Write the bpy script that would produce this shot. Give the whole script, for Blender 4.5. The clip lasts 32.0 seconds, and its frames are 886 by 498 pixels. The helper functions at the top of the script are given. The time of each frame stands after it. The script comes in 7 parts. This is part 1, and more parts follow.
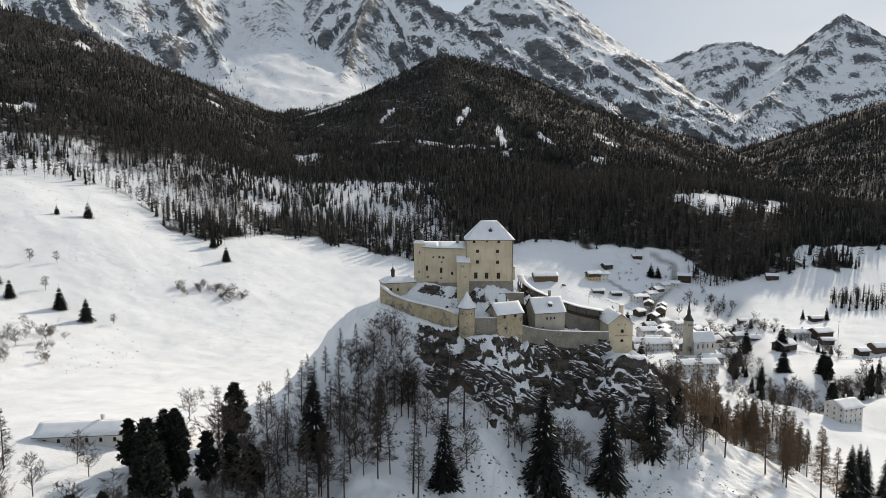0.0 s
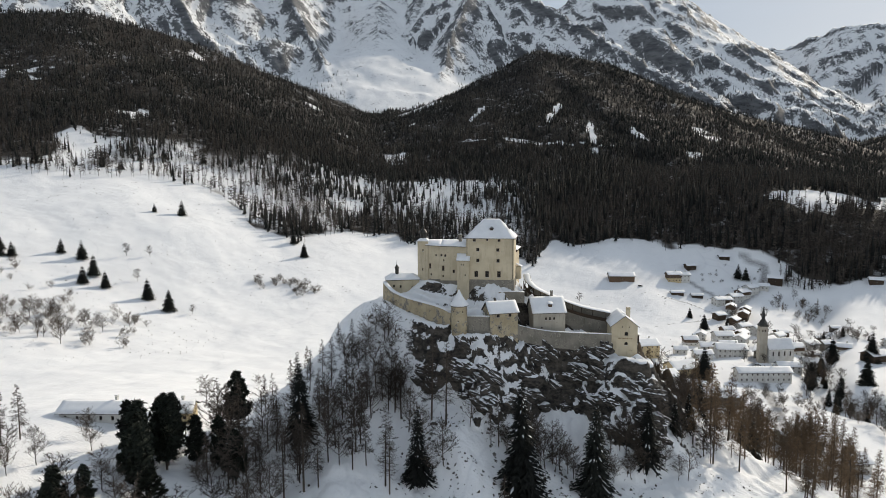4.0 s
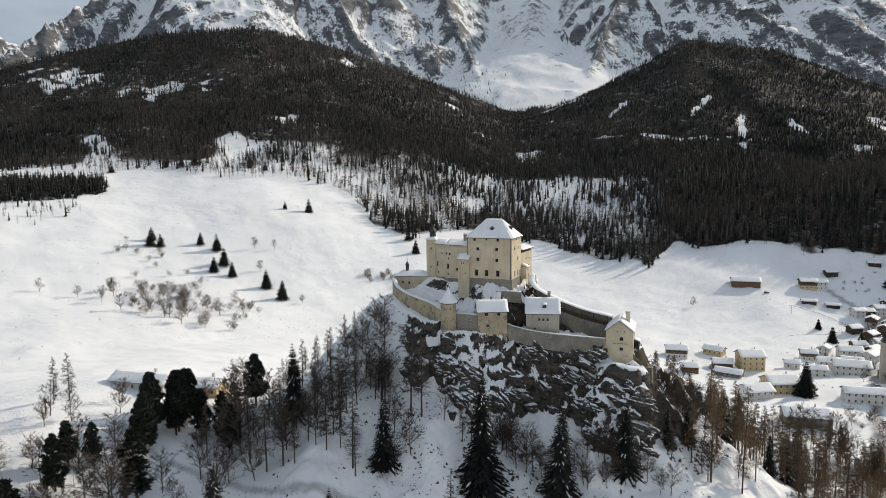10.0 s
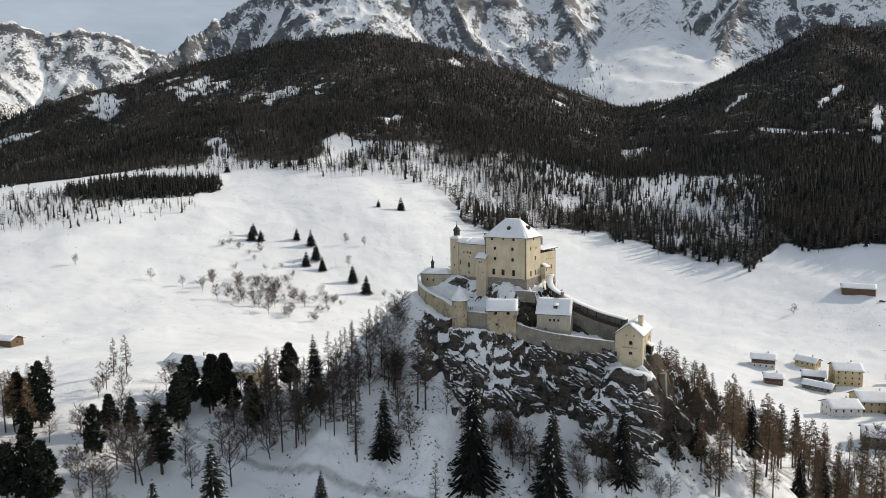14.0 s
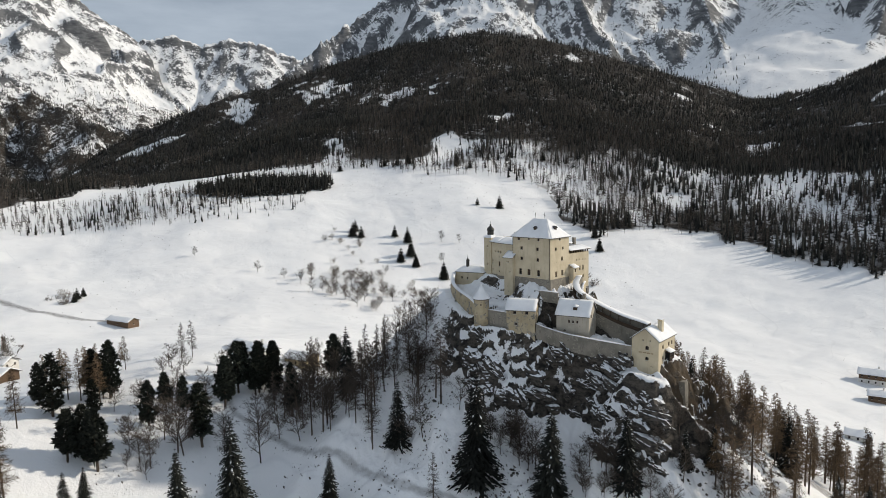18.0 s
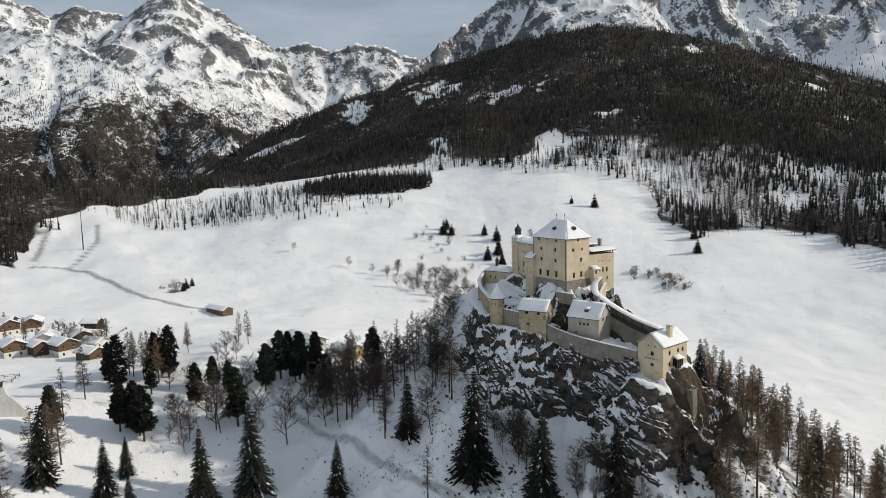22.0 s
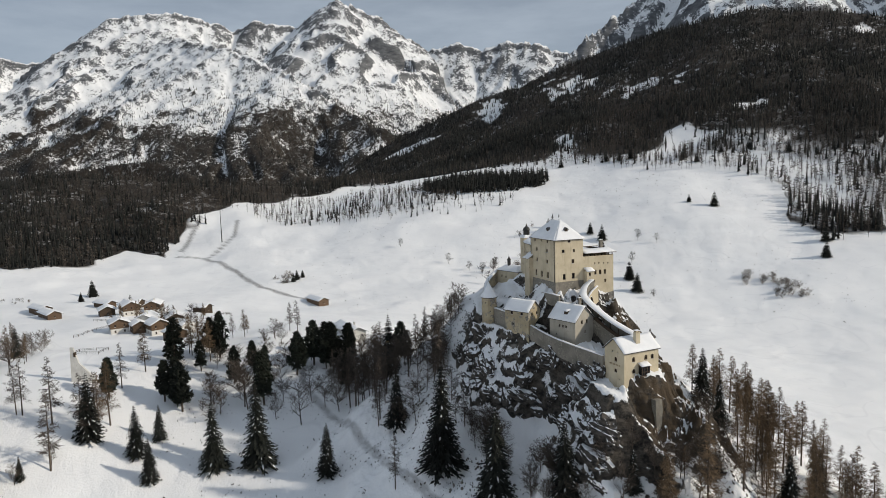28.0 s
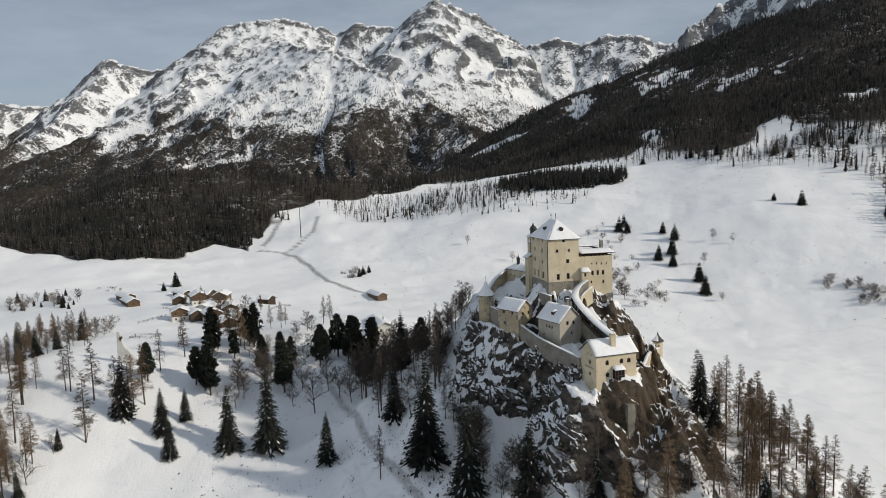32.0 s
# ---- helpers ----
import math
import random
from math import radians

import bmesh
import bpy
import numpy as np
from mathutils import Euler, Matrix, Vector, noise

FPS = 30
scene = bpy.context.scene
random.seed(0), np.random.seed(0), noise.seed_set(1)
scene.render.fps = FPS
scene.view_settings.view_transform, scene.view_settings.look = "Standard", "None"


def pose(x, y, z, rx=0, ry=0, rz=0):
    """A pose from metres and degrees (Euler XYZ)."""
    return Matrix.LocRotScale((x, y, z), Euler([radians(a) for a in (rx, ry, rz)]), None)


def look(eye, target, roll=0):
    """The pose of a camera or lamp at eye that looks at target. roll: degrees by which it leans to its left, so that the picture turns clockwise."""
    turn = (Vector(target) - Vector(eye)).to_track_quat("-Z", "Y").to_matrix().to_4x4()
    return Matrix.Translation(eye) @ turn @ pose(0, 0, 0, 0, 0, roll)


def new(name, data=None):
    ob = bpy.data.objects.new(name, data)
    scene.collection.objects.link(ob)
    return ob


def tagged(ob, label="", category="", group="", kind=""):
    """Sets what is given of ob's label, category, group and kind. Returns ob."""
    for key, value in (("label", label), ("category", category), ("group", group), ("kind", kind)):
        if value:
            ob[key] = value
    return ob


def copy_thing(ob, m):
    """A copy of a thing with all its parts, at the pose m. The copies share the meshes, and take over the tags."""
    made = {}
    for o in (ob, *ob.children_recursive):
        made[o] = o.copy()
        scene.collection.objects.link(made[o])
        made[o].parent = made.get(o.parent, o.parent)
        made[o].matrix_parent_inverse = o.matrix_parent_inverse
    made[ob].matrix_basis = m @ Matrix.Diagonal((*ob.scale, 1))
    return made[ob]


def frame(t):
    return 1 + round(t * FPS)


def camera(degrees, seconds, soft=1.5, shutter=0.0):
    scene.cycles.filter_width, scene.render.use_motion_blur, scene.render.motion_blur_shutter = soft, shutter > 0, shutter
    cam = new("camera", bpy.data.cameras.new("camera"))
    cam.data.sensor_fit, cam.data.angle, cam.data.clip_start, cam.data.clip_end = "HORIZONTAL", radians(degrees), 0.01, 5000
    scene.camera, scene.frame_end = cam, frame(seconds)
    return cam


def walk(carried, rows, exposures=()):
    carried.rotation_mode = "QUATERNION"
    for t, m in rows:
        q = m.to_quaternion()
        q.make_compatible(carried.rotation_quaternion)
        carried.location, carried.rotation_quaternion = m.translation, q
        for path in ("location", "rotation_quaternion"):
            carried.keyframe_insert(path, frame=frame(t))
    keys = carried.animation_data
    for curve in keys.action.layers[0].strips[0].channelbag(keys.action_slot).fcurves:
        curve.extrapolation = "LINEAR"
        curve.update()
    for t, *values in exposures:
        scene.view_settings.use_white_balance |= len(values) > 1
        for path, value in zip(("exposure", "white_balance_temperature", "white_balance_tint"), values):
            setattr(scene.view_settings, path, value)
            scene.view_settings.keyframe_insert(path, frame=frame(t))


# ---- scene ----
cam = camera(67.6, 32.0, 0.7)

PATH = [
    (0, (-17.71, -218.25, 118.74), (-16.42, -118.81, 108.24), 0.16),
    (1, (-9.53, -218.32, 118.77), (-12.23, -118.92, 108.15), 0.03),
    (2, (-1.14, -218.25, 118.81), (-7.72, -119.04, 108.11), -0.09),
    (3, (7.40, -218.03, 118.86), (-3.17, -119.17, 108.10), -0.19),
    (6, (33.37, -216.21, 119.08), (10.77, -119.40, 108.23), -0.42),
    (7, (42.00, -215.14, 119.17), (15.45, -119.34, 108.30), -0.48),
    (8, (50.56, -213.80, 119.26), (20.19, -119.15, 108.37), -0.54),
    (9, (59.03, -212.18, 119.36), (24.83, -118.85, 108.45), -0.59),
    (10, (67.39, -210.26, 119.46), (29.52, -118.35, 108.52), -0.64),
    (11, (75.61, -208.01, 119.56), (33.98, -117.75, 108.59), -0.69),
    (12, (83.68, -205.43, 119.66), (37.75, -117.29, 108.67), -0.75),
    (13, (91.60, -202.50, 119.76), (41.61, -116.60, 108.74), -0.80),
    (14, (99.36, -199.22, 119.85), (45.50, -115.68, 108.82), -0.86),
    (14.5, (103.17, -197.44, 119.90), (47.28, -115.25, 108.86), -0.89),
    (16.5, (117.98, -189.38, 120.08), (54.37, -113.02, 109.01), -1.01),
    (17, (121.57, -187.13, 120.12), (56.15, -112.31, 109.04), -1.04),
    (18, (128.61, -182.35, 120.20), (59.62, -110.81, 109.12), -1.11),
    (19, (135.45, -177.20, 120.27), (63.22, -108.93, 109.20), -1.18),
    (20, (142.09, -171.69, 120.33), (66.59, -107.06, 109.27), -1.25),
    (21, (148.52, -165.82, 120.38), (69.86, -105.08, 109.34), -1.33),
    (22, (154.74, -159.61, 120.41), (73.62, -102.17, 109.40), -1.41),
    (23, (160.72, -153.08, 120.44), (77.49, -98.74, 109.46), -1.48),
    (24, (166.44, -146.26, 120.45), (81.13, -95.26, 109.51), -1.56),
    (25, (171.90, -139.17, 120.44), (84.59, -91.65, 109.54), -1.64),
    (28, (186.35, -116.64, 120.32), (94.00, -79.82, 109.52), -1.84),
    (29, (190.40, -108.86, 120.24), (96.67, -75.71, 109.47), -1.89),
    (30, (193.99, -101.02, 120.14), (99.08, -71.42, 109.39), -1.93),
    (31, (197.07, -93.19, 120.02), (101.12, -67.19, 109.27), -1.96),
    (32, (199.57, -85.44, 119.87), (102.70, -63.05, 109.13), -1.98),
]
walk(cam, [(t, look(eye, target, roll)) for t, eye, target, roll in PATH], [(0.0, -0.31, 6700, 10), (6.0, -0.29, 6700, 10), (14.0, -0.31, 6680, 10), (19.0, -0.42, 6620, 10), (24.0, -0.5, 6580, 10), (32.0, -0.64, 6540, 10)])

# ---- light ----
SUN_AZIMUTH, SUN_HEIGHT = 34.0, 28.0  # degrees from +y towards +x, and above the horizon
toward_sun = Vector((math.sin(radians(SUN_AZIMUTH)) * math.cos(radians(SUN_HEIGHT)), math.cos(radians(SUN_AZIMUTH)) * math.cos(radians(SUN_HEIGHT)), math.sin(radians(SUN_HEIGHT))))
sun = new("sun", bpy.data.lights.new("sun", "SUN"))
sun.data.energy, sun.data.angle, sun.data.color = 4.15, radians(1.5), (1.0, 0.92, 0.79)
sun.matrix_world = look((0, 0, 0), -toward_sun)

world = bpy.data.worlds.new("sky")
scene.world = world
world.use_nodes = True
wn, wl = world.node_tree.nodes, world.node_tree.links
wn.clear()
w_out, w_back, w_sky = wn.new("ShaderNodeOutputWorld"), wn.new("ShaderNodeBackground"), wn.new("ShaderNodeTexSky")
w_sky.sky_type, w_sky.sun_disc = "NISHITA", False
w_sky.sun_elevation, w_sky.sun_rotation, w_sky.altitude = radians(SUN_HEIGHT), radians(SUN_AZIMUTH), 1500
w_sky.air_density, w_sky.dust_density = 1.0, 2.4
w_tex, w_map, w_cloud = wn.new("ShaderNodeTexCoord"), wn.new("ShaderNodeMapping"), wn.new("ShaderNodeTexNoise")
w_map.inputs["Scale"].default_value = (1.6, 1.6, 7.0)
w_cloud.inputs["Scale"].default_value, w_cloud.inputs["Detail"].default_value, w_cloud.inputs["Roughness"].default_value = 2.2, 7, 0.6
w_ramp, w_mix = wn.new("ShaderNodeMapRange"), wn.new("ShaderNodeMix")
w_ramp.inputs["From Min"].default_value, w_ramp.inputs["From Max"].default_value = 0.42, 0.78
w_ramp.inputs["To Min"].default_value, w_ramp.inputs["To Max"].default_value = 0.52, 0.86
w_mix.data_type = "RGBA"
w_mix.inputs["B"].default_value = (9.2, 10.6, 12.3, 1)
wl.new(w_tex.outputs["Generated"], w_map.inputs["Vector"]), wl.new(w_map.outputs["Vector"], w_cloud.inputs["Vector"])
wl.new(w_cloud.outputs["Fac"], w_ramp.inputs["Value"]), wl.new(w_ramp.outputs["Result"], w_mix.inputs["Factor"])
wl.new(w_sky.outputs["Color"], w_mix.inputs["A"]), wl.new(w_mix.outputs["Result"], w_back.inputs["Color"])
w_back.inputs["Strength"].default_value = 0.075
wl.new(w_back.outputs["Background"], w_out.inputs["Surface"])

# ---- materials ----


class Nodes:
    """Short hand for a node tree."""

    def __init__(self, name):
        self.m = bpy.data.materials.new(name)
        self.m.use_nodes = True
        self.n, self.l = self.m.node_tree.nodes, self.m.node_tree.links
        self.bsdf = self.n["Principled BSDF"]
        self.geo = self.n.new("ShaderNodeNewGeometry")

    def put(self, socket, value):
        if isinstance(value, bpy.types.NodeSocket):
            self.l.new(value, socket)
        elif isinstance(value, (tuple, list)) and len(value) == 3 and socket.type == "RGBA":
            socket.default_value = (*value, 1)
        else:
            socket.default_value = value

    def noise(self, scale, detail=4, rough=0.55, stretch=None, at=None):
        t = self.n.new("ShaderNodeTexNoise")
        where = at or self.geo.outputs["Position"]
        if stretch:
            mp = self.n.new("ShaderNodeMapping")
            mp.inputs["Scale"].default_value = stretch
            self.l.new(where, mp.inputs["Vector"])
            where = mp.outputs["Vector"]
        self.l.new(where, t.inputs["Vector"])
        t.inputs["Scale"].default_value, t.inputs["Detail"].default_value, t.inputs["Roughness"].default_value = scale, detail, rough
        return t.outputs["Fac"]

    def math(self, op, a, b=0.0):
        t = self.n.new("ShaderNodeMath")
        t.operation = op
        self.put(t.inputs[0], a), self.put(t.inputs[1], b)
        return t.outputs[0]

    def span(self, v, a, b, lo=0.0, hi=1.0):
        t = self.n.new("ShaderNodeMapRange")
        t.interpolation_type = "SMOOTHSTEP"
        self.put(t.inputs["Value"], v)
        for key, x in (("From Min", a), ("From Max", b), ("To Min", lo), ("To Max", hi)):
            t.inputs[key].default_value = x
        return t.outputs["Result"]

    def mix(self, f, a, b):
        t = self.n.new("ShaderNodeMix")
        t.data_type = "RGBA"
        self.put(t.inputs["Factor"], f), self.put(t.inputs["A"], a), self.put(t.inputs["B"], b)
        return t.outputs["Result"]

    def attr(self, name):
        t = self.n.new("ShaderNodeAttribute")
        t.attribute_name = name
        return t.outputs["Fac"]

    def finish(self, color, rough=0.8, bump=None, strength=0.3, distance=0.1, metal=0.0, spec=0.3):
        self.put(self.bsdf.inputs["Base Color"], color)
        self.put(self.bsdf.inputs["Roughness"], rough)
        self.bsdf.inputs["Metallic"].default_value = metal
        self.bsdf.inputs["Specular IOR Level"].default_value = spec
        if bump is not None:
            t = self.n.new("ShaderNodeBump")
            t.inputs["Strength"].default_value, t.inputs["Distance"].default_value = strength, distance
            self.l.new(bump, t.inputs["Height"]), self.l.new(t.outputs["Normal"], self.bsdf.inputs["Normal"])
        return self.m


def plain(name, a, b, scale=1.0, rough=0.8, bump=0.2, distance=0.05, stretch=None, metal=0.0, vary=0.0, island=False):
    """Two tones mottled at two scales, with fine relief; vary: how much pieces or islands differ."""
    k = Nodes(name)
    big, fine = k.noise(scale, 4, 0.6, stretch), k.noise(scale * 9, 3, 0.6, stretch)
    c = k.mix(k.span(k.math("ADD", k.math("MULTIPLY", big, 0.7), k.math("MULTIPLY", fine, 0.3)), 0.35, 0.65), a, b)
    if vary:
        if island:
            r = k.geo.outputs["Random Per Island"]
        else:
            r = k.n.new("ShaderNodeObjectInfo").outputs["Random"]
        h = k.n.new("ShaderNodeHueSaturation")
        k.put(h.inputs["Value"], k.span(r, 0, 1, 1 - vary, 1 + vary)), k.put(h.inputs["Color"], c)
        c = h.outputs["Color"]
    return k.finish(c, rough, fine, bump, distance, metal)


def snow_material():
    k = Nodes("snow")
    big, fine = k.noise(0.35, 5, 0.6), k.noise(6, 4, 0.6)
    return k.finish(k.mix(k.span(big, 0.3, 0.7), (0.83, 0.835, 0.845), (0.91, 0.91, 0.915)), 0.65, fine, 0.25, 0.06, spec=0.25)


def plaster_material(name, light, dark, stain, low=0.0):
    """Old lime plaster: broad clouding, vertical rain streaks and patches where the stone shows."""
    k = Nodes(name)
    cloud, streak, grain = k.noise(0.22, 5, 0.6), k.noise(0.9, 5, 0.65, (1.0, 1.0, 0.16)), k.noise(5, 4, 0.6)
    c = k.mix(k.span(cloud, 0.35, 0.68), light, dark)
    c = k.mix(k.span(streak, 0.50, 0.78, 0, 0.65), c, stain)
    bare = k.span(k.noise(0.5, 6, 0.7), 0.64 - low, 0.70 - low)
    stone = k.mix(k.span(k.noise(2.6, 3, 0.6), 0.4, 0.6), (0.17, 0.155, 0.13), (0.33, 0.30, 0.25))
    c = k.mix(bare, c, stone)
    return k.finish(c, 0.9, grain, 0.35, 0.05)


def ground_material():
    """Snow over meadow, with bare rock where it is steep, litter under the woods and worn tracks."""
    k = Nodes("snowy_ground")
    sep = k.n.new("ShaderNodeSeparateXYZ")
    k.l.new(k.geo.outputs["Normal"], sep.inputs["Vector"])
    wood, crag, track, alp = k.attr("wood"), k.attr("crag"), k.attr("track"), k.attr("alp")
    soft, mid, fine = k.noise(0.018, 5, 0.6), k.noise(0.12, 5, 0.6), k.noise(1.4, 4, 0.6)
    snow = k.mix(k.span(soft, 0.35, 0.66), (0.855, 0.855, 0.86), (0.905, 0.905, 0.905))
    snow = k.mix(k.span(mid, 0.55, 0.75, 0, 0.24), snow, (0.68, 0.69, 0.71))
    # dry grass and stones poking out in places
    tuft = k.math("MULTIPLY", k.span(k.noise(0.9, 5, 0.7), 0.66, 0.72), k.span(k.noise(0.035, 3, 0.5), 0.52, 0.66))
    snow = k.mix(k.math("MULTIPLY", tuft, 0.55), snow, (0.16, 0.13, 0.09))
    # trodden trails winding over the snow
    for scale, wide in ((0.0045, 0.0022), (0.009, 0.0028), (0.016, 0.004)):
        line = k.math("ABSOLUTE", k.math("SUBTRACT", k.noise(scale, 2, 0.5), 0.5))
        snow = k.mix(k.math("MULTIPLY", k.span(line, wide * 1.6, 0.0, 0, 0.13), k.span(k.noise(scale * 2.3, 2, 0.5), 0.45, 0.55)), snow, (0.50, 0.51, 0.54))
    rock = k.mix(k.span(k.noise(0.3, 9, 0.75, (1, 1, 1.6)), 0.36, 0.66), (0.014, 0.0135, 0.013), (0.125, 0.108, 0.09))
    rock = k.mix(k.span(k.noise(0.09, 4, 0.6), 0.55, 0.75, 0, 0.6), rock, (0.085, 0.066, 0.045))
    # rock of the near crag
    rough = k.math("ADD", k.math("MULTIPLY", k.noise(0.13, 5, 0.6, (1, 1, 1.6)), 0.55), k.math("MULTIPLY", k.noise(0.5, 9, 0.72), 0.45))
    steep = k.math("ADD", sep.outputs["Z"], k.math("MULTIPLY", k.math("SUBTRACT", rough, 0.5), 2.2))
    bare = k.span(crag, 1.05, 1.5)
    rock = k.mix(k.math("MULTIPLY", bare, k.span(k.noise(0.3, 5, 0.65), 0.3, 0.55)), rock, (0.085, 0.062, 0.040))
    steep = k.math("SUBTRACT", steep, k.math("MULTIPLY", bare, 0.34))
    near_rock = k.math("MULTIPLY", k.span(steep, 0.53, 0.45), k.math("MULTIPLY", k.span(k.math("ADD", crag, k.math("MULTIPLY", k.math("SUBTRACT", rough, 0.5), 1.2)), 0.24, 0.30), k.math("SUBTRACT", 1.0, alp)))
    # rock of the high mountains, bared on the ribs and blown clear on the steeps
    speck = k.math("ADD", k.math("MULTIPLY", k.noise(0.022, 9, 0.72, (1, 1, 0.55)), 0.4), k.math("MULTIPLY", k.noise(0.085, 8, 0.82, (1, 1, 0.7)), 0.6))
    lay = k.math("SUBTRACT", k.math("ADD", sep.outputs["Z"], k.math("MULTIPLY", k.math("SUBTRACT", speck, 0.5), 2.3)), k.math("MULTIPLY", crag, 0.14))
    high_rock = k.math("MULTIPLY", k.span(lay, 0.735, 0.635), alp)
    alp_rock = k.mix(k.span(k.noise(0.02, 7, 0.7, (1, 1, 3)), 0.3, 0.7), (0.062, 0.066, 0.073), (0.19, 0.191, 0.195))
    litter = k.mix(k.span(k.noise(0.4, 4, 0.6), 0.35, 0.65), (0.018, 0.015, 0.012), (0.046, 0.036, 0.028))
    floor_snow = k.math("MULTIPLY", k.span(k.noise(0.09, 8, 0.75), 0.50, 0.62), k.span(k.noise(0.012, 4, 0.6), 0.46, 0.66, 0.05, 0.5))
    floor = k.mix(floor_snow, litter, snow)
    c = k.mix(high_rock, snow, alp_rock)
    sparse = k.math("MULTIPLY", k.math("SUBTRACT", k.noise(0.055, 7, 0.8, (1, 1, 0.6)), 0.5), k.math("MULTIPLY", alp, 2.6))
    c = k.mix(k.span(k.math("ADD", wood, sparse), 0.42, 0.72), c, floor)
    c = k.mix(near_rock, c, rock)
    worn = k.mix(k.span(k.noise(0.5, 4, 0.6), 0.35, 0.6), (0.42, 0.42, 0.43), (0.17, 0.16, 0.15))
    c = k.mix(k.math("MULTIPLY", track, 0.8), c, worn)
    drift = k.math("MULTIPLY", k.noise(0.03, 5, 0.6, (1.0, 2.0, 1.0)), 3.0)
    bump = k.math("ADD", k.math("ADD", k.math("ADD", k.math("MULTIPLY", mid, 2.0), fine), drift), k.math("MULTIPLY", near_rock, k.math("MULTIPLY", k.noise(0.7, 8, 0.7), 5.0)))
    return k.finish(c, 0.8, bump, 0.45, 0.6, spec=0.2)


def crag_material():
    """Dark layered rock that keeps snow on its flatter tops."""
    k = Nodes("crag_rock")
    sep = k.n.new("ShaderNodeSeparateXYZ")
    k.l.new(k.geo.outputs["Normal"], sep.inputs["Vector"])
    rock = k.mix(k.span(k.noise(0.6, 6, 0.65, (1, 1, 2.5)), 0.3, 0.7), (0.014, 0.0135, 0.013), (0.115, 0.10, 0.085))
    lie = k.math("ADD", sep.outputs["Z"], k.math("MULTIPLY", k.math("SUBTRACT", k.noise(0.9, 6, 0.7), 0.5), 0.9))
    c = k.mix(k.span(lie, 0.66, 0.80), rock, (0.86, 0.865, 0.875))
    return k.finish(c, 0.85, k.noise(2.5, 6, 0.65), 0.7, 0.25)


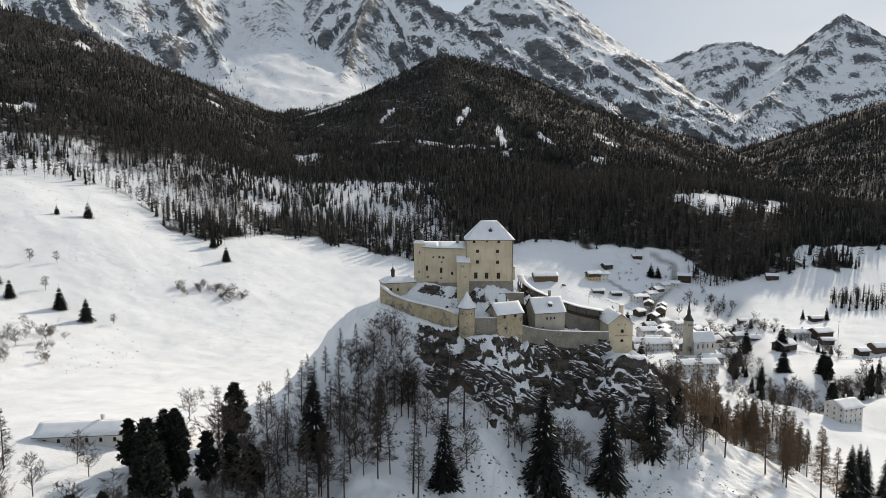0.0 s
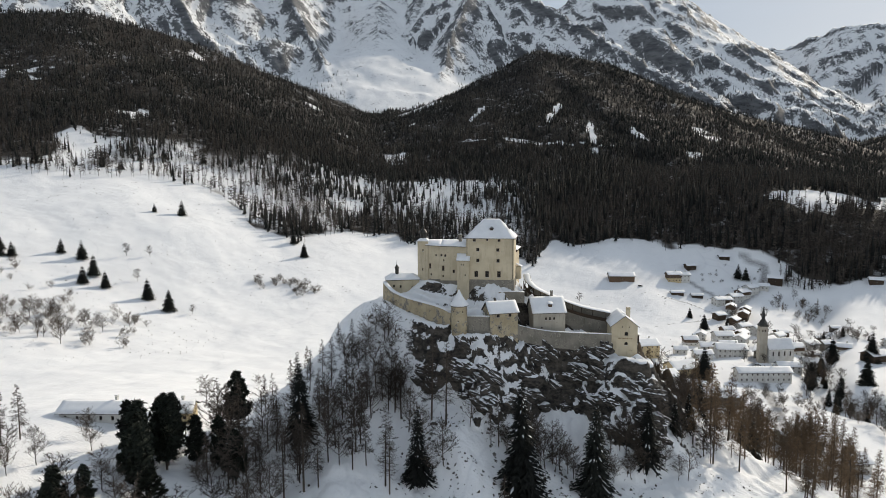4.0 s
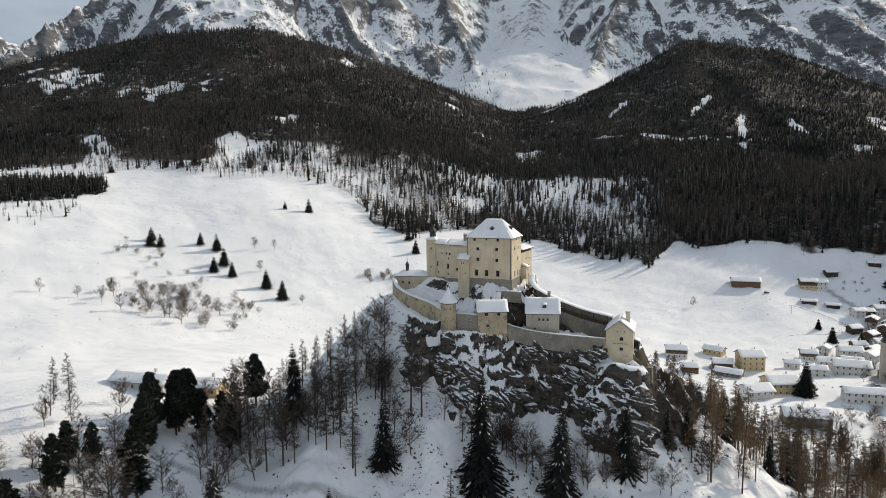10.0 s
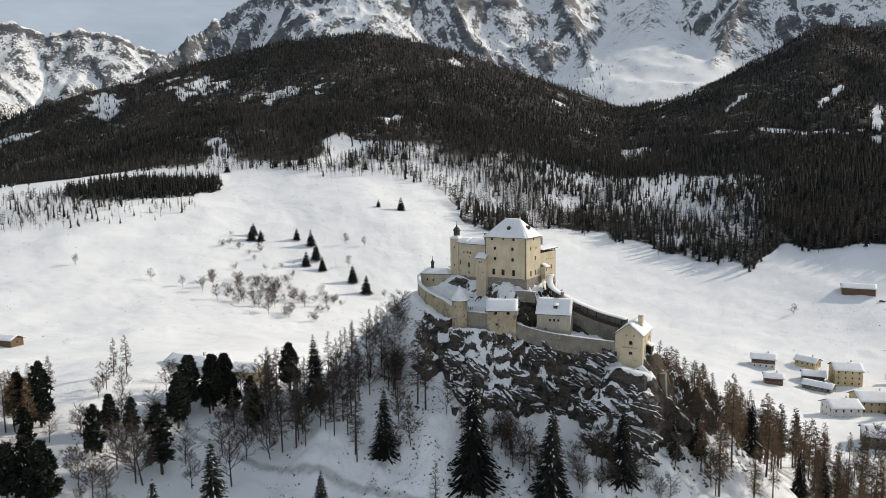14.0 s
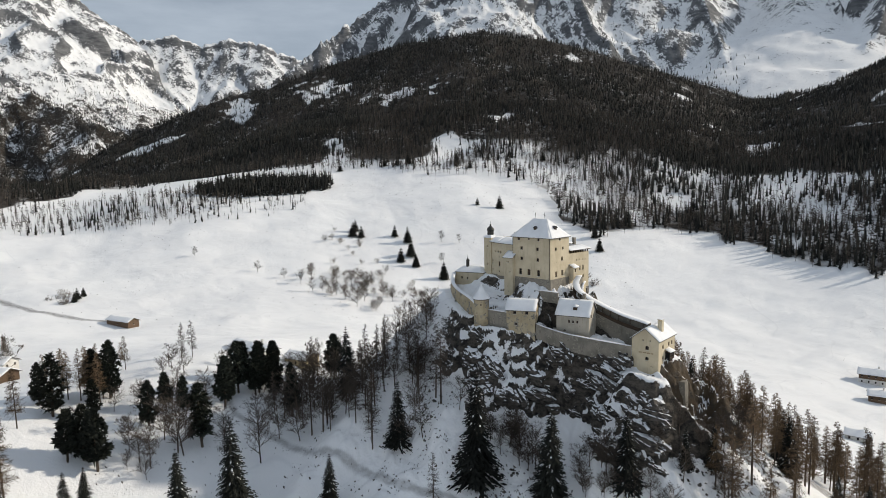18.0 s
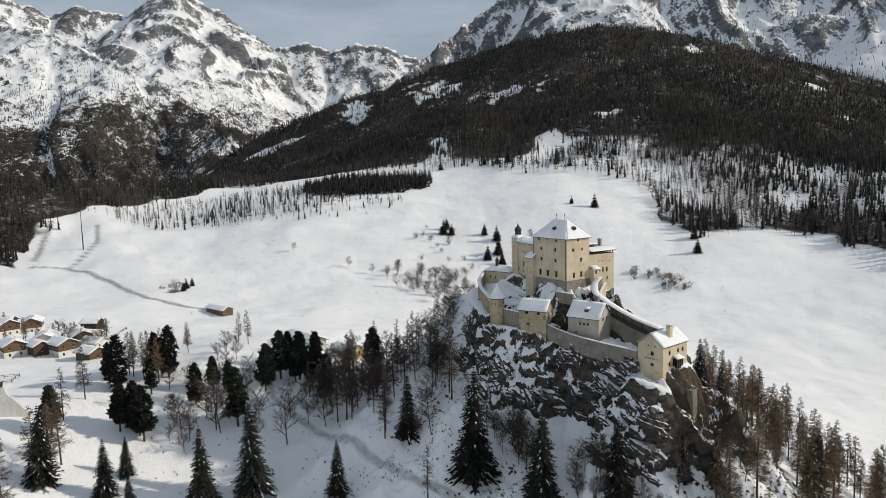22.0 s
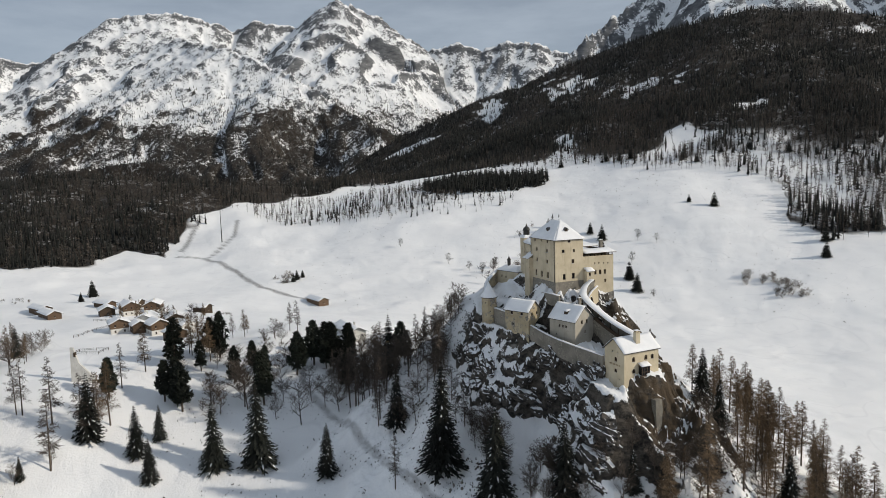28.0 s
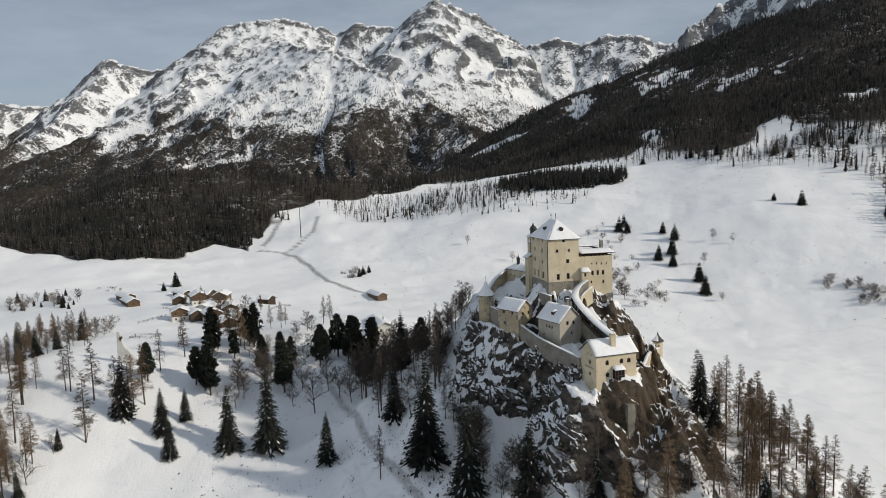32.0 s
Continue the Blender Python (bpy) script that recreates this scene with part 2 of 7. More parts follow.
M = dict(
    crag_rock=crag_material(),
    snow=snow_material(), ground=ground_material(),
    plaster=plaster_material("cream_plaster", (0.63, 0.545, 0.395), (0.53, 0.45, 0.315), (0.36, 0.29, 0.195)),
    old_plaster=plaster_material("weathered_plaster", (0.50, 0.42, 0.285), (0.38, 0.31, 0.20), (0.23, 0.185, 0.125), 0.135),
    grey_plaster=plaster_material("grey_plaster", (0.27, 0.245, 0.205), (0.18, 0.165, 0.138), (0.11, 0.10, 0.08), 0.13),
    stone_plaster=plaster_material("stone_coloured_plaster", (0.46, 0.42, 0.35), (0.38, 0.345, 0.285), (0.24, 0.215, 0.18), 0.0),
    white_plaster=plaster_material("white_plaster", (0.72, 0.70, 0.66), (0.60, 0.58, 0.54), (0.42, 0.39, 0.35), -0.05),
    ochre_plaster=plaster_material("ochre_plaster", (0.60, 0.48, 0.29), (0.50, 0.40, 0.24), (0.33, 0.25, 0.15), -0.05),
    rubble=plain("rubble_stone", (0.10, 0.095, 0.09), (0.33, 0.31, 0.28), 0.9, 0.9, 0.7, 0.12, vary=0.3),
    rock=plain("grey_rock", (0.05, 0.048, 0.046), (0.19, 0.175, 0.155), 0.5, 0.9, 0.8, 0.25, vary=0.25),
    timber=plain("dark_timber", (0.035, 0.024, 0.016), (0.085, 0.058, 0.038), 1.2, 0.8, 0.4, 0.03, (1, 1, 6), vary=0.2),
    brown_wood=plain("brown_wood", (0.085, 0.054, 0.034), (0.15, 0.097, 0.06), 1.2, 0.75, 0.4, 0.03, (1, 1, 6), vary=0.2),
    roofing=plain("dark_roofing", (0.05, 0.048, 0.046), (0.11, 0.10, 0.095), 0.8, 0.8, 0.4, 0.04),
    copper=plain("dark_copper", (0.030, 0.030, 0.028), (0.075, 0.072, 0.065), 1.0, 0.5, 0.2, 0.02, metal=0.4),
    iron=plain("iron", (0.03, 0.03, 0.03), (0.07, 0.065, 0.06), 2.0, 0.5, 0.1, 0.01, metal=0.7),
    frame=plain("window_frame_wood", (0.09, 0.06, 0.04), (0.16, 0.11, 0.075), 3.0, 0.7, 0.2, 0.01),
    faded_paint=plain("faded_paint", (0.24, 0.17, 0.10), (0.36, 0.27, 0.17), 3.0, 0.9, 0.1, 0.01),
    pale_trim=plain("pale_trim", (0.55, 0.53, 0.49), (0.66, 0.64, 0.60), 2.0, 0.8, 0.2, 0.01),
    bark=plain("bark", (0.045, 0.034, 0.026), (0.12, 0.095, 0.075), 2.0, 0.95, 0.8, 0.05, (1, 1, 0.3), vary=0.3),
    twig=plain("bare_twigs", (0.055, 0.044, 0.036), (0.11, 0.088, 0.072), 1.5, 0.95, 0.2, 0.02, vary=0.35),
    larch_twig=plain("larch_twigs", (0.098, 0.066, 0.041), (0.165, 0.114, 0.068), 1.5, 0.95, 0.2, 0.02, vary=0.35),
    spruce=plain("spruce_needles", (0.007, 0.008, 0.0065), (0.019, 0.021, 0.016), 1.3, 0.85, 0.3, 0.05, vary=0.35),
    pine=plain("pine_needles", (0.013, 0.016, 0.012), (0.034, 0.040, 0.028), 1.1, 0.85, 0.3, 0.05, vary=0.35),
    far_spruce=plain("far_spruce_needles", (0.011, 0.012, 0.011), (0.029, 0.030, 0.026), 0.3, 0.9, 0.2, 0.2, vary=0.4, island=True),
    far_larch=plain("far_larch_twigs", (0.056, 0.047, 0.040), (0.098, 0.081, 0.068), 0.3, 0.9, 0.2, 0.2, vary=0.35, island=True),
    shrub=plain("shrub_twigs", (0.13, 0.112, 0.098), (0.23, 0.20, 0.175), 1.0, 0.95, 0.2, 0.03, vary=0.3),
    tarmac=plain("worn_tarmac", (0.10, 0.10, 0.10), (0.30, 0.30, 0.31), 0.6, 0.8, 0.3, 0.02),
)


def glass_material():
    k = Nodes("window_glass")
    return k.finish(k.mix(k.noise(1.2, 2), (0.008, 0.008, 0.009), (0.022, 0.022, 0.024)), 0.2, spec=0.18)


M["glass"] = glass_material()

# ---- landforms ----
def lattice(ix, iy, seed):
    h = (ix.astype(np.int64) * 374761393 + iy.astype(np.int64) * 668265263 + seed * 1274126177) & 0xFFFFFFFF
    h = ((h ^ (h >> 13)) * 1103515245) & 0xFFFFFFFF
    return ((h ^ (h >> 16)) & 0xFFFF) / 32767.5 - 1.0


def value_noise(x, y, seed=0):
    x0, y0 = np.floor(x), np.floor(y)
    u, v = x - x0, y - y0
    u, v = u * u * u * (u * (u * 6 - 15) + 10), v * v * v * (v * (v * 6 - 15) + 10)
    a, b = lattice(x0, y0, seed), lattice(x0 + 1, y0, seed)
    c, d = lattice(x0, y0 + 1, seed), lattice(x0 + 1, y0 + 1, seed)
    return a + (b - a) * u + (c - a) * v + (a - b - c + d) * u * v


def fbm(x, y, octaves=5, seed=0, gain=0.5):
    total, amp = 0.0, 1.0
    for k in range(octaves):
        c, s = math.cos(0.7 * k), math.sin(0.7 * k)
        total = total + amp * value_noise(c * x - s * y, s * x + c * y, seed + 17 * k)
        x, y, amp = x * 2.03, y * 2.03, amp * gain
    return total


def ridged(x, y, octaves=5, seed=0, gain=0.55):
    total, amp, norm = 0.0, 1.0, 0.0
    for k in range(octaves):
        c, s = math.cos(1.1 * k), math.sin(1.1 * k)
        total = total + amp * (1 - 2 * np.abs(value_noise(c * x - s * y, s * x + c * y, seed + 31 * k)))
        norm += amp
        x, y, amp = x * 2.1, y * 2.1, amp * gain
    return total / norm


def smooth(a, b, v):
    t = np.clip((v - a) / (b - a), 0, 1)
    return t * t * (3 - 2 * t)


def along(x, y, line):
    """Distance from a polyline of (x, y, z), the height of its nearest point and the sideways offset there."""
    best, zed, ox, oy = np.full(x.shape, 1e9), np.zeros(x.shape), np.zeros(x.shape), np.zeros(x.shape)
    for (ax, ay, az), (bx, by, bz) in zip(line, line[1:]):
        dx, dy = bx - ax, by - ay
        t = np.clip(((x - ax) * dx + (y - ay) * dy) / (dx * dx + dy * dy), 0, 1)
        ex, ey = x - ax - t * dx, y - ay - t * dy
        d = np.hypot(ex, ey)
        near = d < best
        best, zed = np.where(near, d, best), np.where(near, az + t * (bz - az), zed)
        ox, oy = np.where(near, ex, ox), np.where(near, ey, oy)
    return best, zed, ox, oy


def from_eye(ex, ey, ez, sights):
    """Places of crest points sighted from a standpoint, given as (azimuth, elevation, distance)."""
    return [(ex + d * math.sin(radians(a)), ey + d * math.cos(radians(a)), ez + d * math.tan(radians(e))) for a, e, d in sights]


# broad heights of the open land: x, y, z
LAND = [(-332, 386, 84), (-262, 235, 22), (-205, 325, 25), (-485, 302, 95), (-574, 142, 91), (-405, -22, 32), (-585, -73, 37),
        (-310, -20, 25), (95, 447, 13), (242, 471, 18), (134, 230, -8), (95, 240, -11), (263, 571, 84), (-327, 500, 86),
        (-555, 726, 191), (-96, -36, 46), (-115, -72, 50), (-96, -158, 46), (-208, -150, 43), (-38, -104, 25), (10, -66, 24),
        (20, -230, 12), (150, -80, 5), (180, 60, -10), (0, 190, 0), (-120, 90, 18), (440, 560, 70), (330, 260, -5), (-220, 110, 18), (700, 200, 10), (-130, 520, 45), (-152, -128, 45)]
CRESTS = dict(
    wooded_hill=(from_eye(-18, -218, 119, [(-11.4, 4.2, 1560), (-8.1, 6.0, 1580), (-3.3, 8.6, 1630), (0.7, 10.4, 1673), (6.2, 9.2, 1700), (11, 6.9, 1750),
                                           (15.6, 5.0, 1800), (20, 3.7, 1900), (23.4, 2.7, 2000)]), 0.56, 900),
    wooded_shoulder=(from_eye(92, -203, 119, [(-71, 1.0, 1500), (-67, 3.9, 1510), (-63.3, 5.5, 1520), (-59.8, 6.8, 1520), (-56, 7.9, 1530), (-51.9, 9.3, 1530), (-45.4, 11.0, 1540),
                                              (-38.6, 11.9, 1540), (-33.9, 11.1, 1550), (-29.2, 9.7, 1560), (-24.5, 8.0, 1570), (-19.8, 6.3, 1580), (-15.6, 4.4, 1585)]), 0.60, 900),
    massif=(from_eye(-18, -218, 119, [(-56, 7.5, 2150), (-51, 11.5, 2350), (-46, 15, 2600), (-38, 20.5, 2900), (-30, 21, 3050), (-23, 18, 3050), (-16.5, 15.2, 3050), (-11, 15.4, 3050),
                                      (-6, 17, 2950), (-1.5, 15.2, 2850), (1.6, 13.8, 2750), (6, 11.3, 2600), (12, 7.6, 2500), (18, 4.4, 2400)]), 1.08, 1500),
    bowl_west=(from_eye(-18, -218, 119, [(-22, 18, 3000), (-18.5, 11.5, 2450), (-16.2, 6.9, 2000)]), 0.95, 900),
    bowl_east=(from_eye(-18, -218, 119, [(-5, 16.5, 2900), (-7.0, 11.5, 2400), (-8.2, 7.0, 2050)]), 0.95, 900),
    bowl_floor=(from_eye(-18, -218, 119, [(-11.5, 4.6, 1620), (-12.3, 7.0, 2000), (-13, 11.5, 2500), (-13, 14.5, 2950)]), 0.5, 3500),
    far_north=(from_eye(-18, -218, 119, [(1.5, 13.6, 3500), (3, 14.6, 3600), (6.5, 16.5, 3700), (11.3, 14.2, 3800), (14, 11.5, 3800), (15.9, 9.6, 3800), (18.5, 7, 3500), (21.5, 4.4, 3000)]), 0.9, 1500),
    far_east=(from_eye(-18, -218, 119, [(16.5, 9.8, 4500), (19, 9.6, 4500), (21, 10.3, 4450), (22.9, 10.9, 4450), (25, 10.5, 4450), (27.5, 9.4, 4450), (29.5, 10.8, 4350), (31.1, 12.1, 4300),
                                        (33.8, 10.0, 4250), (38, 8, 4000), (46, 7, 3800)]), 0.85, 1500),
    east_spur=(from_eye(-18, -218, 119, [(31, 11, 4200), (27.5, 7.4, 3600), (24.5, 4.6, 3000)]), 0.8, 900),
    far_west=(from_eye(199, -85, 119.5, [(-118, 6.5, 4600), (-109.9, 6.4, 4600), (-106.5, 6.2, 4600), (-103, 9.8, 4500), (-100.2, 9.1, 4450), (-96.8, 9.5, 4400), (-94.2, 12.7, 4350),
                                         (-90, 13.3, 4300), (-86.4, 12.6, 4250), (-85.1, 12, 4250), (-83.6, 13, 4200), (-80.3, 12.6, 4150), (-76.9, 14.8, 4100), (-73.2, 13.1, 4050),
                                         (-69.5, 10.6, 4000), (-66.7, 11.2, 3950), (-64.9, 10.5, 3900), (-62.8, 11.2, 3900), (-60.4, 10.8, 3850), (-57, 9.6, 3800)]), 0.95, 1500),
    west_spur=(from_eye(199, -85, 119.5, [(-90, 11.6, 3700), (-86, 10.8, 3100), (-81.4, 9.1, 2750), (-76.8, 6.0, 2450), (-73.9, 4.4, 2250)]), 0.72, 1100),
    west_rib=(from_eye(199, -85, 119.5, [(-86, 10.8, 3100), (-93.5, 6.7, 2800), (-97, 3.2, 2500)]), 0.7, 800),
    west_rib_far=(from_eye(199, -85, 119.5, [(-94.2, 11, 4200), (-99, 7.3, 3700), (-105, 3.2, 3200)]), 0.7, 800),
    west_rib_end=(from_eye(199, -85, 119.5, [(-103, 9, 4400), (-107.5, 4.5, 3800), (-112, 2.2, 3500)]), 0.7, 800),
    low_hill=(from_eye(199, -85, 119.5, [(-116, -2.2, 1250), (-110.7, -2.2, 1200), (-106.3, -0.6, 1120), (-101, 1.0, 1060), (-94, 0.5, 1020), (-88, 0.0, 1000), (-81, -0.3, 1050), (-76, 0.2, 1150)]), 0.36, 420),
    east_woods=(from_eye(-18, -218, 119, [(23.8, 2.3, 2350), (27, 3.2, 2300), (30, 4.3, 2250), (33.8, 5.6, 2200), (40, 7.4, 2150), (48, 8.0, 2100)]), 0.5, 900),
)
PADS = [([(-21, 2, 84.6), (0, -1, 84.6), (3, 3, 84)], 6.0), ([(4, 8, 79), (4, 12, 78.5)], 5.0), ([(-31, -4, 80.5), (-24, -4, 82), (-16, -8, 80)], 4.0),
        ([(-31, -11, 79), (-24, -16, 77), (-14, -20, 74)], 4.2), ([(-8, -22, 70.6), (-2, -20, 71), (6, -15, 71)], 3.6), ([(-16, -14, 77.5), (2, -11, 78)], 3.0), ([(14, -8, 71), (26, -6, 69.5), (36, -6, 67)], 4.2), ([(41.5, -5, 65), (43, -2, 66)], 4.5),
        ([(12, 2, 80), (22, 1, 75), (34, 2, 71)], 2.0), ([(41, -14, 63.5), (46, -14.5, 63)], 2.5)]
_A = np.array(LAND, float)
_K = np.sqrt((_A[:, None, 0] - _A[None, :, 0]) ** 2 + (_A[:, None, 1] - _A[None, :, 1]) ** 2 + 70.0 ** 2)
_W = np.linalg.solve(np.block([[_K, np.ones((len(_A), 1))], [np.ones((1, len(_A))), np.zeros((1, 1))]]), np.append(_A[:, 2], 0))


GORGE = [(262, 400, 0), (236, 345, 0), (218, 285, 0), (194, 225, 0), (182, 186, 0), (206, 150, 0), (262, 180, 0), (330, 200, 0)]


def open_land(x, y):
    z = np.full(x.shape, _W[-1])
    for (ax, ay, _), w in zip(LAND, _W):
        z = z + w * np.sqrt((x - ax) ** 2 + (y - ay) ** 2 + 70.0 ** 2)
    r = np.hypot(x, y)
    if r.max() < 2000 or r.min() < 600:
        d = along(x, y, GORGE)[0]
        z = z - 9 * np.exp(-(d / 13) ** 2) + 4 * np.exp(-(d / 45) ** 2) * smooth(0, 30, x - np.interp(y, [130, 186, 280, 380], [205, 178, 214, 250]))
    z = z + (40 - z) * smooth(750, 1300, r)
    return z + 1.6 * fbm(x / 60, y / 60, 4, 5) * smooth(40, 160, r)


def soft_max(a, b, k):
    h = np.clip(0.5 + 0.5 * (a - b) / k, 0, 1)
    return b + (a - b) * h + k * h * (1 - h)


def castle_rock(x, y):
    """Height of the castle hill, and how much of it is bare crag."""
    hill, crag = np.full(x.shape, -1e3), np.zeros(x.shape)
    jag = (2.4 * fbm(x / 9, y / 9, 4, 44) + 3.2 * fbm(x / 24, y / 24, 2, 47)) * (1 - 0.6 * smooth(8, 20, y))
    for line, width in PADS:
        d, zc, ox, oy = along(x, y, line)
        q = np.maximum(d, 1e-6)
        front = smooth(-0.25, 0.45, (-oy * 0.93 + ox * 0.37) / q) * smooth(-34, -16, x)
        e = np.maximum(d - width, 0)
        ej = np.maximum(e + jag * smooth(0, 6, e), 0)
        face = 8.5 + 8.5 * smooth(-14, 16, x) + np.maximum(zc - 70, 0) * 0.65
        cliff = 1.8 * np.minimum(ej, face) + (0.78 - 0.3 * smooth(-14, 10, x)) * np.maximum(ej - face, 0)
        bank = (1.0 + 0.55 * smooth(5, 14, y)) * np.minimum(ej, 13) + 0.9 * np.clip(ej - 13, 0, 15) + 0.65 * np.maximum(ej - 28, 0)
        z = zc - (cliff * front + bank * (1 - front))
        band = front * smooth(-0.5, 0.6, ej) * (1 - smooth(-1.0, 1.5, ej - face)) + (1 - front) * smooth(0, 1.5, ej) * (1 - smooth(22, 34, ej)) * (0.25 + 0.6 * smooth(-10, 25, x))
        crag = np.where(z > hill, band, crag)
        hill = np.maximum(hill, z)
    court = np.sqrt(((x + 8) / 22) ** 2 + ((y + 12) / 7) ** 2)
    foot = np.interp(x, [-40, -14, 9, 22, 42, 58, 75], [70, 56, 51, 46, 43, 42, 42]) - 4 * smooth(-12, 8, y)
    rim = smooth(-1.5, 2.0, hill - foot + 3.5 * fbm(x / 8, y / 8, 3, 49))
    return hill, np.clip(crag, 0, 1) * rim * (1 - 0.75 * smooth(57, 64, x + 3 * fbm(x / 6, y / 6, 2, 50))) * (0.6 + 0.4 * smooth(0.8, 1.15, court)) * (0.42 + 0.58 * smooth(-24, -4, x)) * (1 + np.maximum(0.7 * smooth(44, 50, x) * smooth(-14, -6, y), 0.9 * smooth(8, 13, x) * smooth(-3, 3, y) * (1 - smooth(24, 34, y))))


def under_crest(x, y, line, slope, reach):
    """Height of the flanks that fall from a crest line, the distance from it and the place along it."""
    top, near, run, start = np.full(x.shape, -1e4), np.full(x.shape, 1e9), np.zeros(x.shape), 0.0
    for (ax, ay, az), (bx, by, bz) in zip(line, line[1:]):
        dx, dy = bx - ax, by - ay
        t = np.clip(((x - ax) * dx + (y - ay) * dy) / (dx * dx + dy * dy), 0, 1)
        d = np.hypot(x - ax - t * dx, y - ay - t * dy)
        h = az + t * (bz - az) - slope * d / (1 + 0.3 * d / reach)
        side = np.where(dx * (y - ay) - dy * (x - ax) > 0, 3000.0, 0.0)
        best = h > top
        run, near, top = np.where(best, start + t * math.hypot(dx, dy) + side, run), np.where(best, d, near), np.where(best, h, top)
        start += math.hypot(dx, dy)
    return top, near, run


def height(x, y):
    x, y = np.asarray(x, float), np.asarray(y, float)
    z = open_land(x, y)
    r = np.hypot(x, y)
    # mountains
    for k, (name, (line, slope, reach)) in enumerate(CRESTS.items()):
        if r.max() < 430:
            break
        high = slope > 0.6
        if high and r.max() < 1000:
            continue
        top, near, run = under_crest(x, y, line, slope, reach)
        near_enough = top > z - 190
        if not near_enough.any():
            continue
        px, py, d, u, t = x[near_enough], y[near_enough], near[near_enough], run[near_enough], top[near_enough]
        if high:
            # ribs and gullies that run down from the crest, finer ones between them, and a notched crest line
            calm = 0.35 if name.startswith("bowl") else 1.0
            sway = 0.4 * fbm(px / 380, py / 380, 3, 61 + k)
            rib = ridged(u / 400 + sway, d / 1900 + sway, 4, 3 + k, 0.5)
            gully = ridged(u / 85 + 2 * sway, d / 520, 3, 9 + k, 0.6)
            notch = 20 * ridged(u / 75, 0 * u + 5.5 * k, 3, 40 + k, 0.6) * np.exp(-(d / 90) ** 2)
            n = calm * (105 * np.clip(d / 420, 0.05, 1) * (rib - 0.2) + 15 * np.clip(d / 170, 0.25, 1) * gully + 6.5 * fbm(px / 42, py / 42, 4, 77 + k, 0.7)) + notch - 15
        else:
            n = 10 * fbm(px / 150, py / 150, 4, 23 + k) * np.clip(d / 120, 0.1, 1)
        z[near_enough] = soft_max(z[near_enough], t + n, 14 if high else 30)
    # the castle rock
    hill, crag = castle_rock(x, y)
    base = z
    z = soft_max(hill, z, 3.0)
    # ledges in the crag
    rough = crag * smooth(-1, 4, hill - base)
    step = 6.4 + 1.6 * fbm(x / 15, y / 15, 2, 52)
    q = (z + 3.0 * fbm(x / 9, y / 9, 4, 53) + 0.22 * x) / step
    ledge = (np.floor(q) + smooth(0.5, 0.95, q - np.floor(q))) * step - (q * step - z)
    z = z + rough * (0.45 * (ledge - z) + 0.9 * ridged(x / 4.4, y / 4.4, 4, 57, 0.65) + 3.6 * ridged((x + 0.5 * y) / 17, (y - 0.5 * x) / 11, 3, 58, 0.45))
    # drifts and hummocks in the snow
    open_snow = smooth(20, 60, r) * (1 - smooth(700, 1000, r)) * (1 - crag)
    return z + open_snow * (0.75 * fbm((0.45 * x + 0.89 * y) / 70, (0.89 * x - 0.45 * y) / 17, 4, 81) + 0.12 * fbm(x / 7, y / 7, 3, 83))

# ---- building tools ----


def link(name, bm, material, parent=None, label="", flat=True):
    """One mesh object from a bmesh; a part when it has a parent."""
    me = bpy.data.meshes.new(name)
    bm.to_mesh(me)
    bm.free()
    me.materials.append(M[material] if isinstance(material, str) else material)
    if not flat:
        me.shade_smooth()
    ob = new(name, me)
    ob.parent = parent
    if label:
        tagged(ob, label)
    return ob


BASES = {}


def part(name, bm, material, parent, label="", flat=True):
    """A part built in world coordinates, linked under its thing or under another part."""
    root = parent
    while root.parent:
        root = root.parent
    if root.name in BASES:
        bm.transform(BASES[root.name])
    return link(name, bm, material, parent, label, flat)


def thing(name, at, label, category, group="", turn=0.0, kind=""):
    ob = new(name)
    ob.matrix_world = pose(*at, 0, 0, turn)
    ob.empty_display_size = 0.5
    BASES[ob.name] = pose(*at, 0, 0, turn).inverted()
    return tagged(ob, label, category, group, kind)


def quad(bm, *pts):
    bm.faces.new([bm.verts.new(p) for p in pts])


def add_box(bm, x0, x1, y0, y1, z0, z1):
    p = [bm.verts.new((x, y, z)) for z in (z0, z1) for y in (y0, y1) for x in (x0, x1)]
    for f in ((0, 2, 3, 1), (4, 5, 7, 6), (0, 1, 5, 4), (2, 6, 7, 3), (1, 3, 7, 5), (0, 4, 6, 2)):
        bm.faces.new([p[i] for i in f])


def prism(bm, ring, z0, z1, top=None, bottom_ring=None):
    """A body over a ring of (x, y); top: a ring for the upper end."""
    low = [bm.verts.new((x, y, z0)) for x, y in (bottom_ring or ring)]
    high = [bm.verts.new((x, y, z1)) for x, y in (top or ring)]
    n = len(low)
    for i in range(n):
        bm.faces.new((low[i], low[(i + 1) % n], high[(i + 1) % n], high[i]))
    bm.faces.new(high), bm.faces.new(low[::-1])


def rings(bm, sections, close=True):
    """A skin through rings of equal length."""
    rows = [[bm.verts.new(p) for p in s] for s in sections]
    n = len(rows[0])
    for a, b in zip(rows, rows[1:]):
        for i in range(n):
            bm.faces.new((a[i], a[(i + 1) % n], b[(i + 1) % n], b[i]))
    if close:
        bm.faces.new(rows[0][::-1]), bm.faces.new(rows[-1])


def circle(r, n, z, cx=0.0, cy=0.0, turn=0.0):
    return [(cx + r * math.cos(turn + 2 * math.pi * i / n), cy + r * math.sin(turn + 2 * math.pi * i / n), z) for i in range(n)]


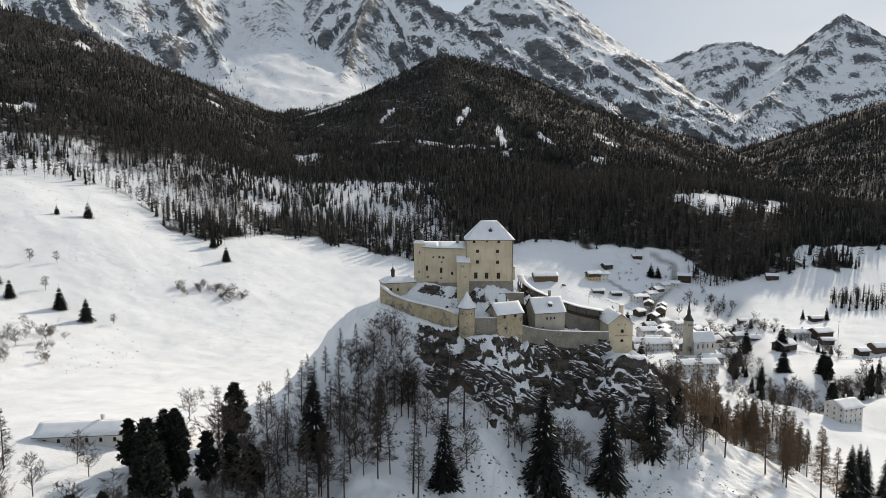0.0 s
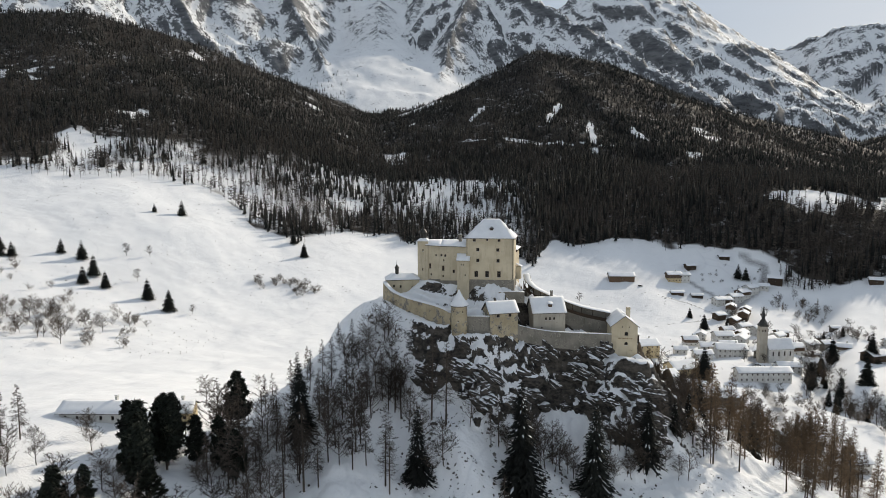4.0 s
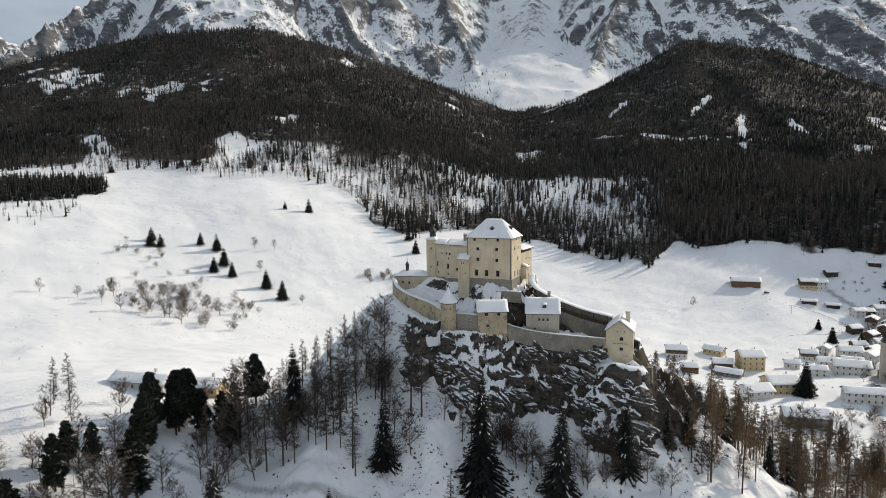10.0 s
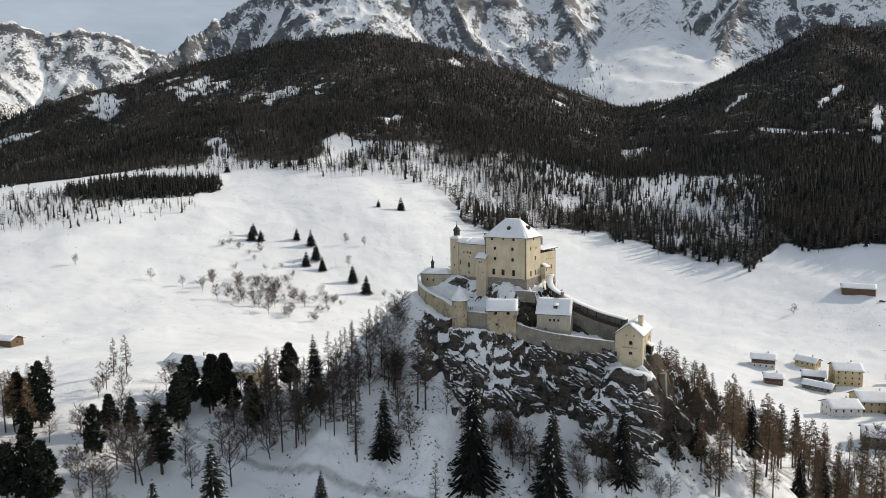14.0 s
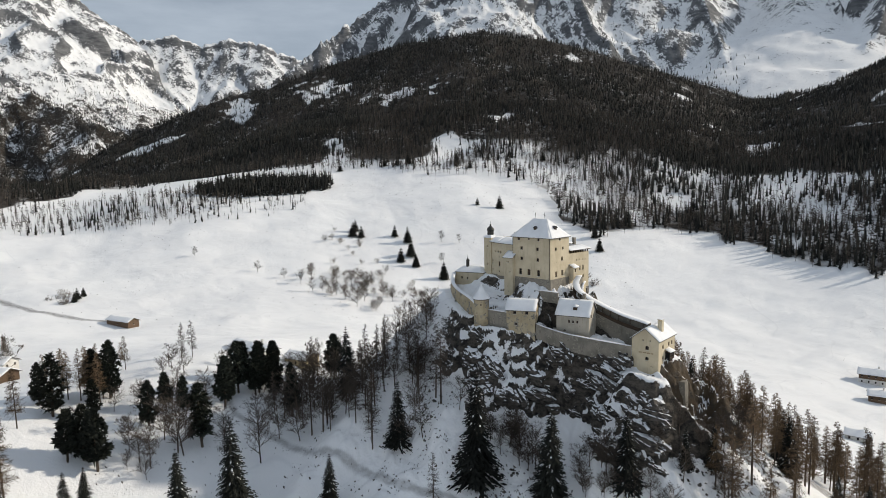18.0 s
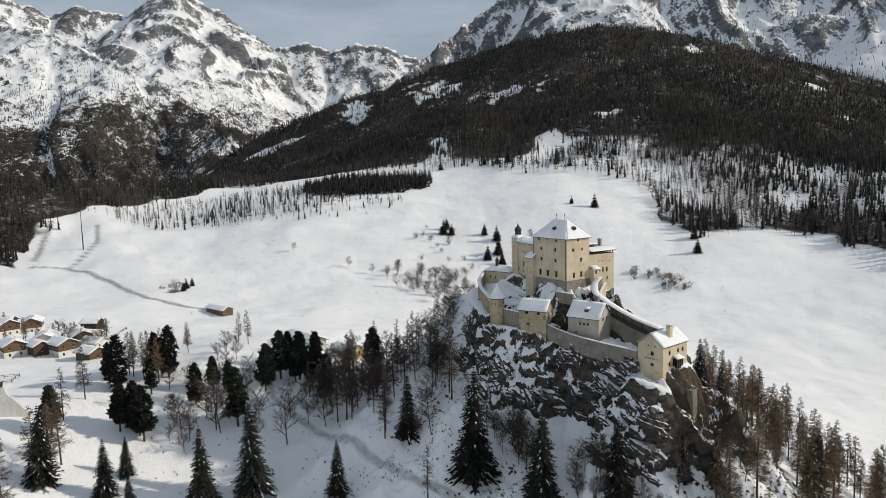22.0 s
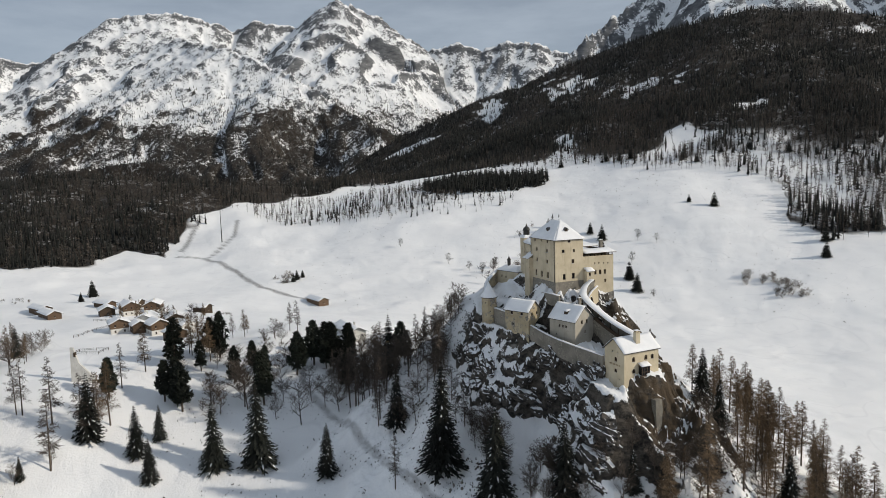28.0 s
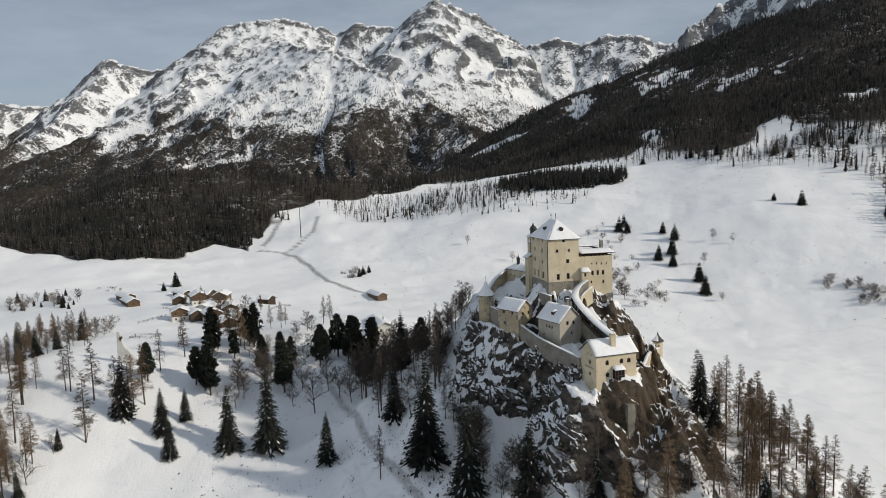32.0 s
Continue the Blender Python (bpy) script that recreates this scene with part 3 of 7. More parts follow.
def panel(bm, a, b, z0, z1, holes, depth=0.4, top=None):
    """An upright wall from a to b (x, y) seen from its right-hand side, z0 to z1, with openings (s, z, width, height) cut through to a depth.
    top: a gable's apex height over the middle."""
    a, b = Vector((*a, 0)), Vector((*b, 0))
    length = (b - a).length
    u = (b - a) / length
    inward = Vector((-u.y, u.x, 0))
    cuts = [(s - w / 2, s + w / 2, z - h / 2, z + h / 2) for s, z, w, h in holes]
    ss = sorted({0.0, length, *[v for c in cuts for v in c[:2]]})
    zs = sorted({z0, z1, *[v for c in cuts for v in c[2:] if z0 < v < z1]})

    def at(s, z, d=0.0):
        p = a + u * s + inward * d
        return (p.x, p.y, z)

    for s0, s1 in zip(ss, ss[1:]):
        for y0, y1 in zip(zs, zs[1:]):
            ms, mz = (s0 + s1) / 2, (y0 + y1) / 2
            if any(c[0] < ms < c[1] and c[2] < mz < c[3] for c in cuts):
                continue
            quad(bm, at(s0, y0), at(s1, y0), at(s1, y1), at(s0, y1))
    if top:
        bm.faces.new([bm.verts.new(p) for p in (at(0, z1), at(length, z1), at(length / 2, top))])
    for s0, s1, y0, y1 in cuts:
        for p, q in (((s0, y0), (s1, y0)), ((s1, y0), (s1, y1)), ((s1, y1), (s0, y1)), ((s0, y1), (s0, y0))):
            quad(bm, at(*p), at(*p, depth), at(*q, depth), at(*q))


def window(parent, a, b, s, z, w, h, depth=0.3, surround=None, cross=True, arch=None):
    """A window in the wall from a to b: frame with bars, and a pane, set back in its opening."""
    a, b = Vector((*a, 0)), Vector((*b, 0))
    u = (b - a).normalized()
    angle = math.degrees(math.atan2(u.y, u.x))
    c = a + u * s
    inward = Vector((-u.y, u.x, 0))
    m = pose(c.x + inward.x * depth, c.y + inward.y * depth, z, 0, 0, angle)
    bm = bmesh.new()
    t = min(0.09, w * 0.12)
    add_box(bm, -w / 2, -w / 2 + t, -0.05, 0.05, -h / 2, h / 2), add_box(bm, w / 2 - t, w / 2, -0.05, 0.05, -h / 2, h / 2)
    add_box(bm, -w / 2 + t, w / 2 - t, -0.05, 0.05, -h / 2, -h / 2 + t), add_box(bm, -w / 2 + t, w / 2 - t, -0.05, 0.05, h / 2 - t, h / 2)
    if cross and h > 0.7:
        add_box(bm, -t / 3, t / 3, -0.04, 0.04, -h / 2 + t, h / 2 - t)
        if h > 1.3:
            add_box(bm, -w / 2 + t, w / 2 - t, -0.035, 0.035, h * 0.12, h * 0.12 + t * 0.7)
    if surround:
        f = depth + 0.03
        for x0, x1, y0, y1 in ((-w / 2 - 0.12, -w / 2, -h / 2 - 0.12, h / 2 + 0.12), (w / 2, w / 2 + 0.12, -h / 2 - 0.12, h / 2 + 0.12), (-w / 2, w / 2, h / 2, h / 2 + 0.12)):
            add_box(bm, x0, x1, -f, -depth + 0.02, y0, y1)
    bm.transform(m)
    win = part("window", bm, surround or "frame", parent)
    bm = bmesh.new()
    quad(bm, (-w / 2, 0.03, -h / 2), (w / 2, 0.03, -h / 2), (w / 2, 0.03, h / 2), (-w / 2, 0.03, h / 2))
    bm.transform(m)
    part("pane", bm, "glass", win)
    bm = bmesh.new()
    add_box(bm, -w / 2 - 0.06, w / 2 + 0.06, -depth - 0.08, -depth + 0.1, -h / 2 - 0.09, -h / 2 - 0.004)
    bm.transform(m)
    part("sill", bm, "pale_trim", win)
    if arch:
        # plastered spandrels that round the head of the opening
        bm = bmesh.new()
        for g in (-1, 1):
            curve = [(g * w / 2 * math.cos(q), h / 2 - w / 2 + w / 2 * math.sin(q)) for q in [math.pi / 2 * i / 6 for i in range(7)]]
            ring = [(g * w / 2, h / 2)] + curve
            rings(bm, [[(u, v, d) for u, d in ring] for v in (-depth + 0.004, -depth + 0.25)])
        bm.transform(m)
        part("arch", bm, arch, win)
    return win


def slab(bm, pts, thick, puff=0.0, seed=1, lift=0.0):
    """A sloping four-cornered sheet with thickness; puff: uneven top, as snow lies."""
    p = [Vector(q) for q in pts]
    nx = max(2, min(14, int((p[1] - p[0]).length / 1.0)))
    ny = max(2, min(12, int((p[3] - p[0]).length / 0.8)))
    if not puff:
        nx = ny = 1
    top, low = [], []
    for j in range(ny + 1):
        for i in range(nx + 1):
            s, t = i / nx, j / ny
            q = (p[0] * (1 - s) + p[1] * s) * (1 - t) + (p[3] * (1 - s) + p[2] * s) * t
            edge = min(s, 1 - s, t, 1 - t)
            n = noise.noise(Vector((q.x * 0.6 + seed, q.y * 0.6, q.z * 0.6))) * puff
            drop = thick * 0.55 if puff and edge == 0 else 0.0
            top.append(bm.verts.new((q.x, q.y, q.z + lift + thick + n - drop)))
            low.append(bm.verts.new((q.x, q.y, q.z + lift)))
    w = nx + 1
    for j in range(ny):
        for i in range(nx):
            a = j * w + i
            bm.faces.new((top[a], top[a + 1], top[a + w + 1], top[a + w]))
            bm.faces.new((low[a], low[a + w], low[a + w + 1], low[a + 1]))
    for i in range(nx):
        a, b = i, ny * w + i
        bm.faces.new((low[a], low[a + 1], top[a + 1], top[a])), bm.faces.new((low[b + 1], low[b], top[b], top[b + 1]))
    for j in range(ny):
        a, b = j * w, j * w + nx
        bm.faces.new((low[a + w], low[a], top[a], top[a + w])), bm.faces.new((low[b], low[b + w], top[b + w], top[b]))


def gable_roof(parent, corners, eave, ridge, along_first=True, over=0.5, snow=0.28, seed=1, material="roofing", hip=0.0):
    """Roof planes and their snow over four corners a, b, c, d; the ridge runs along a-b when along_first."""
    a, b, c, d = [Vector((*q, 0)) for q in (corners if along_first else corners[1:] + corners[:1])]
    u, v = (b - a).normalized(), (d - a).normalized()
    span = (d - a).length / 2
    rise = (ridge - eave) / span
    a0, b0 = a - u * over - v * over, b + u * over - v * over
    c0, d0 = c + u * over + v * over, d - u * over + v * over
    low = eave - rise * over
    r0, r1 = (a + d) / 2 - u * (over - hip), (b + c) / 2 + u * (over - hip)

    def up(q, z):
        return (q.x, q.y, z)

    planes = [(up(a0, low), up(b0, low), up(r1, ridge), up(r0, ridge)), (up(c0, low), up(d0, low), up(r0, ridge), up(r1, ridge))]
    if hip:
        planes += [(up(b0, low), up(c0, low), up(r1, ridge), up(r1, ridge)), (up(d0, low), up(a0, low), up(r0, ridge), up(r0, ridge))]
    bm, bs = bmesh.new(), bmesh.new()
    for k, p in enumerate(planes):
        slab(bm, p, 0.16)
        slab(bs, p, snow, 0.07, seed + k, 0.162)
    roof = part("roof", bm, material, parent)
    part("roof_snow", bs, "snow", roof, "lying snow", flat=False)
    return roof


def chimney(parent, x, y, z0, z1, w=0.7, material="white_plaster", snow=True):
    bm = bmesh.new()
    add_box(bm, x - w / 2, x + w / 2, y - w / 2, y + w / 2, z0, z1)
    add_box(bm, x - w / 2 - 0.08, x + w / 2 + 0.08, y - w / 2 - 0.08, y + w / 2 + 0.08, z1, z1 + 0.14)
    for i in (-1, 1):
        for j in (-1, 1):
            add_box(bm, x + i * w * 0.36 - 0.08, x + i * w * 0.36 + 0.08, y + j * w * 0.36 - 0.08, y + j * w * 0.36 + 0.08, z1 + 0.14, z1 + 0.5)
    add_box(bm, x - w / 2 - 0.1, x + w / 2 + 0.1, y - w / 2 - 0.1, y + w / 2 + 0.1, z1 + 0.5, z1 + 0.6)
    ch = part("chimney", bm, material, parent)
    if snow:
        bm = bmesh.new()
        slab(bm, [(x - w / 2 - 0.1, y - w / 2 - 0.1, 0), (x + w / 2 + 0.1, y - w / 2 - 0.1, 0), (x + w / 2 + 0.1, y + w / 2 + 0.1, 0), (x - w / 2 - 0.1, y + w / 2 + 0.1, 0)], 0.16, 0.03, 3, z1 + 0.604)
        part("chimney_snow", bm, "snow", ch)
    return ch


def sweep_wall(name, line, low, thick, material, label, snow=0.22, parent=None, category="wall"):
    """A wall that follows (x, y, top) points, its foot given as a drop below the top, with snow on its crown."""
    pts = []
    for (ax, ay, az), (bx, by, bz) in zip(line, line[1:]):
        n = max(2, int(math.hypot(bx - ax, by - ay) / 1.2))
        pts += [Vector((ax + (bx - ax) * i / n, ay + (by - ay) * i / n, az + (bz - az) * i / n)) for i in range(n)]
    pts.append(Vector(line[-1]))
    for _ in range(3):
        pts = [pts[0]] + [(p + q * 2 + r) / 4 for p, q, r in zip(pts, pts[1:], pts[2:])] + [pts[-1]]
    sec, cap = [], []
    for i, p in enumerate(pts):
        t = (pts[min(i + 1, len(pts) - 1)] - pts[max(i - 1, 0)])
        t.z = 0
        t.normalize()
        side = Vector((t.y, -t.x, 0)) * thick / 2
        drop = low(i / (len(pts) - 1)) if callable(low) else low
        w = noise.noise(p * 0.5) * 0.05
        sec.append([(p + side * 1.25 - Vector((0, 0, drop)))[:], (p + side)[:], (p - side)[:], (p - side * 1.25 - Vector((0, 0, drop)))[:]])
        q = p + Vector((0, 0, 0.004))
        s2 = side * 1.3
        cap.append([(q + s2)[:], (q + s2 * 0.8 + Vector((0, 0, snow * 0.8 + w)))[:], (q + Vector((0, 0, snow + w)))[:], (q - s2 * 0.8 + Vector((0, 0, snow * 0.8 + w)))[:], (q - s2)[:]])
    if parent is None:
        parent = thing(name, line[0], label, category)
    bm = bmesh.new()
    rings(bm, sec)
    part("masonry", bm, material, parent)
    bm = bmesh.new()
    rings(bm, cap)
    part("wall_snow", bm, "snow", parent, flat=False)
    return parent

# ---- the ground sheet ----
WOOD_AZ = [-125, -121.5, -116.7, -111.2, -105.6, -103.1, -99.4, -94, -84.9, -80, -70, -62, -57, -50.8, -44.4, -39.6, -35, -32.9, -30.3, -24, -20.4, -10.9, -9.4, -1.6, 1.1, 2.9, 9.3, 14.8, 20.3, 25.2, 30, 33.5, 40, 55, 70]
WOOD_R = [760, 641, 575, 581, 632, 572, 653, 699, 759, 830, 780, 716, 700, 630, 610, 612, 590, 488, 468, 492, 527, 518, 485, 478, 463, 528, 532, 548, 552, 552, 535, 531, 560, 730, 800]


def ellipse(x, y, cx, cy, rx, ry, turn=0.0):
    c, s = math.cos(radians(turn)), math.sin(radians(turn))
    u, v = (x - cx) * c + (y - cy) * s, -(x - cx) * s + (y - cy) * c
    return np.sqrt((u / rx) ** 2 + (v / ry) ** 2)


def woods(x, y, z):
    """How densely the land is wooded, 0 to 1."""
    az, r = np.degrees(np.arctan2(x, y)), np.hypot(x, y)
    edge = np.interp(az, WOOD_AZ, WOOD_R, left=5000, right=5000) + 14 * fbm(x / 40, y / 40, 3, 91)
    w = smooth(0, 25, r - edge)
    w = w * (1 - smooth(-60, 60, r + 60 * fbm(x / 70, y / 70, 3, 92) - np.interp(az, [-125, -80, -74, -60, -30, -12, 5, 25, 45], [1400, 1300, 1500, 1600, 1560, 1560, 1750, 2450, 2500])))
    thin = smooth(-48, -40, az) * (1 - smooth(-8, 8, az)) * (1 - smooth(700, 860, r)) * (0.45 + 0.55 * smooth(10, 90, r - edge + 30 * fbm(x / 25, y / 25, 3, 96)))
    w = w * (1 - thin * (0.46 + 0.4 * smooth(-0.3, 0.5, fbm(x / 45, y / 45, 4, 97))))
    belt = smooth(-85, -75, az) * (1 - smooth(-44, -34, az)) * (1 - smooth(30, 150, r - edge))
    w = w * (1 - 0.62 * belt)
    for cx, cy, rx, ry, turn, soft in ((345, 600, 85, 26, 10, 0.2), (430, 470, 60, 22, 0, 0.3), (-575, 690, 24, 22, 0, 0.4), (103, 1010, 8, 75, 0, 0.5), (38, 1080, 6, 55, -12, 0.6), (-1021, 660, 55, 40, 0, 1.0),
                                       (-826, 690, 60, 34, 30, 1.2), (190, 1000, 6, 30, 20, 0.7), (260, 930, 14, 20, 0, 0.8), (20, 940, 100, 8, 4, 0.7), (-110, 1120, 5, 45, -15, 0.7), (-1150, 540, 40, 25, 0, 0.8)):
        e = ellipse(x, y, cx, cy, rx, ry, turn) + (0.3 + 0.6 * soft) * fbm(x / 22, y / 22, 4, 98)
        w = w * (1 - (1 - smooth(1 - 0.4 * soft, 1 + 0.5 * soft, e)) * (0.95 if soft < 0.75 else 0.6))
    w = w * smooth(-1.2, -0.45, fbm(x / 110, y / 110, 4, 95) + 0.25)
    return np.clip(w, 0, 1)


TRACKS = [([(-324, -16, 0), (-390, -55, 0), (-470, -70, 0), (-545, -95, 0), (-560, -120, 0), (-626, -105, 0), (-680, -90, 0)], 1.9), ([(-540, -92, 0), (-560, -80, 0), (-600, -58, 0), (-650, -50, 0)], 1.4),
          ([(-95, -70, 0), (-75, -75, 0), (-61, -72, 0), (-45, -68, 0), (-29, -66, 0), (-1, -62, 0), (14, -56, 0), (40, -50, 0), (65, -42, 0), (90, -20, 0)], 1.1),
          ([(60, 46, 0), (52, 72, 0), (20, 95, 0), (-40, 110, 0)], 2.2),
          ([(174, 337, 0), (180, 385, 0), (205, 427, 0), (232, 462, 0), (241, 486, 0), (223, 503, 0)], 3.2), ([(162, 456, 0), (180, 430, 0), (205, 427, 0)], 2.4),
          ([(60, 20, 0), (100, 60, 0), (140, 130, 0), (150, 190, 0), (174, 337, 0)], 2.8), ([(100, 60, 0), (85, 30, 0), (110, -20, 0)], 2.6)]


def ground_sheet():
    """One sheet in rings: fine on the castle hill, fine again where the mountains stand up, coarse behind the viewpoint."""
    hill = (np.arange(-180, 180, 0.42), np.concatenate([np.arange(0.5, 14, 0.9), np.arange(14, 76, 0.45), np.arange(76, 121, 0.9)]), True)
    meadow = (np.concatenate([np.arange(-124, 52, 0.26), np.arange(52, 236, 0.8)]), 120 * np.exp(np.linspace(0, math.log(600 / 120), 135)), True)
    mountain = (np.arange(-124, 52.01, 0.18), np.concatenate([600 * np.exp(np.linspace(0, math.log(1900 / 600), 118)), np.arange(1915, 4760, 19)]), False)
    behind = (np.arange(52, 236.1, 2.0), 600 * np.exp(np.linspace(0, math.log(4760 / 600), 50)), False)
    verts, quads, values, start = [], [], [], 0
    for degrees, rr, closed in (hill, meadow, mountain, behind):
        az = np.radians(degrees)
        rr = np.concatenate([[rr[0]], rr])
        n, m = len(az), len(rr)
        R, A = np.meshgrid(rr, az, indexing="ij")
        if rr[0] > 100:
            R[0] *= 0.93
        x, y = R * np.sin(A), R * np.cos(A)
        z = height(x, y)
        z[0] -= 1.2 if rr[0] > 100 else 0.0
        i, j = np.meshgrid(np.arange(m - 1), np.arange(n if closed else n - 1), indexing="ij")
        k = (j + 1) % n
        quads.append(start + np.stack([i * n + j, (i + 1) * n + j, (i + 1) * n + k, i * n + k], -1).reshape(-1, 4)[:, ::-1])
        verts.append(np.stack([x, y, z], -1).reshape(-1, 3))
        start += n * m
        tr = np.zeros(x.shape)
        for line, w in TRACKS:
            d, _, _, _ = along(x, y, line)
            tr = np.maximum(tr, (0.68 if w < 1.2 else 1.0) * (1 - smooth(w * 0.6, w * 1.3 + 0.002 * R, d + 0.4 * fbm(x / 6, y / 6, 2, 7))))
        rib = np.zeros(x.shape)
        if rr[0] > 500:
            mean = sum(np.roll(np.roll(z, a, 0), b, 1) for a in (-3, 0, 3) for b in (-4, -2, 0, 2, 4)) / 15
            rib = np.clip((z - mean) / 9, -1, 1)
        far_wood = smooth(0, 1, (600 - 190 * smooth(-60, -45, np.degrees(A)) - z - 110 * fbm(x / 200, y / 200, 6, 33, 0.65) + 60 * rib) / 470) * smooth(1350, 1600, R) * (1 - smooth(-20, -16.5, np.degrees(A)) * (1 - smooth(-8.5, -6, np.degrees(A))))
        crag = castle_rock(x, y)[1] if rr[1] < 100 else rib
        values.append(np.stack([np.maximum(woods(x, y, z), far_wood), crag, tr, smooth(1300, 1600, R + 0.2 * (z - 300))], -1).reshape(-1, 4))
    co, faces, values = np.concatenate(verts), np.concatenate(quads), np.concatenate(values)
    me = bpy.data.meshes.new("ground")
    me.vertices.add(len(co)), me.loops.add(faces.size), me.polygons.add(len(faces))
    me.vertices.foreach_set("co", co.ravel())
    me.polygons.foreach_set("loop_start", np.arange(0, faces.size, 4))
    me.loops.foreach_set("vertex_index", faces.ravel())
    me.update(calc_edges=True)
    for k, name in enumerate(("wood", "crag", "track", "alp")):
        layer = me.attributes.new(name, "FLOAT", "POINT")
        layer.data.foreach_set("value", values[:, k].astype(np.float32))
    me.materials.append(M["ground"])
    me.polygons.foreach_set("use_smooth", np.ones(len(faces), bool))
    return tagged(new("ground", me), "snow-covered valley, rocky castle hill and mountains", "ground", kind="structure")


ground_sheet()


def ground_z(x, y):
    return float(height(np.array([float(x)]), np.array([float(y)]))[0])

# ---- the castle ----


def face_windows(parent, bm, a, b, z0, z1, spec, depth=0.35, top=None, surround=None, arch=None):
    """A wall face with its windows: spec is rows of (s, z, width, height)."""
    panel(bm, a, b, z0, z1, spec, depth + 0.05, top)
    for s, z, w, h in spec:
        window(parent, a, b, s, z, w, h, depth, surround, arch=arch if h > 0.8 else None)


def rect(a, b, depth):
    """Four corners from a front edge a-b and the depth behind it."""
    a, b = Vector(a), Vector(b)
    u = (b - a).normalized()
    n = Vector((-u.y, u.x)) * depth
    return [tuple(a), tuple(b), tuple(b + n), tuple(a + n)]


def keep():
    t = thing("castle_keep", (0, -2.5, 84), "tall cream-plastered castle keep with a snowy hipped roof", "castle tower")
    a, b, c, d = (-7.6, -7.5), (7.6, -7.5), (7.9, 2.6), (-7.4, 2.6)
    z0, z1 = 80.5, 99.7
    front = [(2.6, 98.75, 0.75, 0.75), (6.7, 98.9, 0.5, 0.55), (10.5, 98.75, 0.75, 0.75), (3.7, 95.75, 0.85, 0.95), (10.1, 95.7, 0.85, 0.95),
             (3.7, 92.3, 0.85, 1.0), (10.2, 92.2, 0.85, 1.0), (3.2, 87.9, 1.0, 1.8), (6.7, 87.85, 1.0, 1.8), (10.5, 87.85, 1.0, 1.8)]
    front = [(s, z, 1.15 * w, 1.12 * h) for s, z, w, h in front]
    right = [(5.1, 98.9, 0.95, 0.9), (2.9, 95.8, 0.95, 1.0), (6.8, 95.8, 0.75, 0.9), (6.4, 92.4, 1.0, 1.3), (3.2, 87.6, 1.05, 1.8), (6.5, 87.7, 1.05, 1.8)]
    bm = bmesh.new()
    face_windows(t, bm, a, b, z0, z1, front)
    face_windows(t, bm, b, c, z0, z1, right)
    panel(bm, c, d, z0, z1, []), panel(bm, d, a, z0, z1, [])
    part("wall", bm, "plaster", t)
    bm = bmesh.new()
    ring = [(-7.66, -7.56), (7.66, -7.56), (7.96, 2.66), (-7.46, 2.66)]
    prism(bm, ring, 80.4, 86.1, bottom_ring=[(x * 1.05, y - 0.25 if y < 0 else y + 0.25) for x, y in ring])
    part("plinth", bm, "grey_plaster", t, "bare grey stone foot of the wall")
    gable_roof(t, [a, b, c, d], 99.8, 105.2, True, 0.5, 0.2, 5, hip=5.6)
    for x, y, z, turn in ((0.4, -5.2, 102.2, 0), (5.5, -2.4, 102.3, 90)):
        m = pose(x, y, z, 0, 0, turn)
        bm = bmesh.new()
        add_box(bm, -0.5, 0.5, -0.7, 0.8, -0.4, 0.3)
        bm.transform(m)
        dm = part("dormer", bm, "timber", t)
        bm = bmesh.new()
        for sgn in (-1, 1):
            slab(bm, [(sgn * 0.75, -0.9, 0.1), (0, -0.9, 0.75), (0, 0.9, 0.75), (sgn * 0.75, 0.9, 0.1)], 0.12)
        bm.transform(m)
        part("dormer_roof", bm, "roofing", dm)
    for x in (-1.9, 1.9):
        bm = bmesh.new()
        rings(bm, [circle(0.06, 6, 105.1, x, -2.45), circle(0.05, 6, 106.3, x, -2.45), circle(0.16, 6, 106.4, x, -2.45), circle(0.14, 6, 106.6, x, -2.45), circle(0.02, 6, 107.4, x, -2.45)])
        part("finial", bm, "iron", t)
    for s in (0.25, 14.9):
        bm = bmesh.new()
        add_box(bm, -7.6 + s - 0.06, -7.6 + s + 0.06, -7.75, -7.63, 86, 99.6)
        part("downpipe", bm, "iron", t)


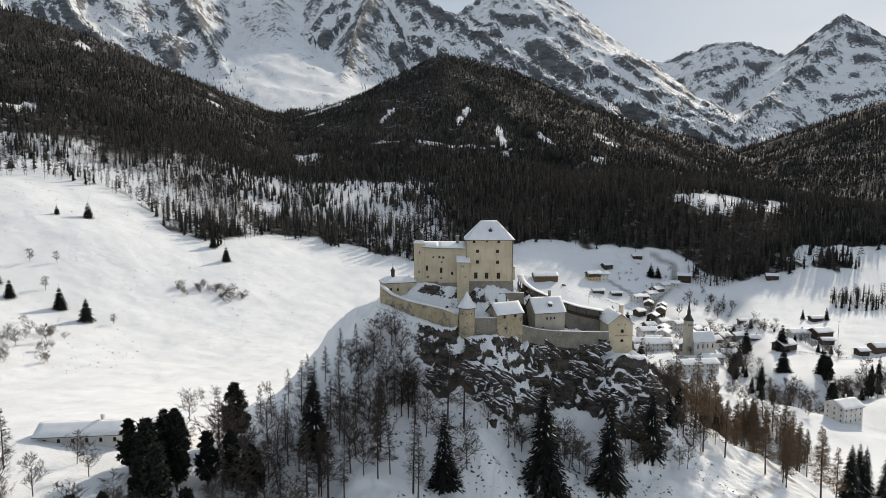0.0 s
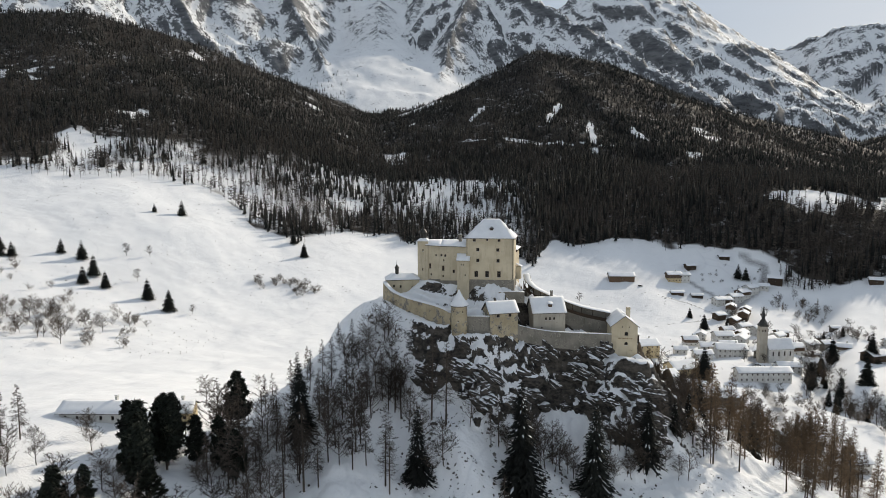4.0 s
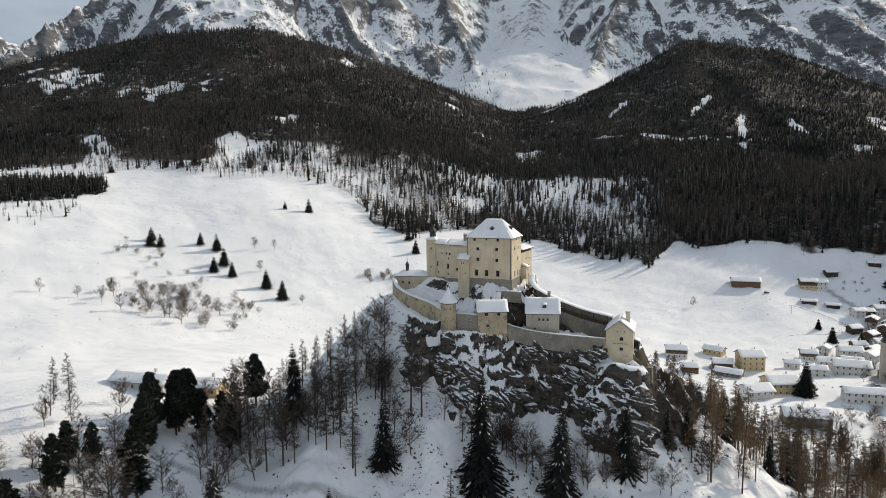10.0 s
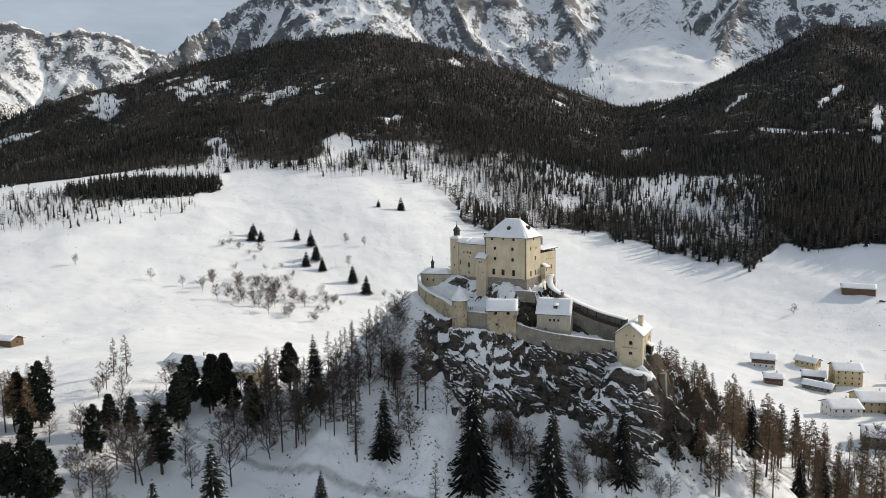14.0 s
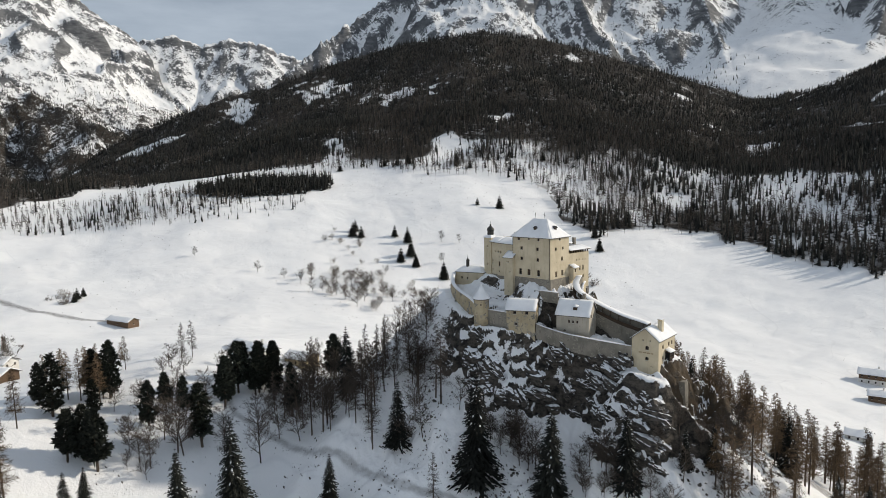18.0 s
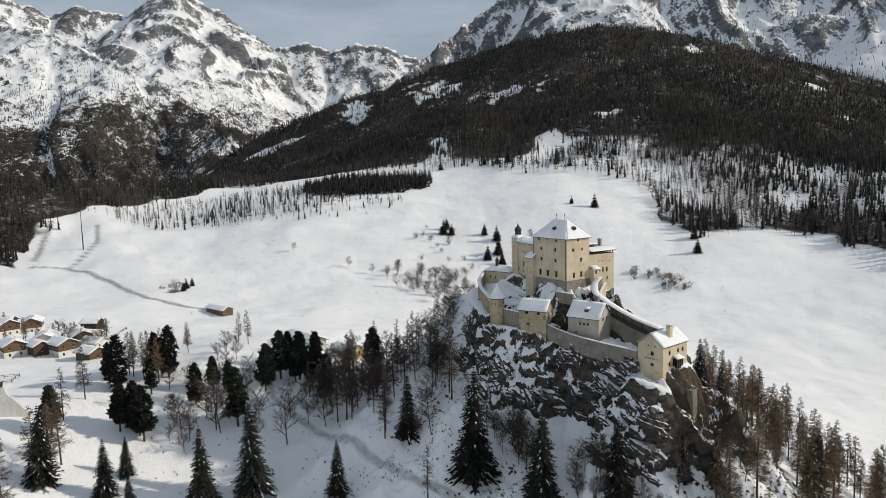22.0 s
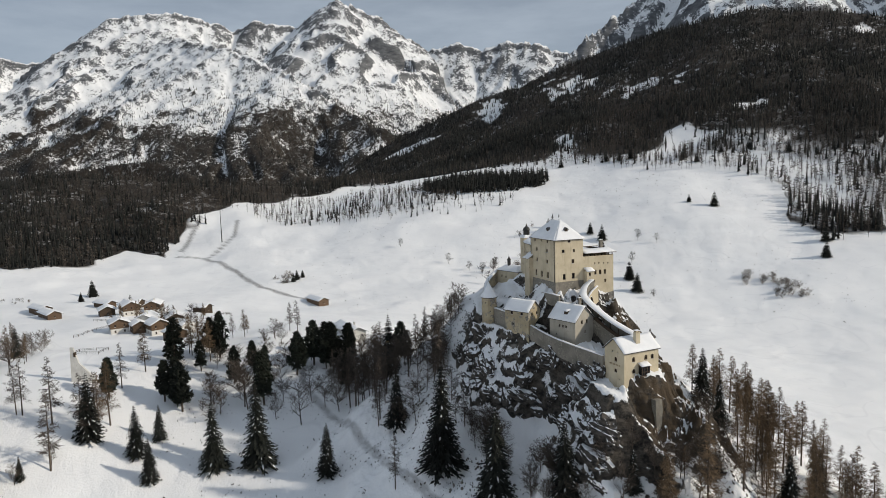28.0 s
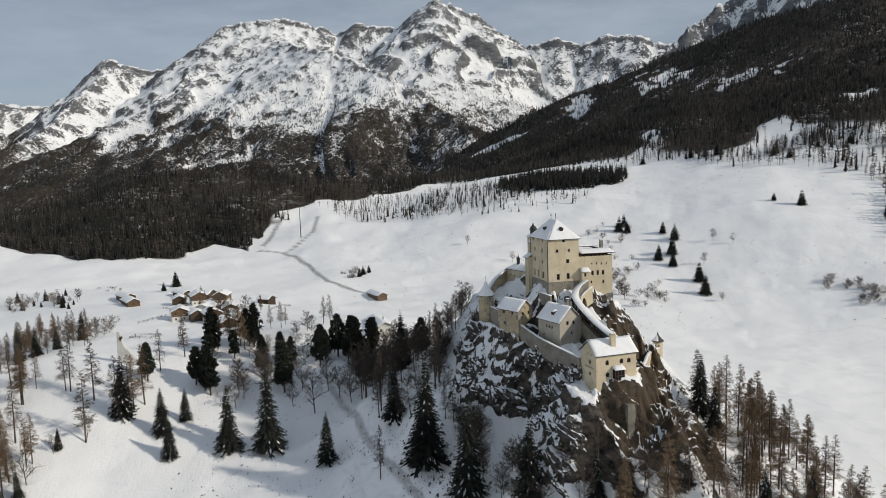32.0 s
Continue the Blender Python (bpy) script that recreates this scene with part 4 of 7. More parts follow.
def hall():
    t = thing("castle_hall", (-15, -2, 84), "cream-plastered castle hall range with a snowy lean-to roof", "castle building")
    line = [(-21.3, -2.2), (-16.5, -4.6), (-7.5, -6.4)]
    z0, z1 = 80.5, 96.4
    specs = [[(1.2, 89.6, 0.7, 1.5), (1.6, 86.8, 0.5, 0.6), (3.6, 93.4, 0.5, 0.5)],
             [(1.0, 89.2, 0.7, 1.5), (1.0, 86.6, 0.5, 0.5), (1.2, 91.8, 0.35, 0.6), (1.7, 93.4, 0.6, 0.7), (0.4, 93.5, 0.55, 0.6), (4.6, 88.3, 0.6, 1.0)]]
    bm = bmesh.new()
    specs = [[(s, z, 1.2 * w, 1.15 * h) for s, z, w, h in spec] for spec in specs]
    for a, b, spec in zip(line, line[1:], specs):
        face_windows(t, bm, a, b, z0, z1, spec, 0.3)
    panel(bm, (-7.5, 4.5), (-21.3, 4.5), z0, z1 + 1.5, []), panel(bm, (-21.3, 4.5), (-21.3, -2.2), z0, z1, []), panel(bm, (-7.5, -6.4), (-7.5, 4.5), z0, z1, [])
    part("wall", bm, "plaster", t)
    bm = bmesh.new()
    for a, b in zip(line, line[1:]):
        u = Vector((b[0] - a[0], b[1] - a[1], 0)).normalized()
        o = Vector((u.y, -u.x, 0)) * 0.08
        quad(bm, (a[0] + o.x * 4, a[1] + o.y * 4, 80), (b[0] + o.x * 4, b[1] + o.y * 4, 80), (b[0] + o.x, b[1] + o.y, 85.4), (a[0] + o.x, a[1] + o.y, 85.0))
        quad(bm, (a[0] + o.x, a[1] + o.y, 85.0), (b[0] + o.x, b[1] + o.y, 85.4), (b[0], b[1], 85.5), (a[0], a[1], 85.1))
    part("plinth", bm, "grey_plaster", t)
    bm, bs = bmesh.new(), bmesh.new()
    for p in ([(-21.8, -2.7, 96.4), (-16.4, -5.1, 96.4), (-16.4, 0, 98.0), (-21.3, 0, 98.0)], [(-16.4, -5.1, 96.4), (-7.4, -6.9, 96.4), (-7.4, 0, 98.0), (-16.4, 0, 98.0)],
              [(-7.4, 5, 96.6), (-21.3, 5, 96.6), (-21.3, 0, 98.0), (-7.4, 0, 98.0)]):
        slab(bm, p, 0.16), slab(bs, p, 0.3, 0.06, 8, 0.162)
    roof = part("roof", bm, "roofing", t)
    part("roof_snow", bs, "snow", roof, flat=False)
    chimney(t, -10.2, -2.0, 97.2, 99.6, 1.0, "grey_plaster")
    # the small turret against the keep
    bm = bmesh.new()
    a, b, c, d = (-10.4, -8.6), (-6.6, -8.9), (-6.6, -6.0), (-10.4, -6.0)
    for p, q, spec in ((a, b, [(1.3, 91.0, 0.3, 0.6), (2.0, 91.0, 0.3, 0.6), (2.6, 87.6, 0.4, 0.5)]), (b, c, []), (d, a, [])):
        face_windows(t, bm, p, q, 79.5, 92.6, spec, 0.25)
    part("turret", bm, "plaster", t)
    bm, bs = bmesh.new(), bmesh.new()
    p = [(-10.7, -9.2, 92.2), (-6.3, -9.5, 92.2), (-6.3, -6.3, 94.2), (-10.7, -6.0, 94.2)]
    slab(bm, p, 0.12), slab(bs, p, 0.25, 0.04, 4, 0.122)
    r = part("turret_roof", bm, "roofing", t)
    part("turret_snow", bs, "snow", r, flat=False)


def stair_tower():
    x, y = -22.7, -0.8
    t = thing("stair_tower", (x, y, 83), "slim cream stair tower with a dark copper lantern cupola", "tower")
    ring = [(x - 1.75, y - 1.6), (x + 1.75, y - 1.9), (x + 1.75, y + 1.7), (x - 1.75, y + 1.7)]
    bm = bmesh.new()
    for a, b, spec in zip(ring, ring[1:] + ring[:1], ([(1.7, 88.4, 0.4, 0.8), (1.8, 94.8, 0.4, 0.8)], [(1.8, 95.2, 0.4, 0.8)], [], [(1.6, 91, 0.4, 0.8)])):
        face_windows(t, bm, a, b, 79.0, 97.8, spec, 0.25)
    part("wall", bm, "plaster", t)
    bm = bmesh.new()
    rings(bm, [circle(2.75, 4, 97.8, x, y - 0.05, math.pi / 4), circle(2.75, 4, 98.0, x, y - 0.05, math.pi / 4), circle(1.4, 4, 98.8, x, y - 0.05, math.pi / 4)])
    part("skirt_roof", bm, "snow", t, "snow-covered skirt roof")
    bm = bmesh.new()
    rings(bm, [circle(1.15, 8, 98.4, x, y), circle(1.1, 8, 100.3, x, y)])
    for k in range(8):
        a = 2 * math.pi * (k + 0.5) / 8
        c = Vector((x + 1.06 * math.cos(a), y + 1.06 * math.sin(a), 0))
        s = Vector((-math.sin(a), math.cos(a), 0)) * 0.28
        o = Vector((math.cos(a), math.sin(a), 0)) * 0.02
        quad(bm, (c - s + o + Vector((0, 0, 98.9)))[:], (c + s + o + Vector((0, 0, 98.9)))[:], (c + s + o + Vector((0, 0, 100.0)))[:], (c - s + o + Vector((0, 0, 100.0)))[:])
    lan = part("lantern", bm, "copper", t)
    bm = bmesh.new()
    rings(bm, [circle(1.45, 10, 100.3, x, y), circle(1.3, 10, 100.6, x, y), circle(1.15, 10, 101.0, x, y), circle(0.75, 10, 101.5, x, y), circle(0.35, 10, 101.8, x, y), circle(0.25, 10, 102.1, x, y),
               circle(0.3, 10, 102.3, x, y), circle(0.06, 10, 102.6, x, y), circle(0.03, 10, 103.5, x, y)])
    part("onion_cap", bm, "copper", lan, flat=False)


def east_wing():
    t = thing("east_wing", (4, 8, 79), "cream-plastered castle wing with an inner gallery and snowy roof", "castle building")
    b, c, d, a = (7.75, 2.55), (8.6, 13.7), (-9, 14.2), (-9, 2.7)
    spec = [(4.6, 88.2, 0.8, 1.5), (6.35, 88.2, 0.8, 1.5), (8.1, 88.2, 0.8, 1.5), (4.2, 85.3, 0.55, 0.9), (8.2, 85.3, 0.65, 1.1), (4.4, 91.2, 0.35, 0.6), (5.9, 91.2, 0.35, 0.6), (7.6, 91.1, 0.35, 0.6), (9.2, 91.0, 0.35, 0.6)]
    bm = bmesh.new()
    face_windows(t, bm, b, c, 76, 93.6, spec)
    panel(bm, c, d, 76, 93.6, []), panel(bm, d, a, 76, 93.6, [])
    part("wall", bm, "plaster", t)
    bm = bmesh.new()
    quad(bm, (7.95, 2.3, 76), (8.9, 13.9, 75), (8.67, 13.76, 81.6), (7.83, 5.5, 80.5))
    part("plinth", bm, "rubble", t, "bare stone foot of the wall")
    # gallery posts and beams under the eaves
    bm = bmesh.new()
    for k in range(9):
        y = 3.0 + k * 1.3
        add_box(bm, 7.5 + (y - 2.5) * 0.076 - 0.1, 7.7 + (y - 2.5) * 0.076, y - 0.09, y + 0.09, 93.6, 94.5)
    add_box(bm, 5.0, 5.2, 2.7, 13.6, 93.6, 95.6)
    part("gallery", bm, "timber", t)
    bm, bs = bmesh.new(), bmesh.new()
    for p in ([(8.4, 3.1, 94.4), (9.2, 14.2, 94.4), (5.2, 14.2, 95.4), (4.6, 3.1, 95.4)], [(9.0, 14.7, 94.3), (-9.4, 14.7, 94.3), (-9.4, 11.0, 95.4), (5.2, 11.0, 95.4)], [(4.2, 3.2, 96.2), (4.4, 10.6, 96.2), (-4.5, 10.6, 96.9), (-7.4, 3.2, 96.9)]):
        slab(bm, p, 0.18), slab(bs, p, 0.3, 0.06, 2, 0.182)
    r = part("roof", bm, "timber", t)
    part("roof_snow", bs, "snow", r, flat=False)
    chimney(t, 3.6, 12.4, 95.0, 97.6, 0.9, "grey_plaster")
    # oriel
    bm = bmesh.new()
    face_windows(t, bm, (7.85, 3.0), (9.5, 3.0), 84.9, 89.0, [], 0.2)
    face_windows(t, bm, (9.5, 3.0), (9.7, 5.4), 84.9, 89.0, [(1.0, 88.0, 0.7, 1.1), (0.8, 85.7, 0.4, 0.5)], 0.2)
    face_windows(t, bm, (9.7, 5.4), (8.0, 5.4), 84.9, 89.0, [], 0.2)
    quad(bm, (7.8, 3.0, 84.9), (8.0, 5.4, 84.9), (9.7, 5.4, 84.9), (9.5, 3.0, 84.9))
    o = part("oriel", bm, "plaster", t)
    bs = bmesh.new()
    slab(bs, [(9.95, 2.7, 88.95), (10.1, 5.7, 88.95), (7.9, 5.7, 90.0), (7.7, 2.7, 90.0)], 0.3, 0.05, 6)
    part("oriel_snow", bs, "snow", o, flat=False)


def chapel():
    t = thing("chapel", (-28, -4, 81), "low cream chapel with a snowy roof and a dark bell turret", "chapel")
    q = rect((-34.0, -7.2), (-23.6, -4.2), 6.5)
    bm = bmesh.new()
    for k, spec in enumerate(([(8.8, 81.9, 1.3, 2.2), (4.6, 83.0, 0.6, 0.9), (2.4, 83.2, 0.6, 0.9)], [], [], [(3, 83.0, 0.7, 1.2)])):
        face_windows(t, bm, q[k], q[(k + 1) % 4], 74.0, 85.2, spec, 0.3)
    part("wall", bm, "plaster", t)
    gable_roof(t, q, 85.3, 87.0, True, 0.35, 0.3, 12, hip=2.6)
    x, y = -31.3, -3.6
    bm = bmesh.new()
    rings(bm, [circle(0.62, 6, 86.0, x, y), circle(0.6, 6, 88.8, x, y), circle(0.85, 6, 88.85, x, y), circle(0.7, 6, 89.2, x, y), circle(0.3, 6, 89.7, x, y), circle(0.1, 6, 90.2, x, y), circle(0.03, 6, 91.3, x, y)])
    part("bell_turret", bm, "copper", t)


def corner_tower():
    x, y = -8.0, -23.4
    t = thing("corner_tower", (x, y, 68), "cream corner tower with a pointed snowy roof", "tower")
    bm = bmesh.new()
    n = 10
    ring = [(x + 2.45 * math.cos(2 * math.pi * (i + 0.5) / n - math.pi / 2), y + 2.45 * math.sin(2 * math.pi * (i + 0.5) / n - math.pi / 2)) for i in range(n)]
    for i in range(n):
        a, b = ring[i], ring[(i + 1) % n]
        spec = [(0.76, 79.0, 0.4, 0.5)] if i in (0, 2, 8) else [(0.76, 76.2, 0.35, 0.45)] if i in (9, 1) else []
        face_windows(t, bm, a, b, 64.0, 80.9, spec, 0.25)
    part("wall", bm, "old_plaster", t)
    bm = bmesh.new()
    rings(bm, [circle(2.85, 12, 80.75, x, y), circle(2.85, 12, 81.0, x, y), circle(1.7, 12, 82.5, x, y), circle(0.75, 12, 84.1, x, y), circle(0.05, 12, 85.6, x, y)])
    part("roof_snow", bm, "snow", t, "snow-covered pointed roof")
    bm = bmesh.new()
    rings(bm, [circle(2.75, 12, 80.5, x, y), circle(2.9, 12, 80.74, x, y)])
    part("eaves", bm, "roofing", t)
    bm = bmesh.new()
    rings(bm, [circle(0.04, 5, 85.4, x, y), circle(0.03, 5, 87.0, x, y)])
    part("finial", bm, "iron", t)


def house(name, a, b, depth, base, eave, ridge, label, front, right, along_first=True, left=(), back=(), material="old_plaster", over=0.45, snow=0.3, surround=None, category="house", foot=4.0, roofing="roofing", arched=False):
    """A plastered house over a front edge a-b, gabled, with windows in its four faces."""
    q = rect(a, b, depth)
    c = (sum(p[0] for p in q) / 4, sum(p[1] for p in q) / 4)
    t = thing(name, (*c, base), label, category)
    bm = bmesh.new()
    specs = (front, right, back, left)
    for k in range(4):
        gabled = (k % 2 == 1) if along_first else (k % 2 == 0)
        face_windows(t, bm, q[k], q[(k + 1) % 4], base - foot, eave, [(s, z, 1.12 * w, 1.12 * h) for s, z, w, h in specs[k]], 0.28, ridge if gabled else None, surround, material if arched else None)
    part("wall", bm, material, t)
    gable_roof(t, q, eave, ridge, along_first, over, snow, len(name) + int(a[0]), roofing)
    return t, q


def lower_ward():
    t, q = house("guard_house", (1.3, -22.3), (9.4, -18.5), 6.4, 70.8, 78.2, 81.0, "cream guard house with a snowy gabled roof above the cliff", [(2.6, 77.2, 0.85, 0.85), (6.4, 77.2, 0.85, 0.85), (3.0, 73.6, 0.55, 0.6)],
                 [(2.0, 77.1, 0.75, 0.9), (4.6, 77.1, 0.75, 0.9), (3.2, 79.5, 0.25, 0.3), (5.2, 72.6, 1.6, 2.4)])
    t, q = house("castle_house", (14.1, -13.7), (23.9, -11.0), 8.2, 70.0, 77.0, 81.0, "pale plastered castle house with a snowy roof and dormer", [(4.0, 74.9, 0.55, 0.75), (5.3, 74.9, 0.55, 0.75), (6.6, 74.9, 0.55, 0.75)],
                 [(2.9, 77.0 - 0.6, 0.8, 1.0), (5.2, 77.0 - 0.6, 0.8, 1.0), (4.4, 73.3, 0.55, 0.8)], material="stone_plaster")
    m = pose(19.0, -10.4, 79.0, 0, 0, 15)
    bm = bmesh.new()
    add_box(bm, -0.6, 0.6, -0.9, 0.9, -0.6, 0.35)
    bm.transform(m)
    dm = part("dormer", bm, "timber", t)
    bm = bmesh.new()
    slab(bm, [(-0.9, -1.2, 0.36), (0.9, -1.2, 0.36), (0.9, 1.2, 0.85), (-0.9, 1.2, 0.85)], 0.25, 0.04, 2)
    bm.transform(m)
    part("dormer_snow", bm, "snow", dm, flat=False)
    chimney(t, 19.6, -6.6, 79.8, 82.4, 0.8, "grey_plaster")
    # gate house
    t, q = house("gate_house", (38.1, -10.9), (46.0, -10.4), 11.8, 63.5, 72.8, 75.9, "cream gate house with snowy roof on the edge of the cliff", [(4.5, 70.4, 0.95, 1.1), (4.5, 67.3, 0.95, 0.9), (3.3, 73.6 - 1.1, 0.3, 0.4), (5.4, 73.6 - 1.1, 0.3, 0.4)],
                 [(3.2, 70.6, 0.95, 1.2), (7.4, 70.6, 0.95, 1.2), (9.6, 70.6, 0.95, 1.2), (3.3, 67.4, 0.95, 1.1)], along_first=False, material="plaster", foot=7.5, arched=True)
    for k, wide in enumerate((0.5, 0.3, 0.55, 0.35, 0.45, 0.3, 0.5)):
        bm = bmesh.new()
        add_box(bm, 40.2 + 0.62 * k, 40.2 + 0.62 * k + wide, -10.82 + 0.039 * k, -10.70 + 0.039 * k, 68.75, 69.1)
        part("lettering", bm, "faded_paint", t, "faded brown painted lettering")
    chimney(t, 43.7, -4.6, 73.6, 77.2, 1.25, "plaster")
    bm = bmesh.new()
    x0, x1 = 45.6, 47.2
    add_box(bm, x0, x1, -5.6, -3.0, 66.0, 66.2)
    for y in (-5.6, -4.75, -3.9, -3.1):
        add_box(bm, x1 - 0.1, x1, y, y + 0.1, 66.2, 68.7)
    add_box(bm, x1 - 0.1, x1, -5.6, -3.0, 67.2, 67.3), add_box(bm, x0, x1, -5.6, -3.0, 68.7, 68.8)
    for y in (-5.4, -3.4):
        add_box(bm, x0, x1 - 0.2, y, y + 0.15, 65.2, 66.0)
    bal = part("balcony", bm, "brown_wood", t, "glazed wooden balcony box")
    bm = bmesh.new()
    add_box(bm, x0, x1 - 0.06, -5.55, -3.05, 66.25, 68.65)
    part("glazing", bm, "glass", bal)
    bm = bmesh.new()
    slab(bm, [(x1 + 0.3, -5.9, 68.7), (x1 + 0.3, -2.7, 68.7), (x0 - 0.3, -2.7, 69.5), (x0 - 0.3, -5.9, 69.5)], 0.25, 0.04, 3, 0.11)
    part("balcony_snow", bm, "snow", bal, flat=False)
    # masonry pier under the gate house
    t = thing("stone_pier", (50.5, -3, 52), "pale masonry pier standing on the rock below the gate house", "pier")
    bm = bmesh.new()
    prism(bm, [(49.2, -4.2), (51.0, -4.2), (51.0, -2.2), (49.2, -2.2)], 44, 60.5, bottom_ring=[(49.4, -4.6), (52.2, -4.6), (52.2, -1.8), (49.4, -1.8)])
    part("masonry", bm, "grey_plaster", t)


keep(), hall(), stair_tower(), east_wing(), chapel(), corner_tower(), lower_ward()
sweep_wall("curtain_wall", [(-34.6, -7.4, 84.6), (-31, -12.5, 82.6), (-25.6, -16.2, 81.2), (-19.4, -19.2, 80.4), (-14, -21.4, 79.6), (-10.4, -22.8, 78.2)], lambda s: 7.5 + 2 * s, 1.1, "old_plaster", "weathered yellowish curtain wall capped with snow", 0.4)
sweep_wall("curtain_wall", [(-5.8, -22.4, 77.2), (-2, -22.0, 77.2), (1.3, -21.4, 77.0)], 10, 0.9, "grey_plaster", "grey stone curtain wall between tower and guard house", 0.25)
sweep_wall("parapet_wall", [(9.2, -17.6, 73.9), (13, -16.2, 72.6), (19, -14.9, 71.5), (27, -13.4, 70.9), (38.0, -11.2, 70.3)], lambda s: 4.6 + 1.2 * s, 0.7, "grey_plaster", "grey stone parapet wall with a line of snow", 0.2)
sweep_wall("outer_wall", [(45.0, 0.8, 67.5), (40, 5, 66.4), (33, 11, 65.4), (26, 15.5, 64.6), (18, 21, 63.4), (10, 27.5, 61.9), (4.5, 32.5, 60.6)], 9.5, 0.8, "plaster", "cream outer wall capped with snow running to a small round tower", 0.25)


def round_tower():
    x, y = 2.6, 33.4
    t = thing("round_tower", (x, y, 58), "small round cream wall tower with a pointed roof", "tower")
    bm = bmesh.new()
    rings(bm, [circle(1.75, 16, 52, x, y), circle(1.6, 16, 62.6, x, y)])
    part("wall", bm, "plaster", t, flat=False)
    bm = bmesh.new()
    rings(bm, [circle(2.0, 16, 62.5, x, y), circle(1.95, 16, 62.7, x, y), circle(1.0, 16, 63.7, x, y), circle(0.4, 16, 64.5, x, y), circle(0.04, 16, 65.6, x, y)])
    part("roof", bm, "roofing", t, "dark pointed roof dusted with snow", flat=False)
    bm = bmesh.new()
    rings(bm, [[(p[0], p[1], p[2]) for p in circle(1.9, 16, 62.82, x, y)][8:16], [(p[0], p[1], p[2]) for p in circle(1.0, 16, 63.78, x, y)][8:16], [(p[0], p[1], p[2]) for p in circle(0.4, 16, 64.56, x, y)][8:16]], False)
    part("roof_snow", bm, "snow", t)
    for ang in (-60, -20):
        bm = bmesh.new()
        add_box(bm, -0.2, 0.2, -0.02, 0.05, -0.25, 0.25)
        a = radians(ang)
        bm.transform(Matrix.Translation((x + 1.66 * math.cos(a), y + 1.66 * math.sin(a), 61.2)) @ Matrix.Rotation(a + math.pi / 2, 4, "Z"))
        part("loophole", bm, "glass", t)


round_tower()


def covered_way():
    t = thing("covered_way", (24, -2, 74), "covered wooden stairway along the rock with a snowy winding roof", "covered stairway")
    line = [(11.4, 3.4, 86.2), (12.0, 0.2, 84.6), (14.6, -2.2, 82.6), (19.5, -2.4, 80.4), (24.6, -2.0, 78.4), (30, -1.6, 76.6), (38.5, -1.2, 75.0)]
    pts = []
    for a, b in zip(line, line[1:]):
        n = 6
        pts += [Vector(a).lerp(Vector(b), i / n) for i in range(n)]
    pts.append(Vector(line[-1]))
    for _ in range(6):
        pts = [pts[0]] + [(p + q * 2 + r) / 4 for p, q, r in zip(pts, pts[1:], pts[2:])] + [pts[-1]]
    roof, snow, back, rail, base = [], [], [], [], []
    for i, p in enumerate(pts):
        d = pts[min(i + 1, len(pts) - 1)] - pts[max(i - 1, 0)]
        d.z = 0
        d.normalize()
        s = Vector((d.y, -d.x, 0))
        z = Vector((0, 0, 1))
        roof.append([(p + s * 1.1 - z * 0.15)[:], (p + s * 1.1)[:], (p - s * 1.0 + z * 0.3)[:], (p - s * 1.0 + z * 0.15)[:]])
        w = z * (0.3 + 0.06 * noise.noise(p))
        snow.append([(p + s * 1.16 + z * 0.004)[:], (p + s * 0.95 + z * 0.05 + w)[:], (p - s * 0.85 + z * 0.28 + w)[:], (p - s * 1.05 + z * 0.3)[:]])
        back.append([(p - s * 0.7 - z * 6)[:], (p - s * 0.7 + z * 0.15)[:], (p - s * 1.2 + z * 0.15)[:], (p - s * 1.2 - z * 6)[:]])
        rail.append([(p + s * 1.0 - z * 3.0)[:], (p + s * 1.0 - z * 1.9)[:], (p + s * 0.85 - z * 1.9)[:], (p + s * 0.85 - z * 3.0)[:]])
        base.append([(p + s * 1.05 - z * 8)[:], (p + s * 0.98 - z * 3.0)[:], (p + s * 0.7 - z * 3.0)[:], (p + s * 0.7 - z * 8)[:]])
    for name, sec, mat, flat in (("roof", roof, "timber", True), ("roof_snow", snow, "snow", False), ("back_wall", back, "grey_plaster", True), ("railing", rail, "timber", True), ("base_wall", base, "grey_plaster", True)):
        bm = bmesh.new()
        rings(bm, sec)
        part(name, bm, mat, t, flat=flat)
    for i in range(2, len(pts) - 1, 3):
        p = pts[i]
        d = (pts[i + 1] - pts[i - 1])
        s = Vector((d.y, -d.x, 0)).normalized()
        q = p + s * 0.95
        bm = bmesh.new()
        add_box(bm, q.x - 0.1, q.x + 0.1, q.y - 0.1, q.y + 0.1, q.z - 2.3, q.z - 0.1)
        part("post", bm, "timber", t)
    # short breast wall where the way meets the wing
    sweep_wall("stair_wall", [(12.8, 4.6, 84.6), (13.4, 1.6, 83.4), (15.0, -0.4, 81.8)], 5, 0.6, "plaster", "short cream wall beside the covered stairway", 0.2)


covered_way()
sweep_wall("terrace_wall", [(3.0, -9.6, 82.6), (7.8, -9.4, 82.8), (11, -8.2, 82.4)], 3.5, 0.7, "grey_plaster", "grey terrace wall under the keep with snow", 0.25)


